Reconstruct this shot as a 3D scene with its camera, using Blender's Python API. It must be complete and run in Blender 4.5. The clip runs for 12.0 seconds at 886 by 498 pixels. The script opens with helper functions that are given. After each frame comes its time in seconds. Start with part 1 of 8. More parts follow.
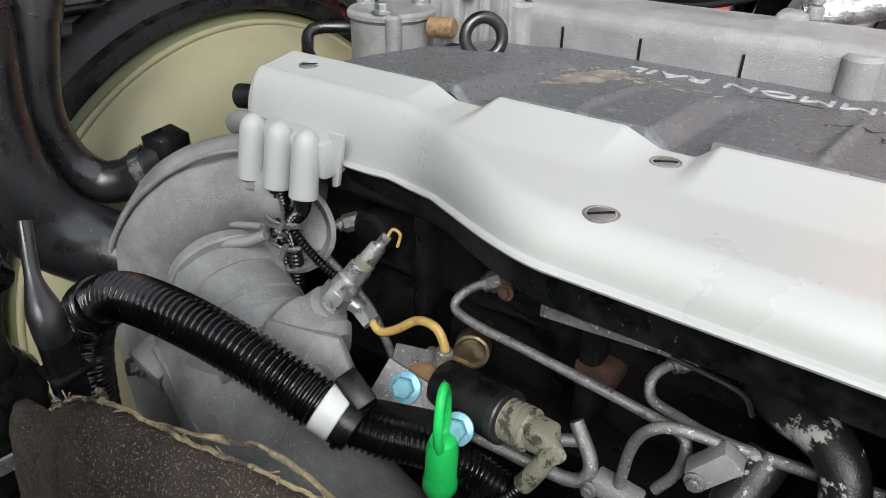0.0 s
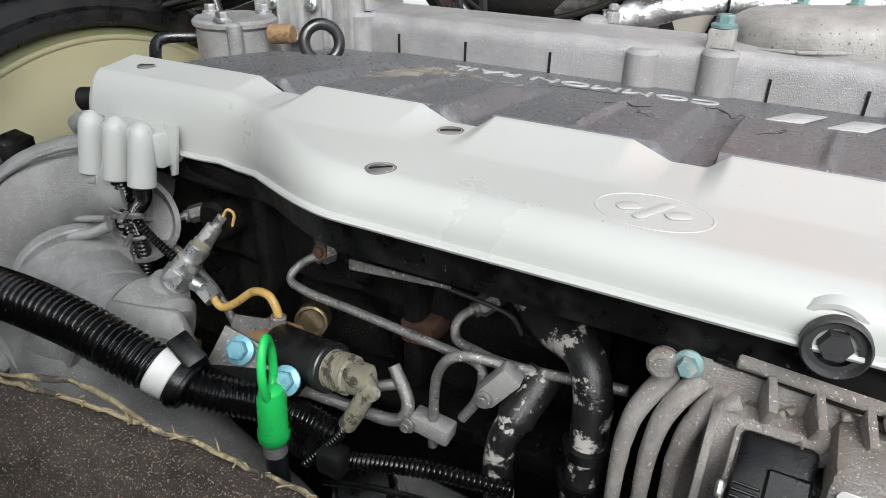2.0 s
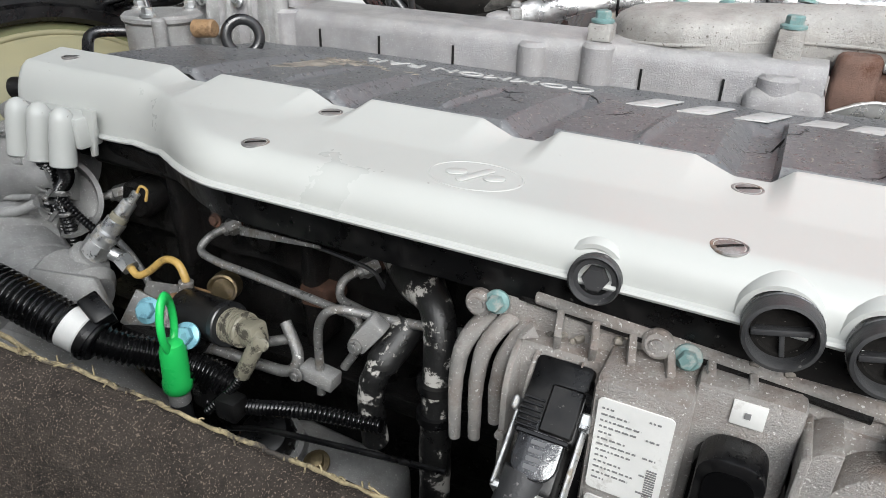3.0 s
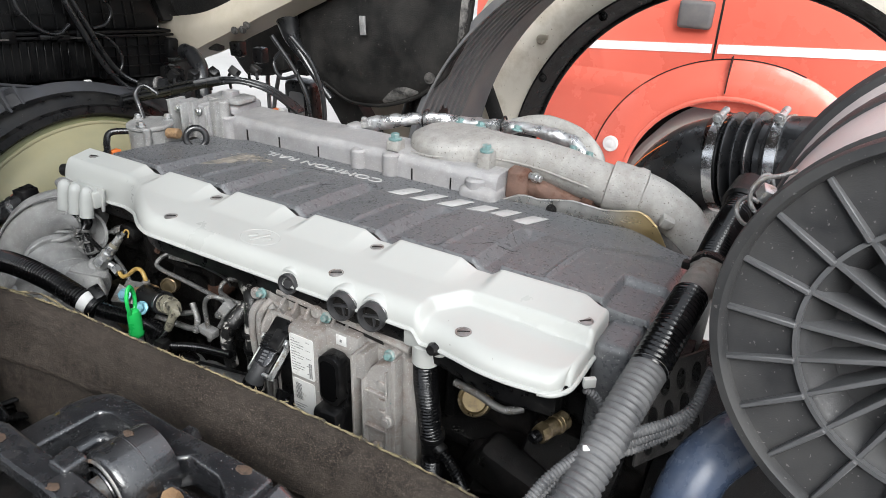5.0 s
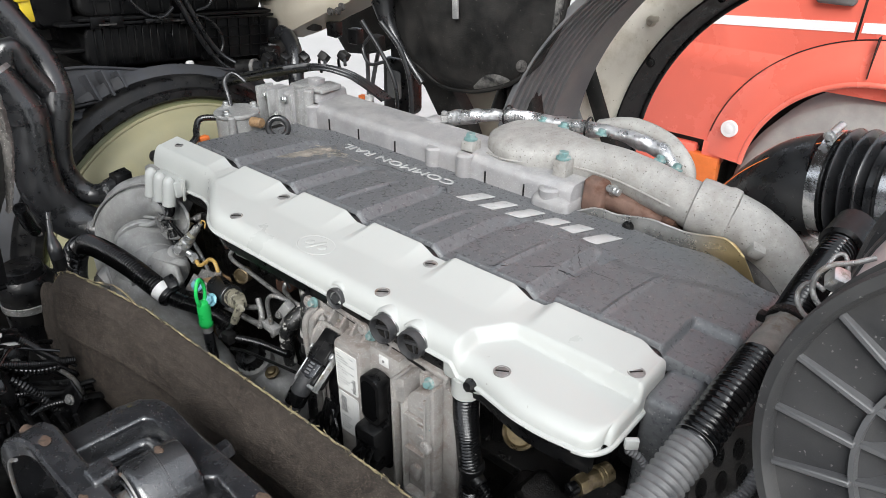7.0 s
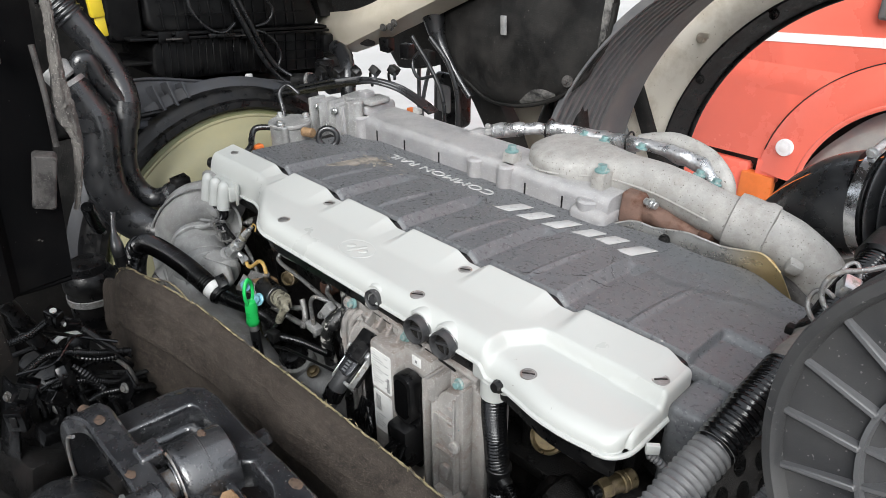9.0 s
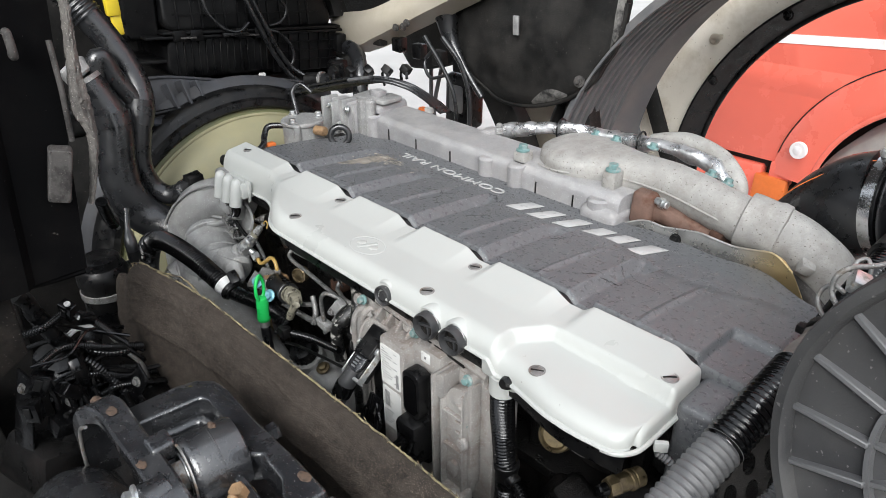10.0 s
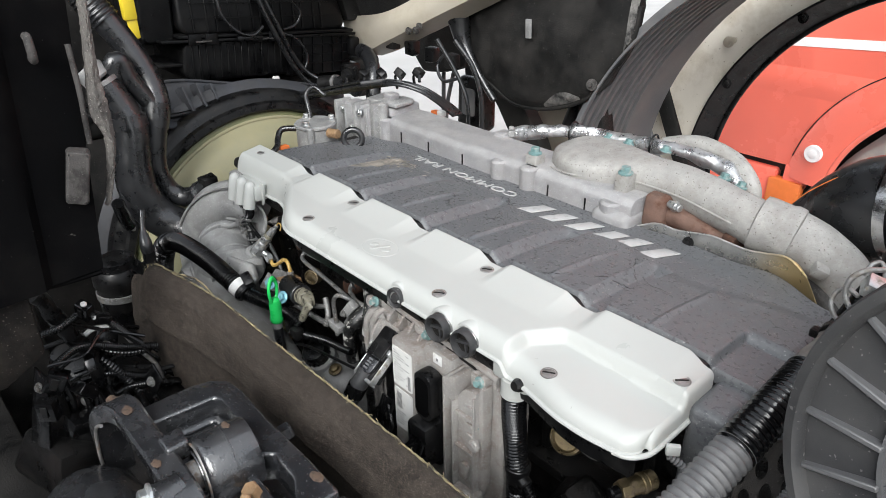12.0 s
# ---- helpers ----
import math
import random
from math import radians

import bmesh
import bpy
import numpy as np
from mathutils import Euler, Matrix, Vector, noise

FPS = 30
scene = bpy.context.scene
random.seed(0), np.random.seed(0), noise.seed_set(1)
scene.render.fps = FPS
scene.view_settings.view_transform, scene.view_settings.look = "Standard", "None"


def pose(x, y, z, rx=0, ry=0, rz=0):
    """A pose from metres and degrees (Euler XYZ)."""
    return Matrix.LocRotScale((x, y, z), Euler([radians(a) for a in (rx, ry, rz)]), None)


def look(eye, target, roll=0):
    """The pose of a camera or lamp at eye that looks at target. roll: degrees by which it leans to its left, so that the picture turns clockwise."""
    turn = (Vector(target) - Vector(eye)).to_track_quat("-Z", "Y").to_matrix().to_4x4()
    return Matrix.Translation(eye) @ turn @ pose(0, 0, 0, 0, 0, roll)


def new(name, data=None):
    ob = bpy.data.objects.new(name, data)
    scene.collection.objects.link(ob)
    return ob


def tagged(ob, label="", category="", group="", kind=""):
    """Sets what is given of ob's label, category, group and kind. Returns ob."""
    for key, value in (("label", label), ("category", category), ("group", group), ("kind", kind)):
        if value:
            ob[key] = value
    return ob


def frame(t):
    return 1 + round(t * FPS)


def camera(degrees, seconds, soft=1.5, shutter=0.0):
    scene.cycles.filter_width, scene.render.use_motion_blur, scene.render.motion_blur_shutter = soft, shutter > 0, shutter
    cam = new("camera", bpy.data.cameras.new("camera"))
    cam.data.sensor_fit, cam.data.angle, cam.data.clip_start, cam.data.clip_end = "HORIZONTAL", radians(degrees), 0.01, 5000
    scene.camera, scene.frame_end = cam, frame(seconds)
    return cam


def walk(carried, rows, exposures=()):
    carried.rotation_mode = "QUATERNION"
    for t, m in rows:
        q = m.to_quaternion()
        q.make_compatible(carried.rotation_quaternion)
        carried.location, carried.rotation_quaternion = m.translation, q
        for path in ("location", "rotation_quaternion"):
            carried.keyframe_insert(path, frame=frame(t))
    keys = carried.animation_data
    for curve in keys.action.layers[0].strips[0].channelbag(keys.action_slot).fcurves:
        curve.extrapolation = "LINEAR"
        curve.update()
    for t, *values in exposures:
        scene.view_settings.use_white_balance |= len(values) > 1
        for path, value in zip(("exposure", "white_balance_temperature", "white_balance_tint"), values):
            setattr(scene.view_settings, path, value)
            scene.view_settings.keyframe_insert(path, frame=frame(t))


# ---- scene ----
cam = camera(66.1, 12.0, soft=0.6)
PATH = [
    (0, (0.359, -0.387, 1.508), (-0.668, 1.008, 0.508), 0.6),
    (0.5, (0.365, -0.397, 1.509), (-0.666, 1.038, 0.572), 0.6),
    (1, (0.381, -0.412, 1.505), (-0.566, 1.087, 0.58), 1.0),
    (1.5, (0.415, -0.409, 1.496), (-0.439, 1.149, 0.577), 1.3),
    (2, (0.455, -0.409, 1.495), (-0.383, 1.157, 0.576), 1.3),
    (2.5, (0.497, -0.413, 1.499), (-0.323, 1.16, 0.576), 1.5),
    (3, (0.558, -0.431, 1.504), (-0.235, 1.157, 0.583), 1.6),
    (3.5, (0.648, -0.46, 1.528), (-0.055, 1.175, 0.616), 2.0),
    (3.7, (0.684, -0.475, 1.543), (-0.023, 1.159, 0.632), 2.2),
    (5.3, (1.099, -0.698, 1.807), (0.113, 0.803, 0.926), 1.3),
    (5.5, (1.118, -0.684, 1.822), (0.063, 0.762, 0.93), 0.6),
    (6, (1.134, -0.592, 1.827), (0.007, 0.771, 0.894), 0.3),
    (6.5, (1.082, -0.562, 1.824), (-0.048, 0.771, 0.851), 0.1),
    (7, (1.064, -0.576, 1.815), (-0.063, 0.743, 0.82), 0.4),
    (7.2, (1.063, -0.583, 1.815), (-0.071, 0.727, 0.816), 0.2),
    (8.8, (1.097, -0.589, 1.821), (-0.149, 0.645, 0.86), -0.2),
    (9, (1.102, -0.585, 1.819), (-0.151, 0.647, 0.863), -0.4),
    (9.5, (1.103, -0.583, 1.814), (-0.16, 0.64, 0.861), -0.4),
    (10, (1.107, -0.588, 1.814), (-0.171, 0.623, 0.864), -0.4),
    (10.5, (1.114, -0.588, 1.817), (-0.17, 0.618, 0.871), -0.7),
    (11, (1.113, -0.59, 1.82), (-0.181, 0.61, 0.877), -0.5),
    (11.5, (1.11, -0.586, 1.816), (-0.19, 0.607, 0.875), -0.6),
    (12, (1.109, -0.591, 1.815), (-0.195, 0.598, 0.873), -0.7),
]
walk(cam, [(t, look(eye, target, roll)) for t, eye, target, roll in PATH])

# ---- world and light: a bright overcast day ----
SKY_EL, SKY_ROT = 36.0, 146.0
world = bpy.data.worlds.new("overcast_sky")
scene.world = world
world.use_nodes = True
wn = world.node_tree
sky = wn.nodes.new("ShaderNodeTexSky")
sky.sky_type, sky.sun_disc = "NISHITA", False
sky.sun_elevation, sky.sun_rotation = radians(SKY_EL), radians(SKY_ROT)
sky.air_density, sky.dust_density, sky.ozone_density = 1.0, 6.0, 1.0
wash = wn.nodes.new("ShaderNodeMix")
wash.data_type = "RGBA"
wash.inputs[0].default_value = 0.7
wash.inputs[7].default_value = (7.9, 8.4, 9.0, 1)
wn.links.new(sky.outputs[0], wash.inputs[6])
back = wn.nodes["Background"]
wn.links.new(wash.outputs[2], back.inputs[0])
back.inputs[1].default_value = 0.158

sun_data = bpy.data.lights.new("sun", "SUN")
sun_data.energy, sun_data.angle, sun_data.color = 4.0, radians(45), (0.945, 0.98, 1.0)
sun = new("sun", sun_data)
sun.matrix_world = look((4.2, -5.4, 6.4), (0.4, 0.3, 1.2))
scene.view_settings.exposure = 0.16

# ---- building helpers ----
ORIGIN = {}


def thing(name, loc, label, category, group="", kind=""):
    ob = new(name)
    ob.empty_display_size = 0.03
    ob.location = loc
    ORIGIN[ob] = Vector(loc)
    return tagged(ob, label, category, group, kind)


def part(name, bm, material, parent=None, label="", smooth=40):
    """One mesh object out of a bmesh in world coordinates, under a thing or a part."""
    base = ORIGIN.get(parent, Vector((0, 0, 0)))
    if base.length:
        bmesh.ops.translate(bm, verts=bm.verts, vec=-base)
    bmesh.ops.recalc_face_normals(bm, faces=bm.faces)
    for f in bm.faces:
        f.smooth = True
    for e in bm.edges:
        if len(e.link_faces) == 2 and e.calc_face_angle(0) > radians(smooth):
            e.smooth = False
    me = bpy.data.meshes.new(name)
    bm.to_mesh(me)
    bm.free()
    for m in material if isinstance(material, (list, tuple)) else (material,):
        me.materials.append(m)
    ob = new(name, me)
    if parent is not None:
        ob.parent = parent
        ORIGIN[ob] = base
    if label:
        ob["label"] = label
    return ob


def lone(name, bm, material, label, category, group="", kind="", smooth=40):
    return tagged(part(name, bm, material, None, "", smooth), label, category, group, kind)


def join(*bms):
    out = bms[0]
    for b in bms[1:]:
        me = bpy.data.meshes.new("tmp")
        b.to_mesh(me)
        b.free()
        out.from_mesh(me)
        bpy.data.meshes.remove(me)
    return out


def moved(bm, m):
    bmesh.ops.transform(bm, matrix=m, verts=bm.verts)
    return bm


def box(lo, hi, bevel=0.0, seg=2, m=None):
    bm = bmesh.new()
    c = [(a + b) / 2 for a, b in zip(lo, hi)]
    s = [abs(b - a) for a, b in zip(lo, hi)]
    bmesh.ops.create_cube(bm, size=1, matrix=Matrix.Translation(c) @ Matrix.Diagonal((*s, 1)))
    if bevel:
        bmesh.ops.bevel(bm, geom=bm.edges[:], offset=bevel, segments=seg, profile=0.5, affect="EDGES")
    return moved(bm, m) if m else bm


def prism(outline, depth, m, bevel=0.0, seg=2):
    """A plate: the outline in its own x and y, thick along its z from 0 to depth."""
    bm = bmesh.new()
    f = bm.faces.new([bm.verts.new((x, y, 0)) for x, y in outline])
    ext = bmesh.ops.extrude_face_region(bm, geom=[f])
    bmesh.ops.translate(bm, verts=[v for v in ext["geom"] if isinstance(v, bmesh.types.BMVert)], vec=(0, 0, depth))
    bmesh.ops.recalc_face_normals(bm, faces=bm.faces)
    if bevel:
        bmesh.ops.bevel(bm, geom=bm.edges[:], offset=bevel, segments=seg, profile=0.5, affect="EDGES")
    return moved(bm, m)


def axis_pose(a, b):
    """A frame at a whose z points to b."""
    d = Vector(b) - Vector(a)
    return Matrix.Translation(a) @ d.to_track_quat("Z", "Y").to_matrix().to_4x4(), d.length


def lathe(profile, m, n=32):
    """A turned body: pairs of (radius, height) along the frame's z."""
    bm = bmesh.new()
    rings = []
    for r, h in profile:
        if r < 1e-6:
            rings.append([bm.verts.new((0, 0, h))])
        else:
            rings.append([bm.verts.new((r * math.cos(2 * math.pi * i / n), r * math.sin(2 * math.pi * i / n), h)) for i in range(n)])
    for a, b in zip(rings, rings[1:]):
        for i in range(n):
            j = (i + 1) % n
            if len(a) == 1 and len(b) == 1:
                continue
            if len(a) == 1:
                bm.faces.new((a[0], b[i], b[j]))
            elif len(b) == 1:
                bm.faces.new((a[i], a[j], b[0]))
            else:
                bm.faces.new((a[i], a[j], b[j], b[i]))
    return moved(bm, m)


def rod(a, b, r, n=20, bevel=0.0, r2=None):
    m, d = axis_pose(a, b)
    r2 = r if r2 is None else r2
    k = min(bevel, d / 3, r * 0.8)
    prof = [(0, 0), (r - k, 0), (r, k), (r2, d - k), (r2 - k, d), (0, d)] if k else [(0, 0), (r, 0), (r2, d), (0, d)]
    return lathe(prof, m, n)


def spline(points, step=0.004):
    """Points along a smooth curve through the given ones, evenly spaced."""
    p = [Vector(q) for q in points]
    p = [p[0] * 2 - p[1]] + p + [p[-1] * 2 - p[-2]]
    fine = []
    for i in range(1, len(p) - 2):
        a, b, c, d = p[i - 1:i + 3]
        for k in range(24):
            t = k / 24
            fine.append(0.5 * (2 * b + (c - a) * t + (2 * a - 5 * b + 4 * c - d) * t * t + (3 * b - a - 3 * c + d) * t ** 3))
    fine.append(p[-2])
    total = sum((b - a).length for a, b in zip(fine, fine[1:]))
    n = max(2, int(total / step))
    out, run, k, done = [fine[0]], 0.0, 0, 0.0
    for i in range(1, n + 1):
        want = total * i / n
        while k < len(fine) - 2 and done + (fine[k + 1] - fine[k]).length < want:
            done += (fine[k + 1] - fine[k]).length
            k += 1
        seg = (fine[k + 1] - fine[k]).length or 1e-9
        out.append(fine[k].lerp(fine[k + 1], min(1.0, (want - done) / seg)))
    return out


def tube(points, r, n=14, step=0.004, caps=True, smooth_path=True):
    """A pipe along a curve. r: a radius, or a function of the length run and the whole length."""
    path = spline(points, step) if smooth_path else [Vector(q) for q in points]
    bm = bmesh.new()
    total = sum((b - a).length for a, b in zip(path, path[1:]))
    side, rings, run = None, [], 0.0
    for i, q in enumerate(path):
        d = (path[min(i + 1, len(path) - 1)] - path[max(i - 1, 0)]).normalized()
        if side is None:
            side = d.orthogonal().normalized()
        side = (side - d * side.dot(d)).normalized()
        up = d.cross(side)
        if i:
            run += (q - path[i - 1]).length
        rad = r(run, total) if callable(r) else r
        rings.append([bm.verts.new(q + side * (rad * math.cos(2 * math.pi * k / n)) + up * (rad * math.sin(2 * math.pi * k / n))) for k in range(n)])
    for a, b in zip(rings, rings[1:]):
        for k in range(n):
            bm.faces.new((a[k], a[(k + 1) % n], b[(k + 1) % n], b[k]))
    if caps:
        bm.faces.new(rings[0][::-1])
        bm.faces.new(rings[-1])
    return bm


def ribbed(r, pitch, depth, sharp=0.6):
    """The radius of a corrugated hose."""
    def rad(run, total):
        s = (run / pitch) % 1.0
        return r - depth * (0.5 + 0.5 * math.cos(2 * math.pi * s)) ** sharp
    return rad


def corrugated(points, r, pitch, depth, n=20):
    return tube(points, ribbed(r, pitch, depth), n, pitch / 6)


def hexbolt(at, up, r, h, washer=True):
    """A flanged hexagon bolt head."""
    m, _ = axis_pose(at, Vector(at) + Vector(up))
    bm = lathe([(0, 0), (r * 1.45, 0), (r * 1.45, h * 0.22), (r * 1.1, h * 0.35), (0, h * 0.35)], m, 20) if washer else bmesh.new()
    head = lathe([(0, 0), (r, 0), (r, h * 0.9), (r * 0.85, h), (0, h)], m, 6)
    return join(bm, head)


def torus(m, R, r, n=32, k=10):
    bm = bmesh.new()
    rings = []
    for i in range(n):
        a = 2 * math.pi * i / n
        rings.append([bm.verts.new(((R + r * math.cos(2 * math.pi * j / k)) * math.cos(a), (R + r * math.cos(2 * math.pi * j / k)) * math.sin(a), r * math.sin(2 * math.pi * j / k))) for j in range(k)])
    for i in range(n):
        a, b = rings[i], rings[(i + 1) % n]
        for j in range(k):
            bm.faces.new((a[j], b[j], b[(j + 1) % k], a[(j + 1) % k]))
    return moved(bm, m)


def rounded(w, h, r, k=5):
    """A rectangle's outline with round corners, about its middle."""
    out = []
    for cx, cy, a0 in ((w / 2 - r, h / 2 - r, 0), (-w / 2 + r, h / 2 - r, 90), (-w / 2 + r, -h / 2 + r, 180), (w / 2 - r, -h / 2 + r, 270)):
        for i in range(k + 1):
            a = radians(a0 + 90 * i / k)
            out.append((cx + r * math.cos(a), cy + r * math.sin(a)))
    return out


def smoothstep(a, b, x):
    t = min(1.0, max(0.0, (x - a) / (b - a)))
    return t * t * (3 - 2 * t)


def sheet(nu, nv, f, thick=None):
    """A surface over u, v in 0..1; thick gives it a second face that far along a vector."""
    bm = bmesh.new()
    g = [[bm.verts.new(f(i / nu, j / nv)) for j in range(nv + 1)] for i in range(nu + 1)]
    for i in range(nu):
        for j in range(nv):
            bm.faces.new((g[i][j], g[i + 1][j], g[i + 1][j + 1], g[i][j + 1]))
    if thick:
        ext = bmesh.ops.extrude_face_region(bm, geom=bm.faces[:])
        bmesh.ops.translate(bm, verts=[v for v in ext["geom"] if isinstance(v, bmesh.types.BMVert)], vec=thick)
    return bm


def lumpy(bm, size, amount, seed=0.0):
    """Worn, cast unevenness."""
    for v in bm.verts:
        v.co += noise.noise_vector(v.co / size + Vector((seed, seed, seed))) * amount
    return bm


def lettering(text, size, m, material, parent, name="lettering", label=""):
    cu = bpy.data.curves.new("text", "FONT")
    cu.body, cu.size, cu.extrude, cu.align_x, cu.align_y = text, size, 0.0006, "CENTER", "CENTER"
    tmp = new("tmp", cu)
    dg = bpy.context.evaluated_depsgraph_get()
    me = bpy.data.meshes.new_from_object(tmp.evaluated_get(dg))
    bpy.data.objects.remove(tmp)
    bm = bmesh.new()
    bm.from_mesh(me)
    bpy.data.meshes.remove(me)
    return part(name, moved(bm, m), material, parent, label)

# ---- materials ----
def material(name, base, rough=0.5, metal=0.0, vary=0.25, scale=30.0, fine=400.0, bump=0.1, dirt=None, dirt_amount=0.0, dirt_scale=12.0,
             dirt_sharp=0.12, rough_vary=0.15, coat=0.0, per_piece=0.0, spec=0.5, speck=None, speck_amount=0.0, speck_scale=260.0, top_dust=None, dust_amount=0.0):
    """A surface with unevenness at two scales, patches of dirt or wear, dust on what faces up, and fine relief."""
    mt = bpy.data.materials.new(name)
    mt.use_nodes = True
    nt = mt.node_tree
    b = nt.nodes["Principled BSDF"]
    L = nt.links.new
    co = nt.nodes.new("ShaderNodeTexCoord").outputs["Object"]

    def tex(s, detail=6.0, roughness=0.6):
        t = nt.nodes.new("ShaderNodeTexNoise")
        t.inputs["Scale"].default_value, t.inputs["Detail"].default_value, t.inputs["Roughness"].default_value = s, detail, roughness
        L(co, t.inputs["Vector"])
        return t.outputs["Fac"]

    def remap(src, a, c, d, e):
        r = nt.nodes.new("ShaderNodeMapRange")
        for i, v in zip((1, 2, 3, 4), (a, c, d, e)):
            r.inputs[i].default_value = v
        L(src, r.inputs[0])
        return r.outputs[0]

    def mix(fac, a, c, mode="MIX"):
        x = nt.nodes.new("ShaderNodeMix")
        x.data_type, x.blend_type = "RGBA", mode
        for sock, v in ((x.inputs[0], fac), (x.inputs[6], a), (x.inputs[7], c)):
            if isinstance(v, (int, float)):
                sock.default_value = v
            elif isinstance(v, tuple):
                sock.default_value = (*v, 1)
            else:
                L(v, sock)
        return x.outputs[2]

    big, small = tex(scale), tex(fine, 4.0, 0.7)
    dark = tuple(c * (1 - vary) for c in base)
    light = tuple(min(1.0, c * (1 + vary * 0.7)) for c in base)
    col = mix(remap(big, 0.3, 0.7, 0, 1), dark, light)
    col = mix(remap(small, 0.35, 0.65, 0, 0.5), col, tuple(c * (1 - vary * 0.8) for c in base))
    rgh = remap(big, 0.3, 0.7, max(0.02, rough - rough_vary), min(1.0, rough + rough_vary))
    if dirt is not None:
        f = remap(tex(dirt_scale, 9.0, 0.68), 0.62 - dirt_amount * 0.35 - dirt_sharp / 2, 0.62 - dirt_amount * 0.35 + dirt_sharp / 2, 0, 1)
        col = mix(f, col, dirt)
        rgh_mix = nt.nodes.new("ShaderNodeMix")
        L(f, rgh_mix.inputs[0]), L(rgh, rgh_mix.inputs[2])
        rgh_mix.inputs[3].default_value = 0.85
        rgh = rgh_mix.outputs[0]
        if metal:
            L(remap(f, 0, 1, metal, metal * 0.2), b.inputs["Metallic"])
    if top_dust is not None:
        geo = nt.nodes.new("ShaderNodeNewGeometry")
        sep = nt.nodes.new("ShaderNodeSeparateXYZ")
        L(geo.outputs["Normal"], sep.inputs[0])
        up = remap(sep.outputs[2], 0.2, 0.95, 0, 1)
        mul = nt.nodes.new("ShaderNodeMath")
        mul.operation = "MULTIPLY"
        L(up, mul.inputs[0]), L(remap(tex(dirt_scale * 1.7, 8.0, 0.7), 0.35, 0.75, 0, dust_amount), mul.inputs[1])
        col = mix(mul.outputs[0], col, top_dust)
    if speck is not None:
        f = remap(tex(speck_scale, 2.0, 0.5), 0.74 - speck_amount, 0.78 - speck_amount, 0, 1)
        col = mix(f, col, speck)
    if per_piece:
        info = nt.nodes.new("ShaderNodeObjectInfo")
        col = mix(remap(info.outputs["Random"], 0, 1, 0, per_piece), col, tuple(c * 0.5 for c in base))
    L(col, b.inputs["Base Color"])
    L(rgh, b.inputs["Roughness"])
    if not (dirt is not None and metal):
        b.inputs["Metallic"].default_value = metal
    b.inputs["Specular IOR Level"].default_value = spec
    b.inputs["Coat Weight"].default_value = coat
    if bump:
        add = nt.nodes.new("ShaderNodeMath")
        add.operation = "ADD"
        L(remap(big, 0, 1, 0, 0.6), add.inputs[0]), L(small, add.inputs[1])
        bp = nt.nodes.new("ShaderNodeBump")
        bp.inputs["Strength"].default_value, bp.inputs["Distance"].default_value = bump, 0.002
        L(add.outputs[0], bp.inputs["Height"])
        L(bp.outputs[0], b.inputs["Normal"])
    return mt


M_WHITE = material("white_plastic", (0.46, 0.47, 0.451), 0.38, vary=0.025, scale=9, fine=900, bump=0.03, speck=(0.30, 0.29, 0.27), speck_amount=-0.02, speck_scale=160)
M_DARK = material("dusty_grey_plastic", (0.110, 0.114, 0.121), 0.34, vary=0.25, scale=160, fine=620, bump=0.35, spec=0.6, dirt=(0.21, 0.21, 0.212), dirt_amount=-0.04, dirt_scale=60, dirt_sharp=0.12, speck=(0.42, 0.415, 0.40), speck_amount=0.06, speck_scale=480, top_dust=(0.165, 0.166, 0.170), dust_amount=0.42)
M_BLACK = material("black_plastic", (0.0042, 0.0042, 0.0046), 0.30, vary=0.3, scale=40, fine=600, bump=0.12, spec=0.38, dirt=(0.020, 0.019, 0.018), dirt_amount=-0.02, dirt_scale=25, dirt_sharp=0.3, speck=(0.09, 0.085, 0.08), speck_amount=0.03, speck_scale=300)
M_RUBBER = material("black_rubber", (0.0120, 0.0124, 0.0136), 0.31, vary=0.3, scale=30, fine=800, bump=0.05, spec=0.9, dirt=(0.020, 0.020, 0.0205), dirt_amount=-0.45, dirt_scale=18, dirt_sharp=0.3, speck=(0.12, 0.115, 0.11), speck_amount=0.03, speck_scale=400)
M_HOSE = material("glossy_black_conduit", (0.0042, 0.0042, 0.0046), 0.20, vary=0.3, scale=40, fine=600, bump=0.05, spec=0.55, speck=(0.12, 0.115, 0.11), speck_amount=0.03, speck_scale=300)
M_GREYHOSE = material("grey_dusty_conduit", (0.085, 0.086, 0.090), 0.38, vary=0.25, scale=40, fine=600, bump=0.1, dirt=(0.20, 0.20, 0.20), dirt_amount=0.05, dirt_scale=20, dirt_sharp=0.4)
M_ALU = material("cast_aluminium", (0.43, 0.43, 0.425), 0.40, metal=0.45, vary=0.4, scale=26, fine=900, bump=0.6, dirt=(0.19, 0.183, 0.17), dirt_amount=0.16, dirt_scale=9, dirt_sharp=0.3, speck=(0.74, 0.74, 0.73), speck_amount=0.08, speck_scale=800)
M_VALVE = material("painted_grey_casting", (0.375, 0.37, 0.378), 0.42, metal=0.25, vary=0.3, scale=30, fine=520, bump=0.8, dirt=(0.27, 0.255, 0.245), dirt_amount=0.04, dirt_scale=14, dirt_sharp=0.4, speck=(0.52, 0.51, 0.51), speck_amount=0.08, speck_scale=620, top_dust=(0.50, 0.485, 0.465), dust_amount=0.7)
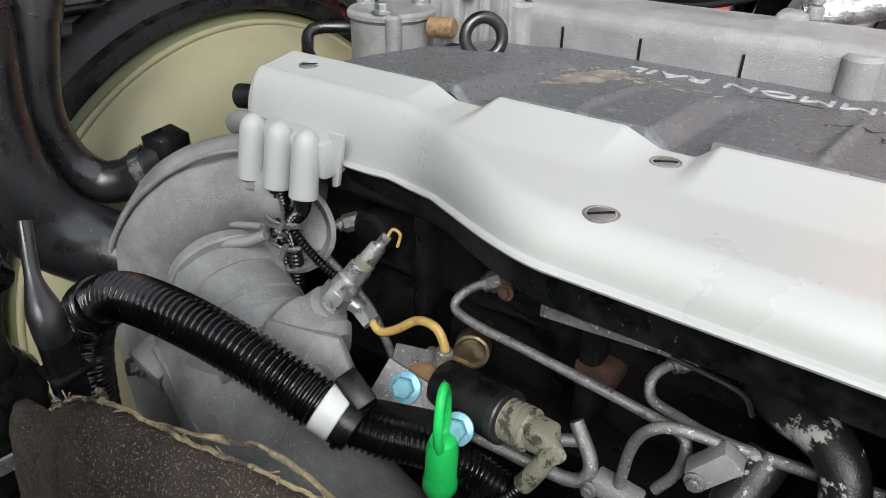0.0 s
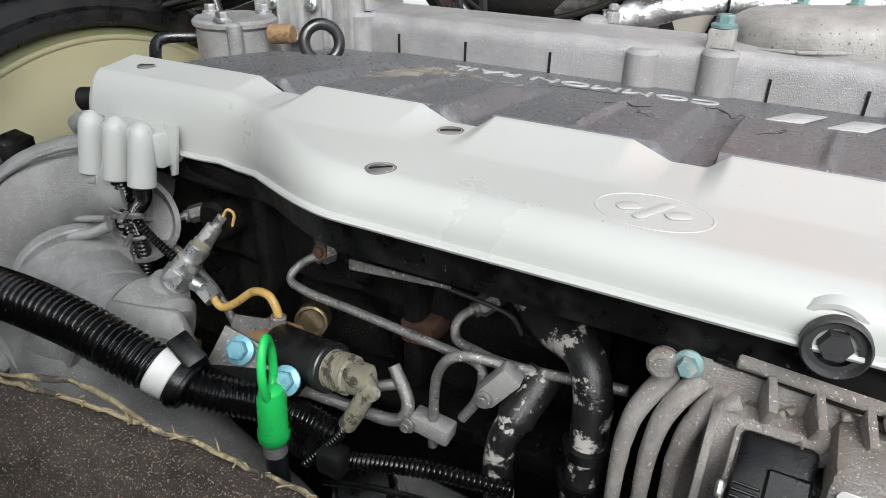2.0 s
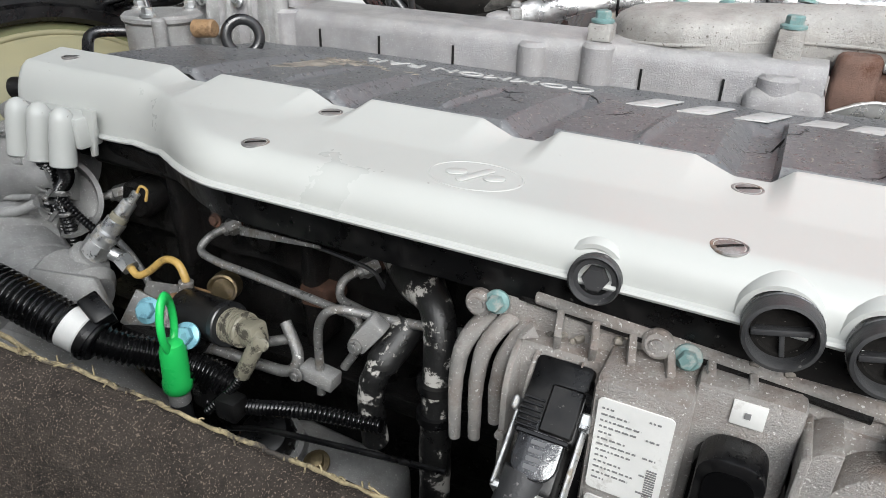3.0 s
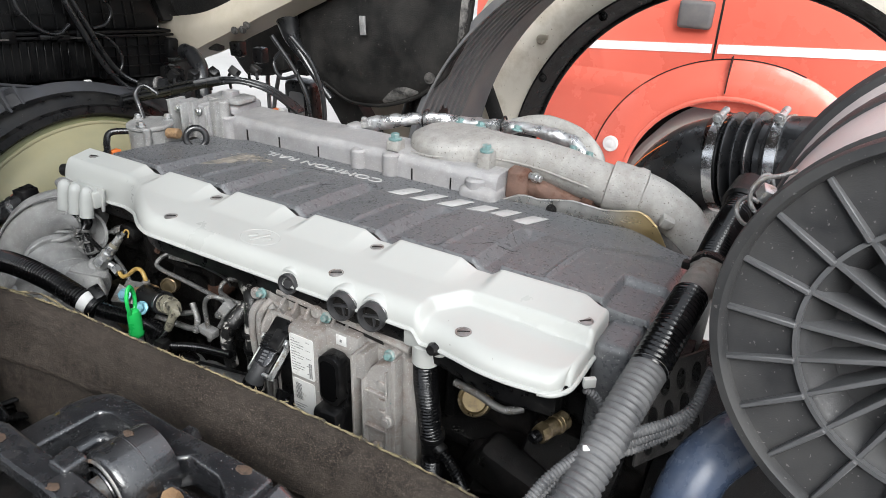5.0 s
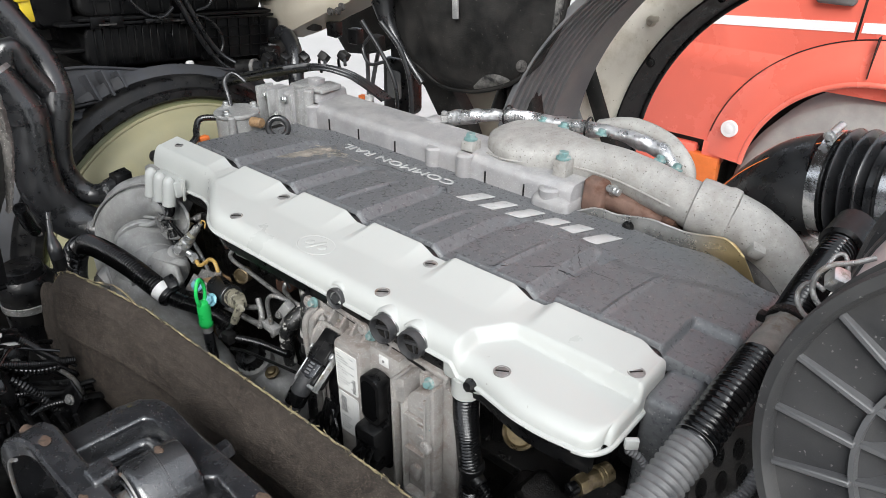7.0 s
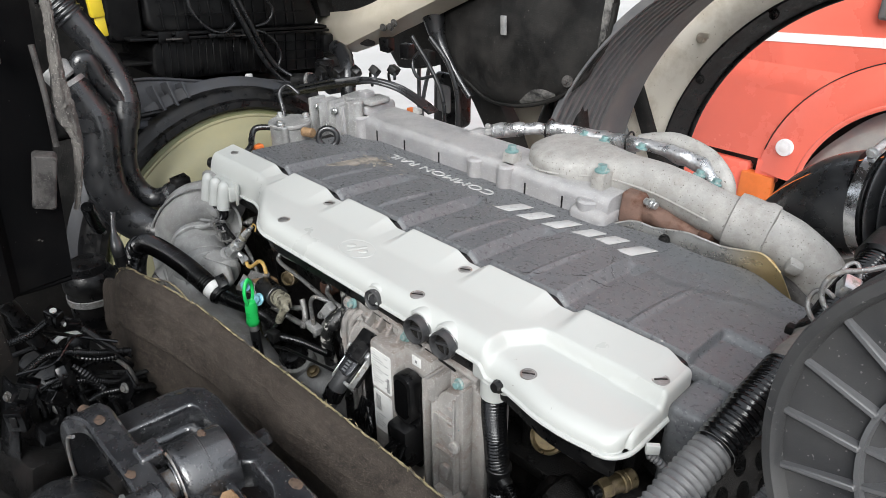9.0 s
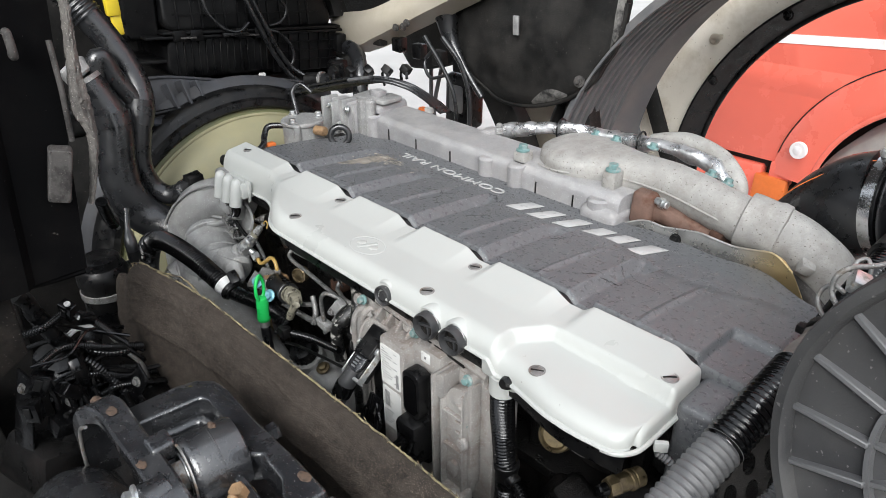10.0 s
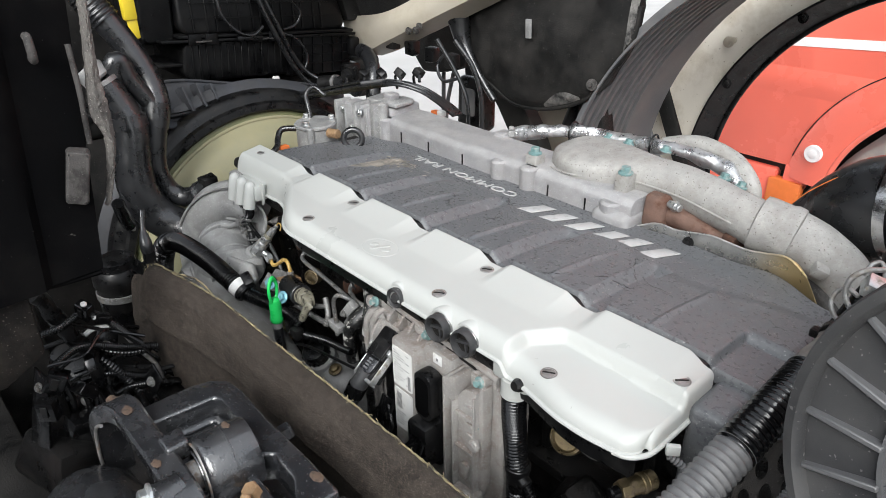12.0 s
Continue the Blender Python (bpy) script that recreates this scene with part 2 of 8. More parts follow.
M_ECU = material("dusty_ecu_aluminium", (0.455, 0.436, 0.414), 0.5, metal=0.3, vary=0.3, scale=60, fine=600, bump=1.0, dirt=(0.20, 0.155, 0.13), dirt_amount=0.06, dirt_scale=30, dirt_sharp=0.3, speck=(0.66, 0.65, 0.63), speck_amount=0.10, speck_scale=560, top_dust=(0.19, 0.14, 0.115), dust_amount=1.0)
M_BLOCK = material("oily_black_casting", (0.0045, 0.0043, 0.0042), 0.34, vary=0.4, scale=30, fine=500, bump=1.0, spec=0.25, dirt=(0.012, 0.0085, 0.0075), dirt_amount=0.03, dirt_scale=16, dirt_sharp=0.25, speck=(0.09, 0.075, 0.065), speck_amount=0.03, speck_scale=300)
M_RUST = material("rusty_steel", (0.085, 0.042, 0.028), 0.8, metal=0.2, vary=0.5, scale=60, fine=700, bump=0.6, dirt=(0.17, 0.08, 0.045), dirt_amount=0.12, dirt_scale=40)
M_TURBO = material("scorched_casting", (0.22, 0.135, 0.105), 0.7, metal=0.3, vary=0.4, scale=50, fine=700, bump=0.8, dirt=(0.12, 0.055, 0.035), dirt_amount=0.15, dirt_scale=30)
M_STEEL = material("dull_steel_pipe", (0.275, 0.272, 0.266), 0.36, metal=0.6, vary=0.35, scale=90, fine=900, bump=0.4, dirt=(0.15, 0.13, 0.11), dirt_amount=0.12, dirt_scale=60, speck=(0.6, 0.6, 0.59), speck_amount=0.10, speck_scale=400)
M_ZINC = material("zinc_bolt", (0.62, 0.63, 0.63), 0.35, metal=0.9, vary=0.2, scale=120, fine=900, bump=0.15, dirt=(0.3, 0.27, 0.22), dirt_amount=0.08, dirt_scale=90)
M_TEAL = material("teal_coated_bolt", (0.17, 0.29, 0.285), 0.45, metal=0.2, vary=0.25, scale=120, fine=900, bump=0.2, dirt=(0.32, 0.34, 0.32), dirt_amount=0.15, dirt_scale=110)
M_BLUE = material("blue_bolt", (0.187, 0.408, 0.493), 0.3, metal=0.2, vary=0.2, scale=120, fine=900, bump=0.1)
M_BRASS = material("dull_brass", (0.228, 0.179, 0.103), 0.4, metal=0.85, vary=0.3, scale=80, fine=900, bump=0.2, dirt=(0.12, 0.09, 0.06), dirt_amount=0.15, dirt_scale=60)
M_TAN = material("tan_fitting", (0.28, 0.175, 0.091), 0.55, vary=0.3, scale=80, fine=900, bump=0.2, dirt=(0.14, 0.08, 0.04), dirt_amount=0.15, dirt_scale=60)
M_YELLOWPIPE = material("yellowed_line", (0.55, 0.36, 0.11), 0.4, vary=0.25, scale=90, fine=700, bump=0.1, dirt=(0.25, 0.15, 0.05), dirt_amount=0.05, dirt_scale=60)
M_GREEN = material("bright_green_plastic", (0.02, 0.56, 0.115), 0.35, vary=0.12, scale=40, fine=700, bump=0.05)
M_CREAM = material("yellowed_shroud_plastic", (0.272, 0.259, 0.162), 0.5, vary=0.12, scale=9, fine=500, bump=0.1, dirt=(0.34, 0.30, 0.17), dirt_amount=0.06, dirt_scale=7, dirt_sharp=0.4)
M_CREAM2 = material("cream_connector", (0.241, 0.226, 0.173), 0.5, vary=0.3, scale=90, fine=500, bump=0.2, dirt=(0.05, 0.045, 0.035), dirt_amount=0.24, dirt_scale=90, dirt_sharp=0.06)
M_TAPE = material("white_tape", (0.75, 0.75, 0.73), 0.5, vary=0.1, scale=60, fine=600, bump=0.1)
M_FELT = material("dirty_felt_shield", (0.041, 0.033, 0.027), 0.9, vary=0.85, scale=120, fine=520, bump=1.0, spec=0.25, dirt=(0.060, 0.050, 0.042), dirt_amount=0.08, dirt_scale=22, dirt_sharp=0.4, speck=(0.17, 0.135, 0.108), speck_amount=0.14, speck_scale=900)
M_FELTEDGE = material("frayed_felt_edge", (0.33, 0.275, 0.16), 0.95, vary=0.6, scale=90, fine=300, bump=1.0, dirt=(0.05, 0.043, 0.036), dirt_amount=0.28, dirt_scale=30, dirt_sharp=0.08)
M_ARM = material("worn_black_paint", (0.0215, 0.0223, 0.0250), 0.12, vary=0.4, scale=60, fine=260, bump=0.35, spec=1.0, coat=1.0, dirt=(0.030, 0.030, 0.031), dirt_amount=0.02, dirt_scale=9, dirt_sharp=0.3, speck=(0.30, 0.29, 0.28), speck_amount=0.035, speck_scale=420)
M_ARMWORN = material("bare_worn_steel", (0.35, 0.34, 0.33), 0.5, metal=0.7, vary=0.4, scale=60, fine=500, bump=0.4, dirt=(0.20, 0.12, 0.07), dirt_amount=0.1, dirt_scale=40)
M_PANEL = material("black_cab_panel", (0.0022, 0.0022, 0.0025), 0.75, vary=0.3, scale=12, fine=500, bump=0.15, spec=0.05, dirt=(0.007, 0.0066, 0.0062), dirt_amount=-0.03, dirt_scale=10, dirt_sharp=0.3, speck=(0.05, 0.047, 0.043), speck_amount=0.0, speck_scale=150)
M_TRIM = material("grey_dirty_trim", (0.066, 0.0612, 0.0576), 0.65, vary=0.45, scale=20, fine=500, bump=0.6, dirt=(0.020, 0.018, 0.017), dirt_amount=0.18, dirt_scale=25, speck=(0.16, 0.15, 0.135), speck_amount=0.08, speck_scale=520)
M_SCUFFPANEL = material("dusty_brown_flap", (0.012, 0.0108, 0.0098), 0.8, vary=0.4, scale=18, fine=300, bump=0.4, spec=0.2, dirt=(0.042, 0.036, 0.03), dirt_amount=0.02, dirt_scale=14, dirt_sharp=0.35, speck=(0.16, 0.145, 0.13), speck_amount=0.06, speck_scale=400)
M_TRIMEDGE = material("worn_grey_trim", (0.16, 0.148, 0.135), 0.85, vary=0.5, scale=40, fine=420, bump=0.8, dirt=(0.035, 0.032, 0.03), dirt_amount=0.12, dirt_scale=22, dirt_sharp=0.25, speck=(0.36, 0.34, 0.31), speck_amount=0.10, speck_scale=600)
M_FILTER = material("grey_black_filter_plastic", (0.035, 0.0355, 0.0375), 0.48, vary=0.2, scale=18, fine=600, bump=0.25, dirt=(0.075, 0.073, 0.070), dirt_amount=0.04, dirt_scale=9, dirt_sharp=0.4, speck=(0.15, 0.145, 0.14), speck_amount=0.05, speck_scale=260)
M_FILTERRIB = material("scuffed_filter_rib", (0.115, 0.116, 0.119), 0.48, vary=0.2, scale=30, fine=600, bump=0.15)
M_FILTERBODY = material("dusty_filter_body", (0.70, 0.60, 0.585), 0.5, vary=0.15, scale=14, fine=600, bump=0.15, top_dust=(0.64, 0.55, 0.53), dust_amount=0.7)
M_PIPE = material("sandcast_pipe", (0.432, 0.421, 0.4), 0.55, metal=0.2, vary=0.25, scale=45, fine=420, bump=0.9, dirt=(0.28, 0.262, 0.24), dirt_amount=0.10, dirt_scale=24, dirt_sharp=0.3, speck=(0.16, 0.145, 0.13), speck_amount=0.08, speck_scale=300)
M_GOLD = material("heat_tinted_shield", (0.62, 0.61, 0.59), 0.3, metal=0.75, vary=0.25, scale=30, fine=500, bump=0.2)
def heat_tint(mt):
    """Golden oxide film that deepens towards the turbine end of the shield."""
    nt = mt.node_tree
    b = next(n for n in nt.nodes if n.type == "BSDF_PRINCIPLED")
    old = b.inputs["Base Color"].links[0].from_socket
    geo, sep = nt.nodes.new("ShaderNodeNewGeometry"), nt.nodes.new("ShaderNodeSeparateXYZ")
    nt.links.new(geo.outputs["Position"], sep.inputs[0])
    r = nt.nodes.new("ShaderNodeMapRange")
    r.interpolation_type = "SMOOTHSTEP"
    for i, v in zip((1, 2, 3, 4), (0.755, 0.84, 0.0, 0.7)):
        r.inputs[i].default_value = v
    nt.links.new(sep.outputs[0], r.inputs[0])
    x = nt.nodes.new("ShaderNodeMix")
    x.data_type = "RGBA"
    nt.links.new(r.outputs[0], x.inputs[0])
    nt.links.new(old, x.inputs[6])
    x.inputs[7].default_value = (0.60, 0.40, 0.10, 1)
    nt.links.new(x.outputs[2], b.inputs["Base Color"])
heat_tint(M_GOLD)
M_FOIL = material("crumpled_foil", (0.66, 0.66, 0.665), 0.30, metal=0.85, vary=0.5, scale=40, fine=130, bump=1.0)
M_CHROME = material("steel_band", (0.72, 0.72, 0.72), 0.2, metal=1.0, vary=0.1, scale=60, fine=500, bump=0.05)
M_BAND = material("dull_dark_metal_band", (0.26, 0.26, 0.265), 0.28, metal=0.85, vary=0.25, scale=80, fine=700, bump=0.1)
M_RED = material("red_truck_paint", (0.95, 0.200, 0.140), 0.28, vary=0.06, scale=3, fine=500, bump=0.0, coat=0.6)
M_STRIPE = material("white_truck_paint", (0.92, 0.92, 0.92), 0.3, vary=0.04, scale=3, fine=500, bump=0.0, coat=0.5)
M_TYRE = material("tyre_rubber", (0.36, 0.35, 0.335), 0.8, vary=0.2, scale=20, fine=400, bump=0.3, top_dust=(0.4, 0.39, 0.37), dust_amount=0.5)
M_CABPAINT = material("cream_cab_paint", (0.484, 0.442, 0.365), 0.5, vary=0.1, scale=6, fine=400, bump=0.1, dirt=(0.36, 0.31, 0.23), dirt_amount=0.04, dirt_scale=6, dirt_sharp=0.3)
# Cab cream with a lifted colour, making up for the cab's shade on the arch.
M_ARCH = material("brightened_cream_cab_paint", (0.70, 0.66, 0.58), 0.5, vary=0.1, scale=6, fine=400, bump=0.1, dirt=(0.42, 0.36, 0.27), dirt_amount=0.02, dirt_scale=9, dirt_sharp=0.3, speck=(0.25, 0.21, 0.16), speck_amount=0.02, speck_scale=120)
M_UNDER = material("underbody_black", (0.0080, 0.0078, 0.0076), 0.55, vary=0.35, scale=20, fine=300, bump=0.7, spec=0.25, dirt=(0.042, 0.039, 0.036), dirt_amount=0.04, dirt_scale=9, dirt_sharp=0.4, speck=(0.12, 0.11, 0.10), speck_amount=0.03, speck_scale=220)
M_GUARD = material("grey_ribbed_plastic", (0.115, 0.117, 0.122), 0.5, vary=0.15, scale=15, fine=500, bump=0.15, dirt=(0.2, 0.19, 0.18), dirt_amount=0.03, dirt_scale=10, dirt_sharp=0.4)
M_LABEL = material("white_paper_label", (0.72, 0.72, 0.70), 0.6, vary=0.08, scale=40, fine=500, bump=0.05, dirt=(0.4, 0.38, 0.35), dirt_amount=0.05, dirt_scale=40)
M_INK = material("grey_ink", (0.192, 0.192, 0.192), 0.7, vary=0.1, scale=40, fine=400, bump=0.0)
M_SILVER = material("silver_print", (0.484, 0.484, 0.476), 0.45, metal=0.1, vary=0.12, scale=40, fine=400, bump=0.05, dirt=(0.3, 0.3, 0.29), dirt_amount=0.05, dirt_scale=60)
M_YELLOW = material("yellow_plastic", (0.80, 0.60, 0.04), 0.4, vary=0.1, scale=30, fine=400, bump=0.05)
M_ORANGE = material("orange_plastic", (0.80, 0.20, 0.05), 0.4, vary=0.1, scale=30, fine=400, bump=0.05)
M_PEEL = material("flaking_paint_pipe", (0.012, 0.012, 0.012), 0.35, vary=0.3, scale=30, fine=500, bump=0.3, dirt=(0.40, 0.385, 0.36), dirt_amount=0.16, dirt_scale=50, dirt_sharp=0.04)
M_GROUND = material("grey_paving", (0.48, 0.47, 0.455), 0.85, vary=0.2, scale=1.5, fine=80, bump=0.3, dirt=(0.36, 0.35, 0.33), dirt_amount=0.1, dirt_scale=0.8, dirt_sharp=0.4)
M_BLUEHOSE = material("dark_blue_hose", (0.035, 0.055, 0.10), 0.28, vary=0.3, scale=30, fine=500, bump=0.1, top_dust=(0.3, 0.32, 0.36), dust_amount=0.4)
M_DUCT = material("grey_shroud_plastic", (0.045, 0.048, 0.056), 0.45, vary=0.25, scale=15, fine=500, bump=0.15, dirt=(0.045, 0.042, 0.04), dirt_amount=0.12, dirt_scale=9, dirt_sharp=0.4)

M_OLIVE = material("olive_flange_plastic", (0.182, 0.189, 0.091), 0.5, vary=0.15, scale=12, fine=500, bump=0.1)
M_WALLGREY = material("plain_wall_paint", (0.16, 0.16, 0.165), 0.8, vary=0.1, scale=2, fine=100, bump=0.05)
M_HEATER = material("matt_black_heater_plastic", (0.0030, 0.0030, 0.0034), 0.36, vary=0.3, scale=25, fine=600, bump=0.1, spec=0.22, dirt=(0.013, 0.0125, 0.012), dirt_amount=-0.02, dirt_scale=14, dirt_sharp=0.3, speck=(0.08, 0.075, 0.07), speck_amount=0.02, speck_scale=320)
M_DUST = material("dried_dirt_film", (0.338, 0.304, 0.257), 0.95, vary=0.5, scale=70, fine=500, bump=0.6, dirt=(0.10, 0.095, 0.09), dirt_amount=0.22, dirt_scale=40, dirt_sharp=0.2)
M_CRUST = material("crusted_grey_pipe", (0.23, 0.215, 0.195), 0.85, vary=0.4, scale=50, fine=600, bump=0.8, dirt=(0.13, 0.09, 0.06), dirt_amount=0.1, dirt_scale=40)
M_SCUFF = material("scuffed_shield_plastic", (0.012, 0.012, 0.012), 0.7, vary=0.4, scale=25, fine=300, bump=0.5, dirt=(0.26, 0.25, 0.235), dirt_amount=0.24, dirt_scale=30, dirt_sharp=0.3)
M_CHIP = material("rusty_paint_chip", (0.136, 0.0899, 0.062), 0.85, vary=0.5, scale=120, fine=600, bump=0.8, dirt=(0.05, 0.035, 0.026), dirt_amount=0.2, dirt_scale=160)

# ---- the engine's two-part cover ----
VALLEYS = (0.083, 0.240, 0.398, 0.550, 0.706)
X0, X1 = -0.107, 0.868


def ramp(a, b, x):
    return min(1.0, max(0.0, (x - a) / (b - a)))


def ridge(x):
    """1 on the pads over the cylinders, 0 in the valleys between them."""
    v = 1.0
    for c in VALLEYS:
        v = min(v, max(ramp(c - 0.010, c - 0.036, x), ramp(c + 0.012, c + 0.024, x)))
    return min(v, smoothstep(0.868, 0.838, x))


def outer(x):
    """The white panel's outer edge."""
    y = -0.034 - 0.078 * smoothstep(0.045, 0.225, x)
    y -= 0.016 * smoothstep(0.700, 0.79, x) - 0.008 * smoothstep(0.80, 0.87, x)
    return y


def white_z(x, y):
    z = 1.3495 + 0.0088 * ridge(x) * min(1.0, max(0.0, (y + 0.040) / 0.060)) ** 1.2
    # the scooped end
    s = smoothstep(0.680, 0.694, x - 0.7 * max(0.0, y + 0.075)) * smoothstep(-0.033, -0.043, y)
    z -= s * (0.0150 + 0.004 * smoothstep(0.74, 0.87, x))
    return z


def white_point(u, v):
    x = X0 + (X1 - X0) * u
    o = outer(x)
    e = 0.024
    # the near corner rounded in plan
    c = x - (X1 - 0.020)
    if c > 0:
        o += 0.020 - math.sqrt(max(0.0, 0.020 ** 2 - c * c))
    inner = 0.0225 - 0.004 * (1 - ridge(x))
    if v < 0.25:
        k = v / 0.25
        a = k * math.pi / 2
        drop = 0.024 + 0.028 * (1 - smoothstep(0.02, 0.21, x)) - 0.006 * smoothstep(0.68, 0.80, x)
        y = o + e * (1 - math.cos(a)) * 0.9
        z0 = white_z(x, o + e)
        return Vector((x, y, z0 - drop * (1 - math.sin(a)) ** 1.0))
    k = (v - 0.25) / 0.75
    y = o + e * 0.9 + (inner - o - e * 0.9) * k
    return Vector((x, y, white_z(x, y)))


def white_panel():
    n, k = 420, 56
    bm = bmesh.new()
    us = [i / n * 0.97 if i < n - 60 else (n - 60) / n * 0.97 + (1 - (n - 60) / n * 0.97) * math.sin((i - n + 60) / 60 * math.pi / 2) for i in range(n + 1)]
    g = [[bm.verts.new(white_point(u, j / k)) for j in range(k + 1)] for u in us]
    for i in range(n):
        for j in range(k):
            bm.faces.new((g[i][j], g[i + 1][j], g[i + 1][j + 1], g[i][j + 1]))
    # ends turn down with a soft radius
    for row, sgn, low in ((g[0], -1, 0.045), (g[-1], 1, 0.040)):
        prev = row
        for dx, dz in ((0.002, 0.0008), (0.0045, 0.003), (0.006, 0.007), (0.0065, 0.016), (0.0065, low)):
            ring = []
            for j, v in enumerate(row):
                f = min(1.0, j / k / 0.25)
                z = v.co.z - dz * (0.25 + 0.75 * f) if sgn < 0 else min(v.co.z, max(v.co.z - dz, 1.3105))
                ring.append(bm.verts.new((v.co.x + sgn * dx, v.co.y + (1 - f) * 0.002, z)))
            for j in range(k):
                bm.faces.new((prev[j], prev[j + 1], ring[j + 1], ring[j]))
            prev = ring
    # the rolled lip along the outer edge
    prev = [g[i][0] for i in range(n + 1)]
    for dy, dz in ((-0.0035, -0.0005), (-0.0045, -0.0022), (-0.0035, -0.004), (0.002, -0.004)):
        ring = [bm.verts.new((g[i][0].co.x, g[i][0].co.y + dy, g[i][0].co.z + dz)) for i in range(n + 1)]
        for i in range(n):
            bm.faces.new((prev[i], prev[i + 1], ring[i + 1], ring[i]))
        prev = ring
    # the inner edge turns down to the dark panel
    prev = [g[i][k] for i in range(n + 1)]
    ring = [bm.verts.new((v.co.x, v.co.y + 0.0015, v.co.z - 0.008)) for v in prev]
    for i in range(n):
        bm.faces.new((prev[i], prev[i + 1], ring[i + 1], ring[i]))
    return bm


def dark_edge(x):
    """The dark panel's far edge."""
    return 0.268 + 0.046 * smoothstep(-0.03, 0.12, x) - 0.012 * smoothstep(0.52, 0.62, x) - 0.028 * smoothstep(0.80, 0.91, x) + 0.004 * math.sin(x * 40)


DX0, DX1 = -0.058, 0.912


def dark_ridge(x):
    v = 1.0
    for c in VALLEYS:
        v = min(v, max(ramp(c - 0.010, c - 0.026, x), ramp(c + 0.012, c + 0.0150, x)))
    return v


def dark_z(x, y):
    k = smoothstep(0.0, 0.32, y)
    z = 1.352 - 0.022 * k
    fade = ramp(0.212, 0.188, y - 0.02 * math.sin(x * 23))
    z += 0.0130 * (dark_ridge(x) - 0.72) * fade
    # cross ribs that run out towards the lettering
    for c in VALLEYS:
        z += 0.0042 * math.exp(-((x - c - 0.075 - (y - 0.02) * 0.05) / 0.004) ** 2) * smoothstep(0.21, 0.12, y) * smoothstep(0.03, 0.06, y)
    if x > 0.80:
        z -= 0.010 * smoothstep(0.858, 0.866, x) * smoothstep(0.125, 0.115, y)
        z -= 0.006 * smoothstep(0.80, 0.91, x)
    return z


def dark_panel():
    n, k = 560, 60
    bm = bmesh.new()
    g = []
    for i in range(n + 1):
        x = DX0 + (DX1 - DX0) * i / n
        row = []
        for j in range(k + 1):
            y = 0.0325 + (dark_edge(x) - 0.0325) * j / k
            row.append(bm.verts.new((x, y, dark_z(x, y) - (0.006 if j == 0 else 0.0))))
        g.append(row)
    for i in range(n):
        for j in range(k):
            bm.faces.new((g[i][j], g[i + 1][j], g[i + 1][j + 1], g[i][j + 1]))
    # skirts: far side, near end and front
    def skirt(row, steps):
        prev = row
        for d in steps:
            ring = [bm.verts.new(v.co + Vector(d)) for v in row]
            for a in range(len(row) - 1):
                bm.faces.new((prev[a], prev[a + 1], ring[a + 1], ring[a]))
            prev = ring
    skirt([g[i][k] for i in range(n + 1)], ((0, 0.003, -0.002), (0, 0.004, -0.006), (0, 0.004, -0.03)))
    skirt(g[-1], ((0.004, 0, -0.0015), (0.008, 0, -0.006), (0.009, 0, -0.02), (0.010, 0, -0.16)))
    skirt(g[0], ((-0.003, 0, -0.001), (-0.005, 0, -0.005), (-0.006, 0, -0.03)))
    skirt([g[i][0] for i in range(n + 1)], ((0, -0.001, -0.010), ))
    return bm


cover = thing("engine_cover", (0.38, 0.10, 1.30), "two-part engine cover, white plastic side panel and dusty dark grey top", "engine cover")
part("side_panel", white_panel(), M_WHITE, cover, "white smooth plastic panel with scooped end", smooth=50)
part("end_lip", tube([(0.846, -0.1235, 1.3085), (0.860, -0.119, 1.3085), (0.8705, -0.108, 1.3090), (0.8755, -0.092, 1.3095), (0.8760, -0.05, 1.3095), (0.8760, 0.0, 1.3100), (0.8750, 0.020, 1.3110)], 0.0030, 10, 0.003), M_WHITE, cover)
part("top_panel", dark_panel(), M_DARK, cover, "dusty cracked dark grey plastic top", smooth=50)
# near end of the dark panel: the block below the white panel's end
part("end_panel", box((0.872, -0.03, 1.16), (0.916, 0.125, 1.331), 0.010, 3), M_DARK, cover, "dusty dark grey plastic end piece")


def cover_screw(x, y, z, tilt=0.0):
    m = pose(x, y, z, tilt, 0, 0)
    bm = lathe([(0, -0.001), (0.0098, -0.001), (0.0098, 0.0003), (0.0092, 0.0006), (0.0078, 0.0001), (0.0072, 0.0004), (0, 0.0006)], m, 28)
    s = part("screw", bm, M_ARMWORN, cover, "dull metal slotted quarter-turn screw")
    a = random.uniform(0.3, 0.9)
    part("slot", box((-0.0072, -0.0010, 0.0000), (0.0072, 0.0010, 0.0009), 0, m=m @ pose(0, 0, 0, 0, 0, math.degrees(a))), M_BLOCK, s, "dark slot")


for sx, sy in ((-0.070, 0.006), (0.239, -0.087), (0.240, 0.0), (0.550, 0.0), (0.550, -0.089), (0.741, -0.098), (0.858, -0.022)):
    cover_screw(sx, sy, white_z(sx, sy) - 0.0002)

# raised oval badge, left without any sign in it
for R, r in ((0.031, 0.0008),):
    part("emblem_ring", moved(torus(Matrix.Identity(4), R, r, 48, 8), pose(0.397, -0.066, 1.3494) @ Matrix.Diagonal((1.0, 0.74, 0.6, 1))), M_WHITE, cover, "raised white oval ring")
part("emblem_bar", prism(rounded(0.030, 0.007, 0.003), 0.0008, pose(0.397, -0.066, 1.3496, 0, 0, 64), 0.0004), M_WHITE, cover)
for sx in (-0.013, 0.013):
    part("emblem_shape", prism(rounded(0.014, 0.010, 0.0045), 0.0008, pose(0.397 + sx, -0.066, 1.3496, 0, 0, 30), 0.0004), M_WHITE, cover)

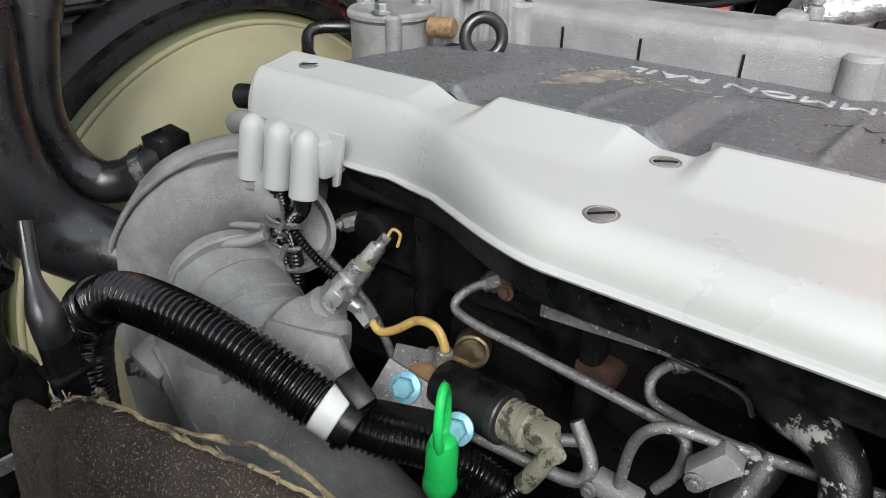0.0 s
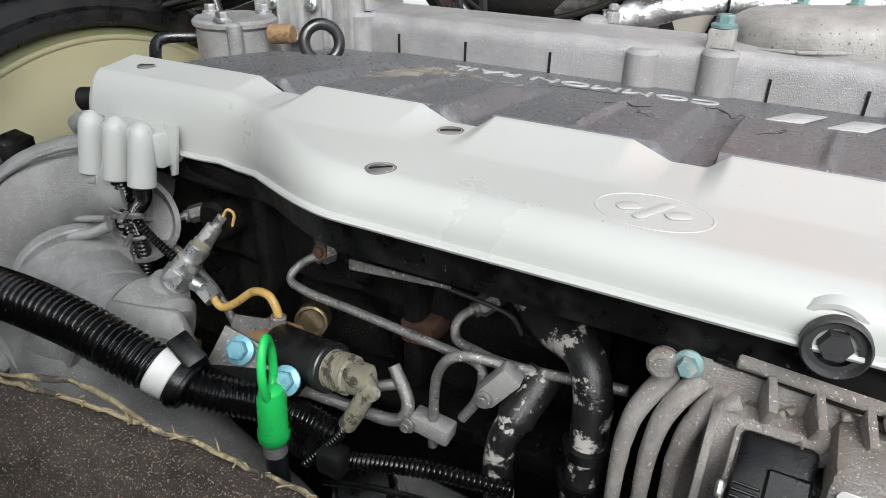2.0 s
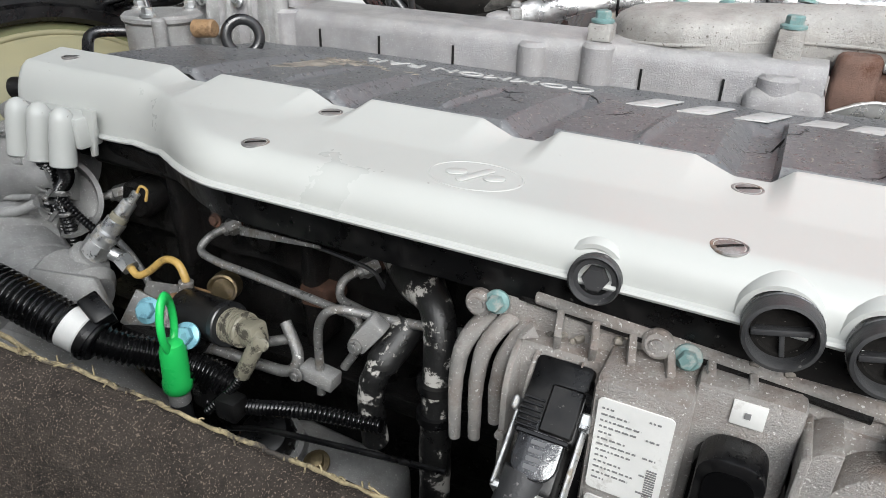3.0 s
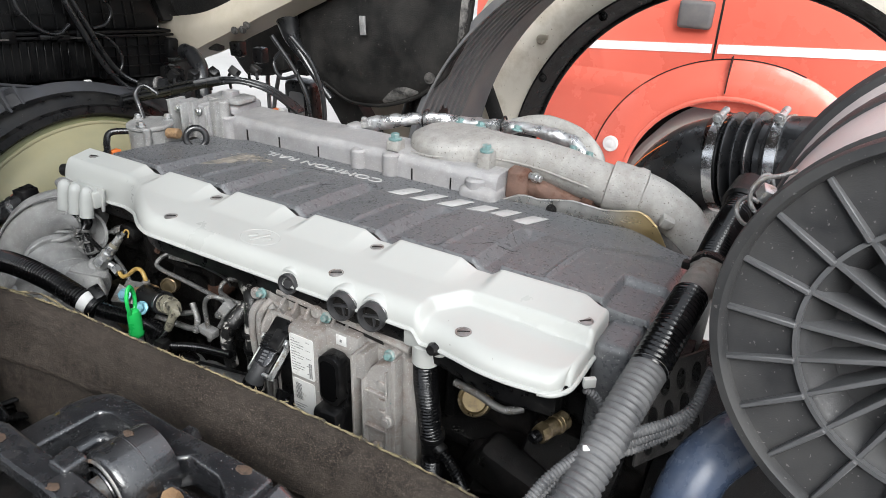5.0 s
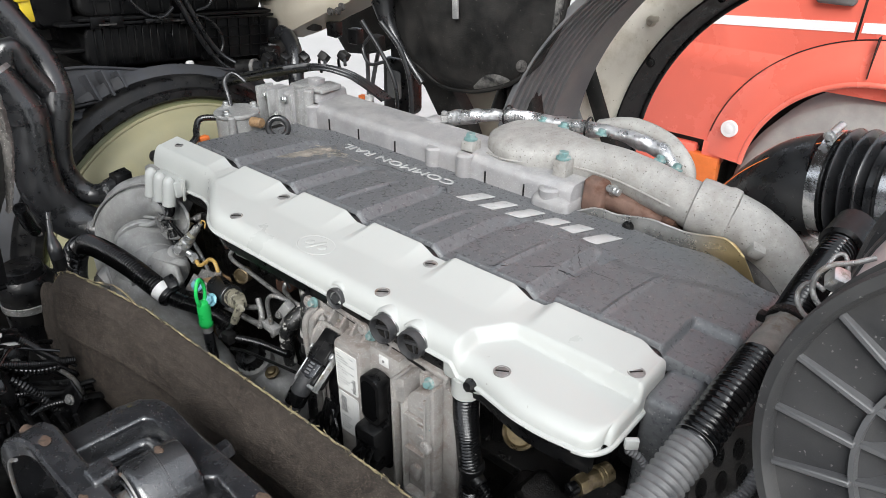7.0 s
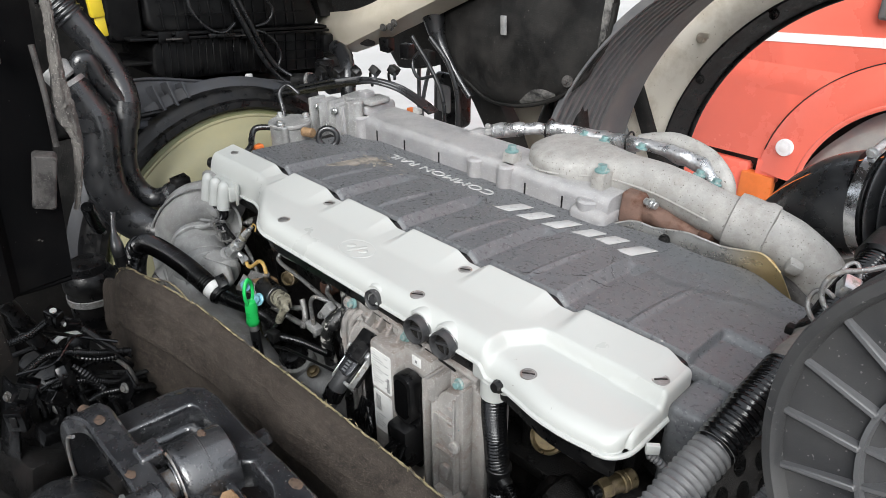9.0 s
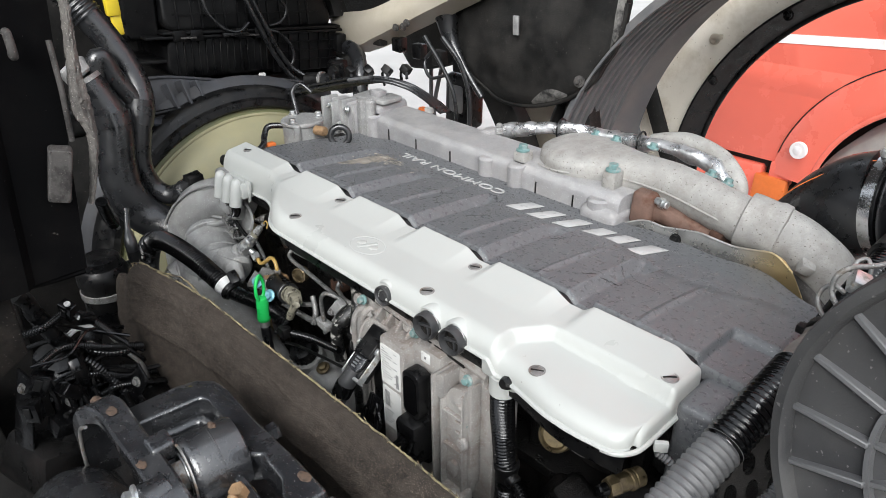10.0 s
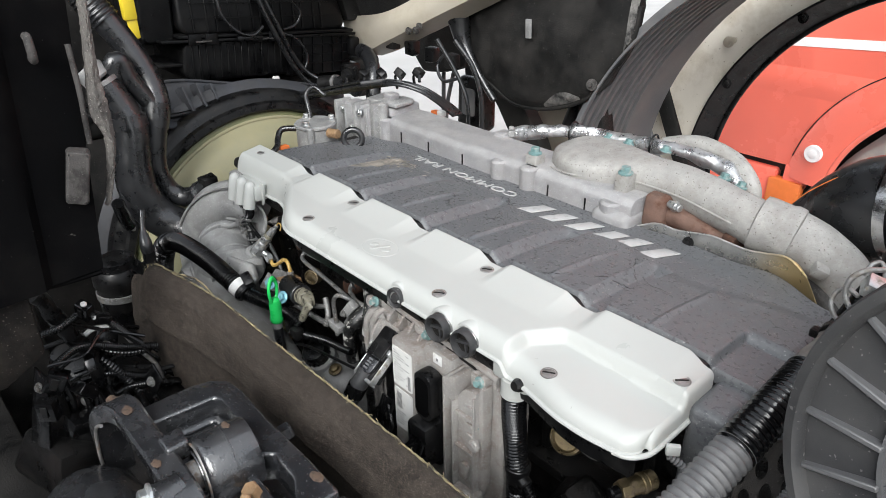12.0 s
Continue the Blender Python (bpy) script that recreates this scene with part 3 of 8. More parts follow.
# silver plates of the maker's mark as plain slanted shapes
for bx, by, turn in ((0.472, 0.224, 6), (0.566, 0.229, 6), (0.650, 0.235, 6)):
    for dx in (-0.023, 0.023):
        zz = dark_z(bx + dx, by) + 0.0006
        out = [(-0.026, -0.021), (0.000, -0.021), (0.024, 0.021), (-0.004, 0.021)]
        part("mark_plate", prism(out, 0.0012, pose(bx + dx, by, zz, 0, 0, 180 + turn) @ pose(0, 0, 0, 3.9, 0, 0), 0.0003), M_SILVER, cover, "plain silver slanted plate")
lettering("COMMON RAIL", 0.040, pose(0.250, 0.244, dark_z(0.25, 0.244) + 0.0007, 0, 0, 180) @ pose(0, 0, 0, 4, 0, 0) @ Matrix.Diagonal((0.98, 0.72, 1, 1)), M_SILVER, cover, "lettering", "raised silver capital letters")

# the white cable boots
for bx in (-0.074, -0.0435, -0.013):
    m = pose(bx, -0.066, 1.2760, -11, 0, 0)
    part("cable_boot", lathe([(0.0100, 0), (0.0115, 0.001), (0.0110, 0.03), (0.0106, 0.042), (0.0094, 0.0475), (0.0062, 0.0520), (0.0022, 0.0540), (0, 0.0545)], m, 26), M_WHITE, cover, "white closed-end cable boot")
part("boot_web", box((-0.078, -0.056, 1.290), (0.002, -0.030, 1.320), 0.004), M_WHITE, cover)
part("boot_gusset", prism([(0.0, 0.0), (0.016, 0.0), (0.006, -0.044), (0.0, -0.046)], 0.004, pose(-0.003, -0.040, 1.326, 90, 0, 0), 0.0008), M_WHITE, cover)
# clip with the short cable at the near end
part("cable_clip", box((-0.007, -0.003, -0.006), (0.007, 0.003, 0.006), 0.001, m=pose(0.889, -0.082, 1.314, 0, 0, 40)), M_WHITE, cover, "white cable clip")

# black strip that stands for the shaded void under the white panel's lip
def seal_strip():
    pts = []
    bm = bmesh.new()
    n = 90
    rows = []
    for i in range(n + 1):
        x = -0.05 + 0.91 * i / n
        y = outer(x) + 0.010
        z = white_z(x, outer(x) + 0.02) - 0.022 - 0.026 * (1 - smoothstep(0.02, 0.21, x))
        rows.append([bm.verts.new((x, y + dy, z + dz)) for dy, dz in ((0, 0), (-0.002, -0.004), (0.002, -0.036), (0.012, -0.038), (0.014, 0.004))])
    for a, b in zip(rows, rows[1:]):
        for j in range(4):
            bm.faces.new((a[j], b[j], b[j + 1], a[j + 1]))
    return bm


part("seal_strip", seal_strip(), M_BLACK, cover, "black strip standing for the shade under the lip")

# ---- engine block and head behind the lines ----
engine = thing("engine_block", (0.40, 0.15, 0.70), "oily black cast-iron diesel engine block with rust stains", "engine")
def rough_wall(x0, x1, z0, z1, y, amp):
    return sheet(110, 60, lambda u, v: Vector((x0 + (x1 - x0) * u, y + amp * (noise.noise(Vector((u * (x1 - x0) * 22, v * (z1 - z0) * 22, 3.0))) + 0.5 * noise.noise(Vector((u * 60 * (x1 - x0), v * 60 * (z1 - z0), 7.0)))), z0 + (z1 - z0) * v)), (0, 0.24, 0))
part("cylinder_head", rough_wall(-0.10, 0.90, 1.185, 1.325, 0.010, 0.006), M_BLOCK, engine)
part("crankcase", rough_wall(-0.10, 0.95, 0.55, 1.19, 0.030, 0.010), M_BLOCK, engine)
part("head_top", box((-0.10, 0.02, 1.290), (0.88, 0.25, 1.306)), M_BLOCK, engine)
# injector bosses and webs that break up the wall
for i in range(6):
    bx = 0.005 + 0.155 * i
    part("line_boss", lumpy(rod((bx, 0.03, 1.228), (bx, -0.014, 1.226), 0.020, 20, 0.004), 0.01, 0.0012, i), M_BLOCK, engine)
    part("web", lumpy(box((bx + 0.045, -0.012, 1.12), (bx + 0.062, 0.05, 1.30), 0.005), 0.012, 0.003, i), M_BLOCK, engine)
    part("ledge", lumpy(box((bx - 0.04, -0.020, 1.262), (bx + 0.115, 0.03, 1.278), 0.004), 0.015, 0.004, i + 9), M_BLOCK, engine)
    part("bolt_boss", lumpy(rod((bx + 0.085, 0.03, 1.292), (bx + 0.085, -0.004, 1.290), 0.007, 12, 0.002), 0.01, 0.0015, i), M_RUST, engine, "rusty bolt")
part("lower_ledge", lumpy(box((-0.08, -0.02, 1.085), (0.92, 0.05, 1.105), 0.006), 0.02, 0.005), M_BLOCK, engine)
part("rust_patch", lumpy(box((0.205, -0.014, 1.168), (0.236, 0.02, 1.188), 0.004), 0.01, 0.002), M_RUST, engine, "rusty lug")
part("core_plug", lathe([(0, 0.005), (0.010, 0.005), (0.0125, 0.008), (0.0145, 0.007), (0.0150, -0.01)], axis_pose((0.122, -0.024, 1.166), (0.140, -0.06, 1.176))[0], 28), M_BRASS, engine, "dull metal core plug")
part("core_plug_near", lathe([(0, 0.004), (0.016, 0.004), (0.0185, 0.007), (0.022, 0.006), (0.0235, 0.0), (0.0235, -0.012)], axis_pose((0.728, -0.03, 1.185), (0.740, -0.08, 1.215))[0], 28), M_BRASS, engine, "brownish brass core plug").name = "core_plug"

# ---- grey rocker cover on the far side ----
valve = thing("rocker_cover", (0.25, 0.34, 1.30), "long painted grey cast rocker cover with seams", "rocker cover")
def beam(x0, x1, y0, y1, z0, z1, r):
    return moved(prism(rounded(y1 - y0, z1 - z0, r, 4), x1 - x0, pose(0, 0, 0, 90, 0, 90), 0.002), Matrix.Translation((x0, (y0 + y1) / 2, (z0 + z1) / 2)))
part("body", lumpy(beam(-0.045, 0.588, 0.288, 0.395, 1.28, 1.372, 0.016), 0.05, 0.0012), M_VALVE, valve)
part("foot", box((-0.05, 0.275, 1.18), (0.595, 0.42, 1.305), 0.004), M_VALVE, valve)
for sx in (0.018, 0.105, 0.205, 0.42, 0.50):
    part("seam", box((sx - 0.0012, 0.2862, 1.285), (sx + 0.0012, 0.2885, 1.352)), M_BLOCK, valve, "dark casting seam")
for px, r, top in ((-0.036, 0.015, 1.371), (0.300, 0.0165, 1.366), (0.372, 0.017, 1.372), (0.548, 0.019, 1.362)):
    part("bolt_post", join(rod((px, 0.292, 1.24), (px, 0.292, top), r, 24, 0.004), box((px - r, 0.292, 1.24), (px + r, 0.33, top), 0.003)), M_VALVE, valve)
part("post_foot", lumpy(box((0.520, 0.270, 1.285), (0.592, 0.36, 1.349), 0.014, 4), 0.03, 0.002), M_VALVE, valve)
part("brace_lug", lumpy(box((0.205, 0.37, 1.36), (0.235, 0.405, 1.378), 0.006), 0.02, 0.001), M_VALVE, valve)
part("knob", join(rod((0.238, 0.392, 1.37), (0.238, 0.392, 1.384), 0.008, 16, 0.002), rod((0.238, 0.392, 1.384), (0.238, 0.392, 1.392), 0.006, 16, 0.002)), M_ALU, valve)

def gap_seal(u, v):
    x = -0.05 + 0.915 * u
    return Vector((x, 0.0215 + 0.0125 * v, dark_z(x, 0.034) - 0.0055))
part("gap_seal", sheet(200, 2, gap_seal, (0, 0, -0.006)), M_BLACK, cover, "dark gap between the two panels")
def dust_film(u, v):
    """A long thin patch of dried dirt, wide in the middle, with a torn outline."""
    c = Vector((0.086, 0.088)).lerp(Vector((0.132, 0.205)), u)
    w = (0.004 + 0.020 * math.sin(math.pi * min(1.0, u * 1.1)) ** 0.8) * (1 + 0.35 * noise.noise(Vector((u * 9, round(v), 2.0))))
    q = c + Vector((0.93, -0.36)) * w * (v - 0.5) * 2
    return Vector((q.x, q.y, dark_z(q.x, q.y) + 0.0005))
lone("dirt_film", sheet(60, 10, dust_film, (0, 0, -0.0008)), M_DUST, "dried pale dirt lying on the dark cover", "debris", "", "stuff")
# cracks and crumbs on the dark top
random.seed(5)
for pts in ([(0.515, 0.100), (0.545, 0.118), (0.575, 0.158), (0.578, 0.185), (0.570, 0.212)], [(0.645, 0.060), (0.672, 0.095), (0.700, 0.120), (0.712, 0.160)], [(0.290, 0.130), (0.315, 0.150), (0.335, 0.148), (0.350, 0.180)], [(0.60, 0.040), (0.63, 0.05), (0.636, 0.072)], [(0.36, 0.215), (0.39, 0.222), (0.40, 0.205), (0.41, 0.215)], [(0.42, 0.10), (0.44, 0.125), (0.445, 0.16)], [(0.70, 0.12), (0.735, 0.128), (0.77, 0.122)], [(0.66, 0.20), (0.68, 0.16), (0.70, 0.135)], [(0.335, 0.148), (0.345, 0.12), (0.365, 0.105)], [(0.20, 0.21), (0.26, 0.222), (0.33, 0.218)]):
    fine = spline([Vector((x, y, 0)) for x, y in pts], 0.004)
    path = [Vector((q.x + random.uniform(-0.0030, 0.0030), q.y + random.uniform(-0.0030, 0.0030), 0)) for q in fine]
    path = [Vector((q.x, q.y, dark_z(q.x, q.y) - 0.0004)) for q in path]
    part("crack", tube(path, lambda s, t: 0.0007 * math.sin(math.pi * min(1, max(0.05, s / t))) + 0.0002, 6, 0.004, smooth_path=False), M_BLOCK, cover, "dark crack line")
def crumbs(n, centre, spread, mt, name, label, fibre):
    bm = bmesh.new()
    for k in range(n):
        x, y = random.gauss(centre[0], spread[0]), random.gauss(centre[1], spread[1])
        if not (DX0 + 0.01 < x < DX1 - 0.01 and 0.03 < y < dark_edge(x) - 0.01):
            continue
        z = dark_z(x, y)
        a = random.uniform(0, math.pi)
        ln, w = (random.uniform(0.003, 0.011), 0.0005) if fibre else (random.uniform(0.0003, 0.0008), random.uniform(0.0003, 0.0006))
        b2 = box((-ln, -w, -0.0003), (ln, w, 0.0005), 0, m=pose(x, y, z, 0, random.uniform(-6, 6), math.degrees(a)))
        me = bpy.data.meshes.new("tmp")
        b2.to_mesh(me)
        b2.free()
        bm.from_mesh(me)
        bpy.data.meshes.remove(me)
    lone(name, bm, mt, label, "debris", "", "stuff")
crumbs(120, (0.120, 0.185), (0.030, 0.016), M_DUST, "dry_needles", "dry brown needles and dust on the dark cover", True)
crumbs(420, (0.50, 0.15), (0.30, 0.08), M_DUST, "grit", "pale grit scattered over the dark cover", False)

# ---- lines, hoses and fittings along the engine's side ----
def fuel_line(points, r=0.0037, label="dull steel fuel injection line", nut_at=(0,), extra=()):
    t = thing("fuel_line", points[0], label, "fuel line", "steel fuel lines")
    part("pipe", tube(points, r, 12, 0.004), M_STEEL, t)
    for k in nut_at:
        a = Vector(points[k])
        b = Vector(points[k + 1 if k == 0 else k - 1])
        d = (b - a).normalized()
        part("union_nut", join(lathe([(0, -0.004), (0.0085, -0.004), (0.0085, 0.009), (0.007, 0.011), (0, 0.011)], axis_pose(a, a + d)[0], 6),
                               rod(a + d * 0.009, a + d * 0.015, 0.0062, 14)), M_STEEL, t, "hexagonal union nut with rust")
        part("rust_collar", rod(a - d * 0.012, a - d * 0.003, 0.0075, 14, 0.002), M_RUST, t, "rusty collar")
    return t


fuel_line([(0.137, -0.010, 1.231), (0.118, -0.024, 1.222), (0.112, -0.036, 1.210), (0.135, -0.042, 1.207), (0.186, -0.045, 1.206), (0.275, -0.056, 1.208), (0.300, -0.060, 1.206), (0.302, -0.066, 1.185), (0.292, -0.070, 1.165)])
fuel_line([(0.283, -0.010, 1.228), (0.268, -0.030, 1.220), (0.271, -0.042, 1.210), (0.290, -0.050, 1.211), (0.325, -0.062, 1.218), (0.40, -0.062, 1.228)])
fuel_line([(0.330, -0.070, 1.221), (0.312, -0.072, 1.224), (0.290, -0.079, 1.224), (0.277, -0.080, 1.205), (0.272, -0.076, 1.164), (0.272, -0.076, 1.135)], nut_at=())
fuel_line([(-0.020, -0.004, 1.228), (-0.038, -0.024, 1.222), (-0.036, -0.036, 1.209), (-0.015, -0.040, 1.204), (0.035, -0.050, 1.186), (0.062, -0.052, 1.146), (0.075, -0.052, 1.11)])
fuel_line([(0.110, -0.09, 1.135), (0.165, -0.088, 1.150), (0.215, -0.084, 1.149), (0.245, -0.082, 1.152), (0.252, -0.078, 1.168), (0.235, -0.07, 1.19)], 0.005, "bent steel pipe under the sensor", ())
fuel_line([(0.10, -0.080, 1.155), (0.16, -0.084, 1.165), (0.205, -0.08, 1.166), (0.24, -0.07, 1.175)], 0.0045, "bent steel pipe under the sensor", ())

clip = thing("pipe_clamp", (0.27, -0.075, 1.154), "worn grey rubber pipe clamp holding two steel lines", "pipe clamp", "pipe clamps")
part("block", lumpy(box((-0.016, -0.008, -0.007), (0.016, 0.008, 0.007), 0.002, m=pose(0.271, -0.075, 1.153, 0, 6, 0)), 0.01, 0.0008), M_ALU, clip)
part("bolt", hexbolt((0.256, -0.086, 1.155), (0, -1, 0.1), 0.0042, 0.005), M_STEEL, clip)
clip2 = thing("pipe_clamp", (0.318, -0.078, 1.212), "worn grey rubber pipe clamp holding two steel lines", "pipe clamp", "pipe clamps")
part("block", lumpy(box((-0.015, -0.007, -0.008), (0.015, 0.007, 0.008), 0.002, m=pose(0.322, -0.078, 1.213, 0, -52, 10)), 0.01, 0.0008), M_ALU, clip2)
part("bolt", hexbolt((0.316, -0.088, 1.205), (0, -1, 0.1), 0.0042, 0.005), M_STEEL, clip2)

# thin steel plate and rail under the cover's lip
rail = thing("bracket_strip", (0.2, -0.06, 1.27), "thin worn steel bracket with a wire under the cover", "bracket")
part("blade", prism([(-0.032, -0.0040), (0.050, -0.0010), (0.050, 0.0010), (-0.032, 0.0040)], 0.002, pose(0.238, -0.080, 1.2735, 80, -6, -4), 0.0005, 1), M_STEEL, rail, "thin worn steel blade")
part("wire", tube([(0.262, -0.079, 1.276), (0.300, -0.078, 1.272), (0.325, -0.076, 1.266), (0.332, -0.072, 1.252)], 0.0016, 8, 0.004), M_RUBBER, rail, "thin black wire")
part("hanger", prism([(-0.004, -0.022), (0.003, -0.020), (0.006, 0.016), (-0.006, 0.024)], 0.002, pose(0.174, -0.073, 1.291, 84, -20, 10), 0.0005, 1), M_TRIM, rail, "dirty bent hanger strip")
part("bolt", hexbolt((0.180, -0.077, 1.272), (0, -1, 0.2), 0.004, 0.004), M_RUST, rail, "rusty bolt")
lone("heat_plate", lumpy(box((-0.075, -0.006, -0.008), (0.075, 0.006, 0.008), 0.002, m=pose(0.050, -0.022, 1.283, 10, 3, -4)), 0.02, 0.001), M_BLOCK, "dark steel plate under the front of the cover", "bracket")

# pressure sensor with its yellow return line
sensor = thing("pressure_sensor", (0.03, -0.09, 1.20), "grey metal fitting tower with worn sensor tip", "sensor")
A, B = Vector((0.026, -0.094, 1.198)), Vector((0.0592, -0.054, 1.2575))
D = (B - A).normalized()
part("base", rod(A - D * 0.006, A + D * 0.010, 0.0105, 20, 0.002), M_TAN, sensor, "tan sealing ring")
part("body", join(rod(A + D * 0.006, A + D * 0.040, 0.0112, 20, 0.002), lathe([(0, 0), (0.0135, 0), (0.0135, 0.012), (0, 0.012)], axis_pose(A + D * 0.014, B)[0], 6), rod(A + D * 0.039, A + D * 0.052, 0.0095, 18, 0.001)), M_ZINC, sensor)
part("collar", rod(A + D * 0.051, A + D * 0.058, 0.0082, 18, 0.001), M_CREAM2, sensor, "yellowed seal ring")
part("tip", lumpy(join(rod(A + D * 0.056, A + D * 0.074, 0.0066, 16, 0.002), rod(A + D * 0.072, A + D * 0.084, 0.0042, 12, 0.001)), 0.008, 0.0012), M_ZINC, sensor)
part("tip_lead", tube([A + D * 0.082, A + D * 0.088 + Vector((0.002, -0.001, 0.003)), A + D * 0.088 + Vector((0.008, 0.0, 0.0)), A + D * 0.080 + Vector((0.010, 0.002, -0.004))], 0.0013, 8, 0.002), M_YELLOWPIPE, sensor, "amber lead end")
side = Vector((0.050, -0.073, 1.201))
part("side_port", join(rod(A + D * 0.022, side, 0.0065, 16, 0.001), lathe([(0, 0), (0.0085, 0), (0.0085, 0.013), (0, 0.013)], axis_pose(side, side + Vector((0.02, -0.002, -0.012)))[0], 6)), M_ZINC, sensor)

yl = thing("return_line", (0.09, -0.07, 1.2), "yellowed plastic return line with metal end nut", "fuel line")
part("pipe", tube([(0.058, -0.073, 1.196), (0.070, -0.075, 1.190), (0.084, -0.073, 1.197), (0.104, -0.071, 1.213), (0.122, -0.073, 1.216), (0.131, -0.075, 1.207), (0.132, -0.075, 1.198)], 0.0035, 12, 0.003), M_YELLOWPIPE, yl)
part("end_nut", join(rod((0.132, -0.075, 1.202), (0.131, -0.076, 1.190), 0.0065, 14, 0.001), lathe([(0, 0), (0.008, 0), (0.008, 0.009), (0, 0.009)], axis_pose((0.131, -0.076, 1.183), (0.131, -0.076, 1.2))[0], 6)), M_STEEL, yl)

# black solenoid with its cream connector
sol = thing("solenoid_valve", (0.15, -0.09, 1.185), "black cylindrical solenoid on a tan block with cream connector", "solenoid")
part("block", lumpy(box((0.108, -0.098, 1.160), (0.146, -0.060, 1.188), 0.004), 0.02, 0.001), M_TAN, sol, "tan brown valve block")
s0, s1 = Vector((0.138, -0.086, 1.182)), Vector((0.196, -0.094, 1.189))
part("coil", rod(s0, s1, 0.0185, 32, 0.003), M_BLACK, sol)
part("coil_ring", rod(s1 + (s1 - s0) * -0.08, s1 + (s1 - s0) * 0.04, 0.0192, 32, 0.001), M_RUBBER, sol)
sd = (s1 - s0).normalized()
cn = part("connector", join(rod(s1, s1 + sd * 0.022, 0.0138, 26, 0.002), lumpy(box((-0.009, -0.009, -0.010), (0.009, 0.009, 0.010), 0.003, m=Matrix.Translation(s1 + sd * 0.030) @ pose(0, 0, 0, 0, -8, -6)), 0.01, 0.0006)), M_CREAM2, sol, "yellowed connector with dirty ribs")
for k in range(5):
    part("rib", rod(s1 + sd * (0.003 + 0.004 * k), s1 + sd * (0.0045 + 0.004 * k), 0.0148, 22), M_CREAM2, cn)
part("elbow", tube([s1 + sd * 0.034, s1 + sd * 0.044 + Vector((0, -0.006, -0.004)), (0.236, -0.106, 1.190), (0.228, -0.110, 1.172), (0.222, -0.112, 1.160)], 0.0068, 14, 0.003), M_CREAM2, sol, "yellowed cable elbow")
part("lead", corrugated([(0.222, -0.112, 1.160), (0.214, -0.116, 1.146), (0.200, -0.122, 1.130), (0.192, -0.126, 1.120)], 0.0042, 0.0032, 0.001, 12), M_HOSE, sol, "thin black corrugated lead")
for at in ((0.126, -0.112, 1.190), (0.1745, -0.1185, 1.185)):
    lone("flange_bolt", hexbolt(at, (0.25, -0.8, 0.55), 0.0078, 0.010), M_BLUE, "light blue flanged hexagon bolt", "bolt", "blue bolts")
lone("sensor_bracket", join(box((-0.030, -0.002, -0.016), (0.030, 0.002, 0.016), 0.001, m=pose(0.130, -0.108, 1.178, -30, 20, 10)), box((-0.016, -0.02, -0.0015), (0.016, 0.02, 0.0015), 0.001, m=pose(0.115, -0.092, 1.185, 20, 10, 30))), M_STEEL, "bent steel bracket plate behind blue bolts", "bracket")

# green dipstick handle
dip = thing("dipstick", (0.175, -0.135, 1.13), "bright green oil dipstick handle on a black tube", "dipstick")
part("grip", lathe([(0, 0), (0.0100, 0), (0.0118, 0.003), (0.0118, 0.010), (0.0108, 0.012), (0.0105, 0.040), (0.0085, 0.047), (0.004, 0.050), (0, 0.050)], axis_pose((0.172, -0.134, 1.141), (0.175, -0.134, 1.200))[0], 28), M_GREEN, dip)
part("loop", moved(torus(Matrix.Identity(4), 0.0125, 0.0032, 36, 10), pose(0.1745, -0.135, 1.206, 90, 4, 112) @ Matrix.Diagonal((0.85, 1.75, 1, 1))), M_GREEN, dip)
part("neck", rod((0.172, -0.134, 1.128), (0.172, -0.134, 1.142), 0.0088, 20, 0.001), M_ALU, dip, "metal neck ring")
part("tube", tube([(0.172, -0.134, 1.130), (0.173, -0.134, 1.09), (0.178, -0.130, 1.02), (0.19, -0.11, 0.92)], 0.0085, 16, 0.01), M_RUBBER, dip)

# aluminium thermostat casting and the big pipe below
cast = thing("coolant_housing", (-0.03, -0.11, 1.10), "rough cast aluminium coolant housing with bulbous pipes", "housing")
part("upper_elbow", lumpy(tube([(-0.050, -0.030, 1.262), (-0.096, -0.042, 1.258), (-0.140, -0.060, 1.238), (-0.176, -0.076, 1.198), (-0.194, -0.088, 1.145), (-0.196, -0.094, 1.07), (-0.190, -0.096, 1.00)], lambda s, t: 0.038 + 0.018 * smoothstep(0.0, 0.16, s), 40, 0.005), 0.05, 0.003), M_ALU, cast)
part("elbow_lip", lumpy(tube([(-0.135, -0.030, 1.300), (-0.105, -0.032, 1.308), (-0.075, -0.034, 1.300)], 0.010, 14, 0.005), 0.02, 0.002), M_ALU, cast)
part("bulb", lumpy(lathe([(0, -0.055), (0.03, -0.05), (0.048, -0.02), (0.052, 0.01), (0.044, 0.035), (0.02, 0.05), (0, 0.052)], pose(-0.085, -0.092, 1.170, 20, 30, 0), 34), 0.05, 0.003), M_ALU, cast)
part("dish", lumpy(lathe([(0, 0.0), (0.026, 0.0), (0.032, 0.006), (0.036, 0.014), (0.039, 0.010)], pose(-0.052, -0.040, 1.225, 60, 35, 0), 30), 0.04, 0.002), M_ALU, cast)
part("collar", rod((-0.080, -0.096, 1.176), (-0.012, -0.116, 1.148), 0.048, 44, 0.006), M_ALU, cast)
for k in range(3):
    q = Vector((-0.052 + 0.014 * k, -0.1045 - 0.004 * k, 1.164 - 0.0058 * k))
    part("collar_ring", rod(q, q + Vector((0.0055, -0.0016, -0.0022)), 0.0500 - 0.0006 * k, 44, 0.0015), M_ALU, cast)
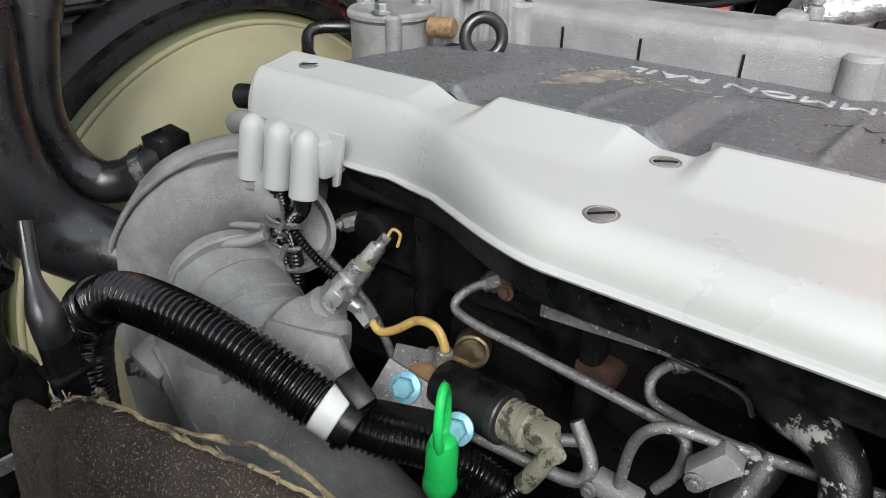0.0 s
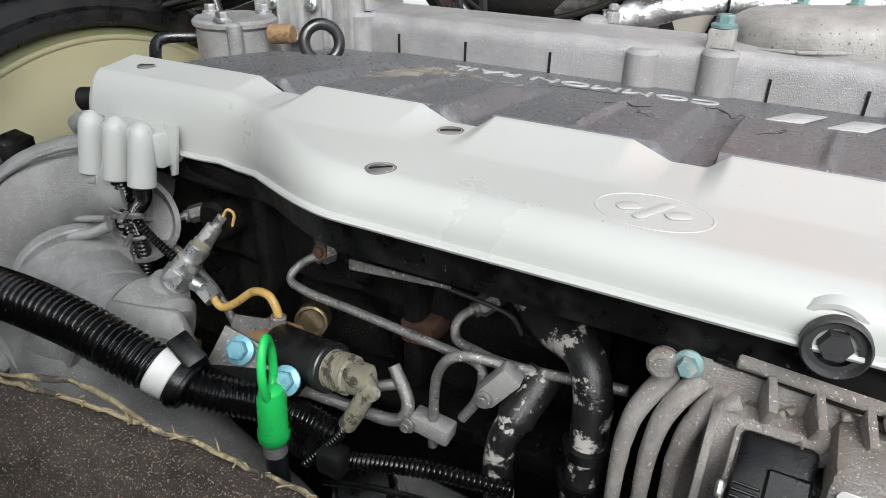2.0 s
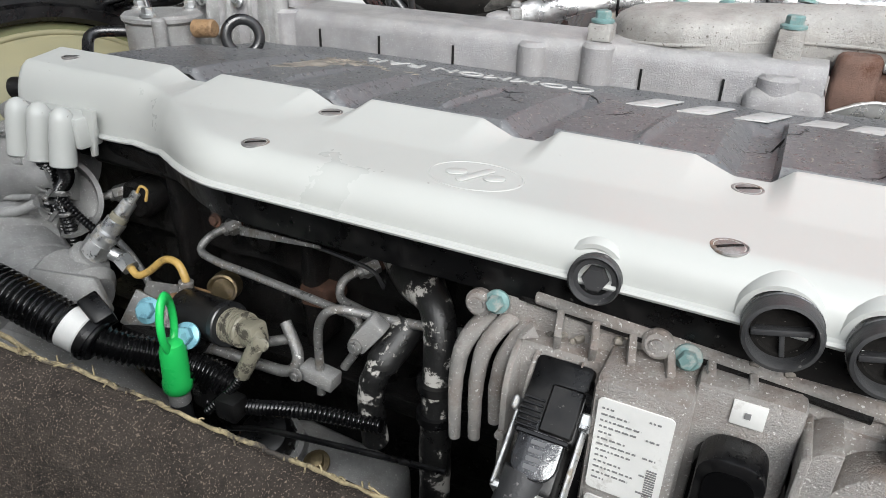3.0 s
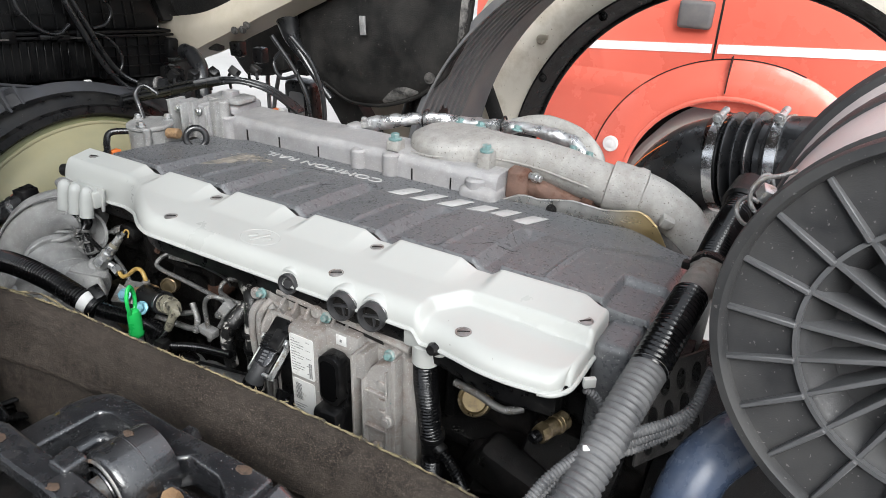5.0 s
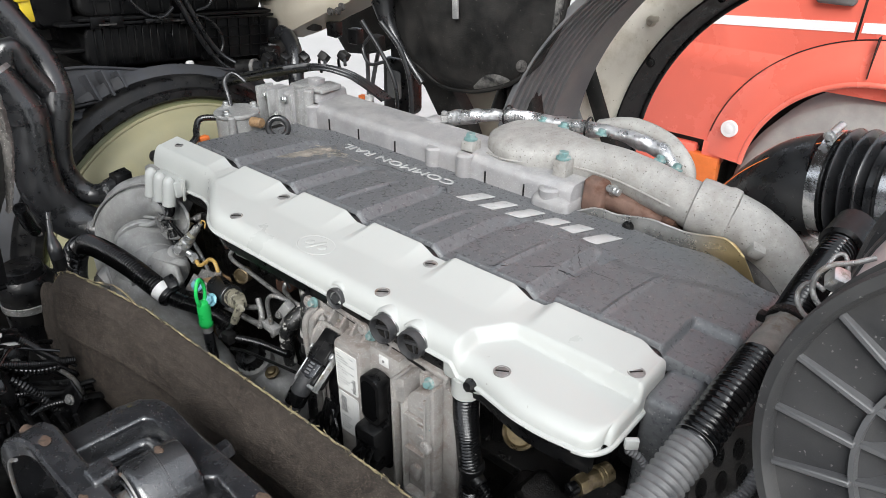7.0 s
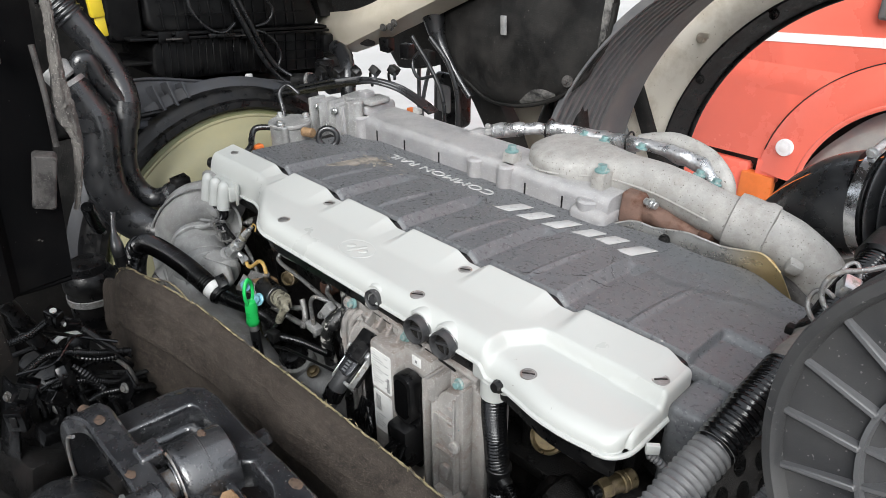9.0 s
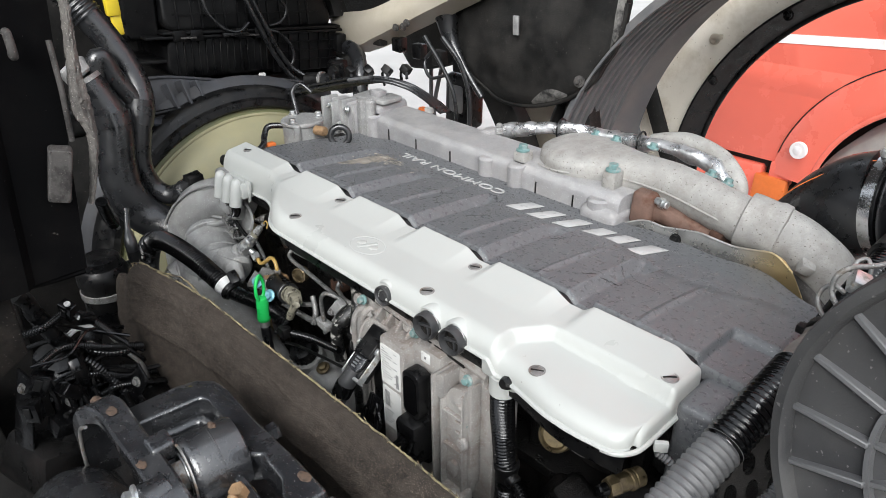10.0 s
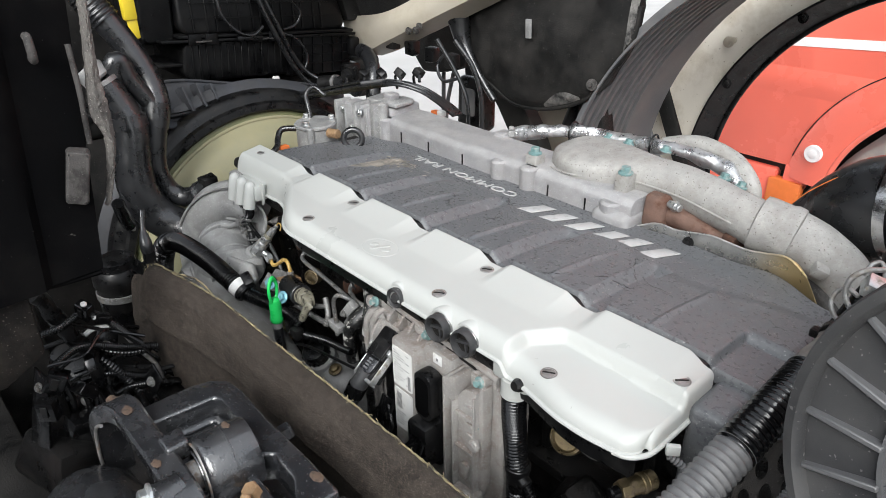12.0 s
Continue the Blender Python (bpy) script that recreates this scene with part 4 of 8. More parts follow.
part("thermostat_body", lumpy(rod((0.000, -0.108, 1.185), (0.046, -0.112, 1.172), 0.034, 28, 0.008), 0.03, 0.003), M_ALU, cast)
part("neck", lumpy(rod((0.005, -0.105, 1.178), (0.034, -0.088, 1.206), 0.019, 24, 0.004), 0.02, 0.001), M_ALU, cast)
part("flange_plate", lumpy(prism([(-0.035, -0.022), (0.028, -0.028), (0.045, -0.006), (0.028, 0.022), (-0.03, 0.026)], 0.012, pose(0.040, -0.126, 1.182, 62, 0, 22), 0.003), 0.03, 0.001), M_ALU, cast)
part("flange_bolt_hole", rod((0.067, -0.143, 1.186), (0.069, -0.152, 1.193), 0.0045, 16, 0.001), M_BLOCK, cast, "dark bolt recess")
part("boss", rod((0.060, -0.118, 1.165), (0.066, -0.148, 1.188), 0.0125, 20, 0.003), M_ALU, cast)
part("main_pipe", lumpy(tube([(-0.110, -0.105, 1.130), (-0.060, -0.118, 1.115), (-0.010, -0.134, 1.090), (0.060, -0.144, 1.066), (0.120, -0.146, 1.045), (0.170, -0.142, 1.010), (0.20, -0.14, 0.95)], lambda s, t: 0.062 - 0.006 * s / t, 36, 0.008), 0.06, 0.003), M_ALU, cast)
part("clamp_lug", lumpy(box((-0.018, -0.012, -0.022), (0.018, 0.012, 0.022), 0.003, m=pose(-0.108, -0.165, 1.128, 20, 30, 10)), 0.01, 0.001), M_ALU, cast)
part("clamp_bolt", hexbolt((-0.112, -0.176, 1.132), (-0.2, -1, 0.3), 0.0075, 0.012), M_STEEL, cast)
part("back_lobe", lumpy(lathe([(0, -0.05), (0.03, -0.045), (0.05, 0.0), (0.04, 0.04), (0, 0.05)], pose(-0.165, -0.105, 1.115, 0, 20, 0), 28), 0.05, 0.004), M_ALU, cast)
part("web_plate", lumpy(box((-0.040, -0.004, -0.045), (0.036, 0.004, 0.040), 0.003, m=pose(-0.076, -0.062, 1.238, -14, 22, 12)), 0.03, 0.001), M_ALU, cast, "flat cast web")
part("web_rib", lumpy(tube([(-0.116, -0.082, 1.232), (-0.108, -0.080, 1.252), (-0.090, -0.076, 1.266), (-0.064, -0.070, 1.272)], 0.0040, 12, 0.004), 0.02, 0.0008), M_ALU, cast)
part("web_rib", lumpy(tube([(-0.116, -0.083, 1.230), (-0.092, -0.080, 1.234), (-0.060, -0.074, 1.238)], 0.0032, 12, 0.004), 0.02, 0.0008), M_ALU, cast)
# the joint's shadow, put in as a thin black ring behind the flange
part("shadow_gap", rod((-0.101, -0.086, 1.182), (-0.0985, -0.0872, 1.1812), 0.0515, 44), M_BLOCK, cast, "black ring standing for the shadow in the joint")

part("parting_line", lumpy(tube([(-0.075, -0.062, 1.300), (-0.115, -0.085, 1.290), (-0.160, -0.112, 1.258), (-0.195, -0.132, 1.210), (-0.215, -0.145, 1.150)], 0.0026, 10, 0.005), 0.02, 0.001), M_ALU, cast)
part("joint_flange", lumpy(rod((-0.098, -0.087, 1.180), (-0.086, -0.0935, 1.178), 0.0535, 44, 0.002), 0.05, 0.001), M_ALU, cast)
part("joint_step", rod((-0.016, -0.1145, 1.150), (-0.006, -0.1175, 1.146), 0.0465, 44, 0.002), M_ALU, cast)
part("saddle", lumpy(prism([(-0.05, -0.012), (0.05, -0.02), (0.058, 0.0), (0.045, 0.016), (-0.045, 0.018)], 0.010, pose(-0.012, -0.140, 1.158, 65, 8, 20), 0.003), 0.03, 0.001), M_ALU, cast)
part("rim_arch", lumpy(tube([(-0.050, -0.078, 1.236), (-0.065, -0.086, 1.228), (-0.090, -0.100, 1.222), (-0.115, -0.118, 1.205)], 0.0045, 12, 0.004), 0.02, 0.001), M_ALU, cast)
for at, d in (((0.020, -0.138, 1.192), (0.2, -0.8, 0.6)), ((-0.048, -0.150, 1.178), (0, -1, 0.5))):
    part("housing_bolt", hexbolt(at, d, 0.0065, 0.008), M_STEEL, cast)
part("lower_rib", lumpy(tube([(-0.10, -0.166, 1.150), (-0.05, -0.178, 1.128), (0.02, -0.196, 1.100), (0.09, -0.204, 1.074)], 0.0035, 10, 0.006), 0.02, 0.001), M_ALU, cast)

# black corrugated conduit over the casting
con = thing("corrugated_conduit", (0.05, -0.18, 1.2), "thick glossy black corrugated cable conduit with white tape", "conduit")
part("bend", tube([(-0.105, -0.228, 1.085), (-0.112, -0.222, 1.13), (-0.114, -0.214, 1.175), (-0.100, -0.208, 1.210), (-0.082, -0.204, 1.226)], ribbed(0.0215, 0.0044, 0.0016), 24, 0.0010), M_HOSE, con)
part("sleeve", corrugated([(-0.088, -0.205, 1.222), (-0.066, -0.202, 1.235), (-0.040, -0.198, 1.240), (0.000, -0.190, 1.236), (0.045, -0.180, 1.224), (0.080, -0.172, 1.209), (0.100, -0.167, 1.199)], 0.0182, 0.0047, 0.0028, 26), M_HOSE, con)
part("tape_band", rod((0.100, -0.167, 1.1995), (0.1135, -0.163, 1.1925), 0.0172, 24, 0.001), M_TAPE, con, "white tape band")
part("black_band", rod((0.113, -0.163, 1.1925), (0.124, -0.160, 1.187), 0.0168, 24, 0.001), M_BLACK, con)
part("thin_sleeve", corrugated([(0.122, -0.1605, 1.188), (0.138, -0.150, 1.180), (0.158, -0.130, 1.166), (0.182, -0.114, 1.150), (0.205, -0.106, 1.138)], 0.0138, 0.0042, 0.0024, 24), M_HOSE, con)
tie = part("clip", lumpy(box((-0.013, -0.008, -0.010), (0.013, 0.008, 0.010), 0.002, m=pose(0.116, -0.150, 1.207, 20, 28, -10)), 0.006, 0.001), M_BLACK, con, "black cable clip")
part("strap", rod((0.117, -0.1625, 1.191), (0.1205, -0.1615, 1.189), 0.0185, 24), M_BLACK, con)

# black block, plugs and small conduits under the dipstick
misc = thing("sensor_harness", (0.2, -0.11, 1.13), "black wiring connectors and thin corrugated leads", "wiring harness")
part("plug", lumpy(box((0.168, -0.120, 1.112), (0.198, -0.098, 1.148), 0.004), 0.01, 0.001), M_BLACK, misc)
part("plug_clip", lumpy(box((0.205, -0.130, 1.122), (0.226, -0.112, 1.142), 0.003), 0.01, 0.001), M_BLACK, misc)
part("lead", corrugated([(0.185, -0.116, 1.120), (0.225, -0.112, 1.128), (0.285, -0.108, 1.145), (0.345, -0.10, 1.15)], 0.0068, 0.0040, 0.0016, 14), M_HOSE, misc)
part("wire", tube([(0.205, -0.122, 1.105), (0.25, -0.118, 1.118), (0.32, -0.11, 1.125), (0.40, -0.10, 1.13)], 0.0025, 8, 0.006), M_BLACK, misc)
part("block", lumpy(box((0.100, -0.125, 1.150), (0.165, -0.085, 1.175), 0.005), 0.02, 0.002), M_BLOCK, misc)

fil = thing("oil_filler", (0.222, -0.09, 1.03), "round black screw cap on an aluminium filler neck", "filler cap")
m, _ = axis_pose((0.221, -0.089, 1.070), (0.226, -0.105, 1.10))
part("cap", lathe([(0, 0.024), (0.014, 0.0235), (0.020, 0.022), (0.0235, 0.017), (0.0245, 0.004), (0.023, 0.0), (0, 0)], m, 36), M_BLACK, fil)
for k in range(18):
    part("grip_rib", box((-0.0012, 0.0235, 0.003), (0.0012, 0.0255, 0.017), 0, m=m @ pose(0, 0, 0, 0, 0, k * 20)), M_BLACK, fil)
part("neck", rod((0.215, -0.07, 1.03), (0.221, -0.089, 1.071), 0.030, 28, 0.004), M_ALU, fil)
part("casting", lumpy(box((0.20, -0.10, 0.98), (0.34, -0.03, 1.055), 0.02, 3), 0.04, 0.006), M_ALU, fil)
part("bolt", hexbolt((0.268, -0.085, 1.062), (0, -0.4, 1), 0.0085, 0.009), M_BRASS, fil)

# flaking black coolant pipe
pk = thing("coolant_pipe", (0.37, -0.07, 1.1), "black metal pipe with flaking paint", "pipe")
part("elbow", lumpy(tube([(0.318, -0.020, 1.258), (0.345, -0.045, 1.252), (0.372, -0.070, 1.250), (0.384, -0.082, 1.232), (0.386, -0.088, 1.20), (0.386, -0.090, 1.12), (0.386, -0.088, 1.00)], lambda s, t: 0.019 - 0.007 * smoothstep(0.03, 0.08, s), 22, 0.005), 0.02, 0.001), M_PEEL, pk)
for zz in (1.196, 1.168):
    part("hose_clamp", rod((0.386, -0.090, zz), (0.386, -0.090, zz + 0.007), 0.0145, 22), M_BLACK, pk)
lone("injector_plug", lumpy(tube([(0.345, -0.055, 1.215), (0.335, -0.085, 1.190), (0.330, -0.090, 1.165), (0.332, -0.088, 1.12)], lambda s, t: 0.013 if s < 0.04 else 0.0105, 16, 0.004), 0.01, 0.001), M_PEEL, "worn black plug with flaked tip", "plug")

# cable boots' harness: grey leads tied together
hb = thing("cable_harness", (-0.03, -0.06, 1.22), "tied grey-black corrugated cables from the boots", "cable harness")
for bx, ex in ((-0.074, -0.070), (-0.0435, -0.056), (-0.013, -0.042)):
    part("cable", corrugated([(bx, -0.066, 1.280), (bx * 0.75 - 0.015, -0.059, 1.260), (-0.048 + (bx + 0.0435) * 0.25, -0.060, 1.238), (ex, -0.056, 1.20), (ex - 0.01, -0.052, 1.14), (ex - 0.012, -0.05, 1.06)], 0.0072, 0.0042, 0.0018, 14), M_HOSE, hb)
part("side_cable", corrugated([(-0.036, -0.062, 1.240), (-0.022, -0.058, 1.222), (-0.004, -0.052, 1.204), (0.012, -0.046, 1.195)], 0.0046, 0.0034, 0.0011, 12), M_HOSE, hb)
for zz, tl in ((1.248, 10), (1.238, -20), (1.226, 14)):
    part("tie", moved(torus(Matrix.Identity(4), 0.0155, 0.0022, 26, 8), pose(-0.048, -0.060, zz, tl, tl * 0.7, 0) @ Matrix.Diagonal((1.15, 0.7, 1, 1))), M_STEEL, hb, "dirty grey cable tie")
    part("tie_end", box((-0.002, -0.012, -0.001), (0.002, 0.004, 0.001), 0, m=pose(-0.035, -0.072, zz, tl, 10, 30)), M_STEEL, hb)

# ---- control unit, caps and the hose beside it ----
ecu = thing("engine_control_unit", (0.55, -0.10, 1.15), "dusty cast aluminium engine control unit with cooling fins", "control unit")
part("base_plate", lumpy(box((0.438, -0.098, 1.055), (0.662, -0.060, 1.292), 0.004), 0.03, 0.0008), M_ECU, ecu)
part("top_rail", lumpy(rod((0.455, -0.098, 1.297), (0.668, -0.098, 1.281), 0.0055, 14, 0.001), 0.02, 0.0006), M_ECU, ecu)
part("left_block", lumpy(box((0.448, -0.112, 1.09), (0.505, -0.094, 1.274), 0.006), 0.03, 0.0008), M_ECU, ecu)
for k in range(3):
    x = 0.449 + 0.0125 * k
    out = [(0, 0)] + [(-0.034 * math.sin(a * math.pi / 20), 0.0 - 0.034 * (1 - math.cos(a * math.pi / 20))) for a in range(11)] + [(-0.034, -0.16), (-0.01, -0.17), (0, -0.17)]
    part("fin", prism(out, 0.0042, Matrix.Translation((x, -0.098, 1.276 - 0.004 * k)) @ Matrix(((0, 0, 1, 0), (1, 0, 0, 0), (0, 1, 0, 0), (0, 0, 0, 1))), 0.0012), M_ECU, ecu, "cast cooling fin")
    part("fin_pin", rod((x + 0.002, -0.128, 1.215 - 0.01 * k), (x + 0.002, -0.135, 1.216 - 0.01 * k), 0.003, 10), M_ECU, ecu)
for k in range(6):
    x = 0.472 + 0.021 * k
    part("web", box((-0.0022, -0.009, -0.010), (0.0022, 0.009, 0.010), 0.001, m=pose(x, -0.106, 1.282 - 0.0012 * k * 4 * 0.25, 30, 0, 14)), M_ECU, ecu)
part("label_block", lumpy(box((0.502, -0.136, 1.06), (0.553, -0.09, 1.280), 0.006), 0.03, 0.0006), M_ECU, ecu)
part("step_block", lumpy(box((0.551, -0.118, 1.06), (0.604, -0.09, 1.285), 0.004), 0.03, 0.0006), M_ECU, ecu)
lab = part("label", prism(rounded(0.040, 0.064, 0.003), 0.0010, pose(0.5265, -0.1362, 1.238, 90, 0, 0)), M_LABEL, ecu, "white printed paper label")
random.seed(4)
def print_line(x, x1, z, h, owner):
    """A line of unreadable small print as plain bars."""
    while x < x1:
        w = random.uniform(0.0008, 0.0036)
        part("print_bar", box((x, -0.1377, z), (min(x + w, x1), -0.1370, z + h)), M_INK, owner)
        x += w + 0.0010
for r in range(13):
    z = 1.2635 - 0.0041 * r
    print_line(0.509, (0.516, 0.524, 0.531, 0.529)[r % 4], z, 0.0009, lab)
    if r % 3 == 0:
        print_line(0.534, 0.541, z, 0.0009, lab)
for k in range(14):
    part("print_bar", box((0.5375, -0.1377, 1.2095 + 0.0017 * k), (0.5430, -0.1370, 1.2103 + 0.0017 * k)), M_INK, lab)
lab2 = part("label", prism(rounded(0.038, 0.070, 0.003), 0.0010, pose(0.526, -0.1362, 1.165, 90, 0, 0)), M_LABEL, ecu, "grimy printed paper label")
for k in range(12):
    part("print_bar", box((0.5125, -0.1377, 1.168 + 0.0022 * k), (0.5225, -0.1370, 1.1690 + 0.0022 * k)), M_INK, lab2)
for k in range(6):
    print_line(0.511, 0.524 + 0.003 * (k % 3), 1.138 + 0.0042 * k, 0.0010, lab2)
tag = part("label", box((0.570, -0.1196, 1.266), (0.5865, -0.1184, 1.281), 0.0004), M_LABEL, ecu, "small white square sticker")
part("print_bar", box((0.5765, -0.1202, 1.2715), (0.5795, -0.1195, 1.2750)), M_INK, tag)
part("top_slot", tube([(0.446, -0.098, 1.2935), (0.500, -0.100, 1.2905), (0.560, -0.101, 1.2865), (0.632, -0.102, 1.2805)], 0.0030, 10, 0.006), M_BLOCK, ecu, "oily black slot")
part("right_block", box((0.604, -0.101, 1.075), (0.655, -0.085, 1.268), 0.003), M_ECU, ecu)
XZ_FACE = Matrix(((1, 0, 0, 0), (0, 0, -1, 0), (0, 1, 0, 0), (0, 0, 0, 1)))
def arched(x0, x1, z0, z1, r):
    """An upright plate whose upper corner on one side is rounded off."""
    return [(x1, z0), (x1, z1)] + [(x0 + r - r * math.sin(a * math.pi / 20), z1 - r * 1.4 * (1 - math.cos(a * math.pi / 20))) for a in range(11)] + [(x0, z0)]
part("fin", prism(arched(0.604, 0.6085, 1.080, 1.272, 0.003), 0.036, Matrix.Translation((0, -0.099, 0)) @ XZ_FACE, 0.001), M_ECU, ecu, "cast cooling fin")
part("fin_arch", prism(arched(0.604, 0.622, 1.235, 1.274, 0.016), 0.030, Matrix.Translation((0, -0.099, 0)) @ XZ_FACE, 0.001), M_ECU, ecu, "cast arch over the fins")
part("face_plate", prism(arched(0.6195, 0.6535, 1.078, 1.264, 0.026), 0.024, Matrix.Translation((0, -0.100, 0)) @ XZ_FACE, 0.0014), M_ECU, ecu, "flat cast face")
part("face_edge", prism(arched(0.6195, 0.6222, 1.078, 1.240, 0.001), 0.034, Matrix.Translation((0, -0.100, 0)) @ XZ_FACE, 0.0006), M_ECU, ecu, "raised cast edge")
for zz in (1.222, 1.166):
    part("face_rib", box((0.6205, -0.1305, zz - 0.0016), (0.6535, -0.1235, zz + 0.0016), 0.0006, 1), M_ECU, ecu)
for zz in (1.236, 1.209, 1.192):
    part("pocket", box((0.640, -0.1285, zz - 0.005), (0.651, -0.1235, zz + 0.005), 0.0012, 1), M_ECU, ecu)
part("edge_bead", box((0.6505, -0.1280, 1.09), (0.6535, -0.1235, 1.258), 0.0008, 1), M_ECU, ecu)
part("oval_boss", prism(rounded(0.015, 0.030, 0.0065), 0.007, pose(0.637, -0.124, 1.128, 90, 12, 0), 0.0015), M_ECU, ecu)
part("side_ear", join(rod((0.649, -0.112, 1.274), (0.650, -0.095, 1.272), 0.0080, 20, 0.001), rod((0.649, -0.112, 1.204), (0.650, -0.095, 1.204), 0.0080, 20, 0.001), box((0.653, -0.118, 1.10), (0.660, -0.100, 1.27), 0.002)), M_ECU, ecu)
part("side_cheek", box((0.655, -0.098, 1.07), (0.680, -0.05, 1.262), 0.004), M_ECU, ecu)
for at in ((0.4335, -0.1065, 1.2905), (0.5435, -0.104, 1.288), (0.6485, -0.112, 1.274), (0.6485, -0.112, 1.204)):
    part("bolt", hexbolt(at, (0.05, -1, 0.25), 0.0052, 0.009), M_TEAL, ecu, "teal coated flanged bolt")
for at in ((0.422, -0.103, 1.286), (0.527, -0.100, 1.290), (0.655, -0.124, 1.183)):
    part("ear", join(rod(at, Vector(at) + Vector((0, -0.008, 0.002)), 0.0085, 20, 0.002), rod(Vector(at) + Vector((0, -0.008, 0.002)), Vector(at) + Vector((0, -0.0095, 0.002)), 0.004, 14)), M_ECU, ecu)
part("ear_arm", lumpy(box((0.424, -0.100, 1.276), (0.450, -0.075, 1.304), 0.006), 0.02, 0.001), M_ECU, ecu)
part("foot", lumpy(box((0.622, -0.136, 1.070), (0.660, -0.112, 1.096), 0.003), 0.01, 0.0015), M_ECU, ecu)
part("foot_bolt", join(hexbolt((0.646, -0.136, 1.083), (0, -1, 0.2), 0.006, 0.009), hexbolt((0.631, -0.136, 1.088), (0, -1, 0.2), 0.005, 0.008)), M_ZINC, ecu)


random.seed(71)
for k in range(16):
    x, z = random.uniform(0.46, 0.60), random.uniform(1.268, 1.292)
    part("dirt_crumb", lumpy(box((-0.003, -0.002, -0.002), (0.003, 0.002, 0.002), 0.001, 1, m=pose(x, -0.1, z, random.uniform(0, 90), 0, random.uniform(0, 90))), 0.003, 0.001, k), M_DUST, ecu)
for k, (x, z) in enumerate(((0.470, 1.262), (0.488, 1.266), (0.502, 1.268), (0.455, 1.282))):
    part("tooth", prism([(-0.006, -0.004), (0.006, -0.004), (0.002, 0.005)], 0.006, pose(x, -0.112, z, 90, 0, 12 * k), 0.001), M_ECU, ecu, "cast triangular tooth")


def plug(x0, x1, z0, z1, name, lever):
    p = thing(name, ((x0 + x1) / 2, -0.13, z0), "large black multi-pin wiring connector" + (" with bent metal lever" if lever else ""), "connector", "control unit connectors")
    part("socket", lumpy(prism(rounded(x1 - x0 + 0.010, z1 - z0, 0.012), 0.030, pose((x0 + x1) / 2, -0.100, (z0 + z1) / 2, 90, 0, 0), 0.002), 0.02, 0.0004), M_BLACK, p)
    return p


# cast fins that arch over the edge of the unit beside the connector
for k, (x, top, low) in enumerate(((0.410, 1.268, 1.175), (0.4245, 1.271, 1.180), (0.438, 1.269, 1.20))):
    part("arched_fin", lumpy(tube([(x + 0.016, -0.094, top + 0.004), (x + 0.010, -0.103, top - 0.001), (x + 0.003, -0.108, top - 0.016), (x, -0.109, top - 0.034), (x - 0.001, -0.109, (top + low) / 2 - 0.01), (x - 0.001, -0.107, low)], lambda s, t: 0.0062 - 0.0022 * s / t, 16, 0.004), 0.01, 0.0004), M_ECU, ecu, "rounded cast fin")
p1 = plug(0.474, 0.504, 1.105, 1.262, "wiring_connector", True)
HM = pose(0.482, -0.133, 1.258, 38, 0, 0)
part("housing", lumpy(box((-0.0175, -0.024, -0.030), (0.0175, 0.022, 0.0), 0.004, 2, m=HM), 0.02, 0.0006), M_BLACK, p1)
part("snout", lumpy(box((-0.0135, -0.054, -0.034), (0.0135, -0.022, -0.008), 0.004, 2, m=HM), 0.02, 0.0006), M_BLACK, p1)
part("cap_shell", prism(rounded(0.026, 0.034, 0.010), 0.006, HM @ pose(0.0, -0.031, -0.006), 0.0015), M_ARM, p1, "blue-black plastic connector tongue")
for k in range(6):
    part("housing_rib", box((-0.0165, -0.006 - 0.0032 * k, -0.001), (-0.004, -0.0046 - 0.0032 * k, 0.0014), 0.0004, 1, m=HM), M_HOSE, p1)
part("step_plate", box((-0.003, -0.022, -0.001), (0.016, 0.006, 0.0022), 0.0012, 1, m=HM), M_BLACK, p1)
part("slot", box((-0.015, -0.0255, -0.012), (0.015, -0.0225, 0.001), 0.0006, 1, m=HM), M_HOSE, p1)
for k in range(5):
    part("emboss", box((-0.0045, -0.043 + 0.0045 * k, 0.0), (0.0035, -0.0405 + 0.0045 * k, 0.0006), 0, m=HM), M_GUARD, p1)
part("lever_frame", join(
    box((-0.0205, -0.056, -0.014), (-0.0180, -0.012, -0.006), 0.0008, 1, m=HM),
    box((0.0180, -0.056, -0.016), (0.0205, -0.010, -0.004), 0.0008, 1, m=HM),
    box((-0.0205, -0.058, -0.011), (0.0205, -0.053, -0.007), 0.0012, 1, m=HM),
    box((-0.0205, -0.059, -0.020), (0.0205, -0.056, -0.014), 0.0012, 1, m=HM),
    box((0.0165, -0.014, -0.008), (0.0225, -0.004, 0.001), 0.0012, 1, m=HM),
    box((-0.0225, -0.014, -0.008), (-0.0185, -0.006, 0.0), 0.0012, 1, m=HM)), M_ZINC, p1, "bare metal lever frame")
part("hood", lumpy(tube([(0.478, -0.160, 1.222), (0.475, -0.178, 1.200), (0.468, -0.192, 1.170), (0.462, -0.200, 1.135), (0.462, -0.195, 1.08)], 0.0125, 20, 0.005), 0.02, 0.0006), M_FILTER, p1, "dark grey cable sleeve")
part("hood_collar", tube([(0.4755, -0.176, 1.203), (0.472, -0.184, 1.188)], 0.0142, 20, 0.004), M_HOSE, p1)
for k in range(9):
    random.seed(60 + k)
    part("lead", tube([(0.478 + 0.003 * k, -0.135, 1.165), (0.485 + random.uniform(-0.02, 0.03), -0.150, 1.13), (0.49 + random.uniform(-0.03, 0.03), -0.145, 1.09), (0.49, -0.12, 1.03)], 0.0028, 8, 0.006), M_BLACK, p1)
p2 = plug(0.563, 0.590, 1.100, 1.252, "wiring_connector", False)
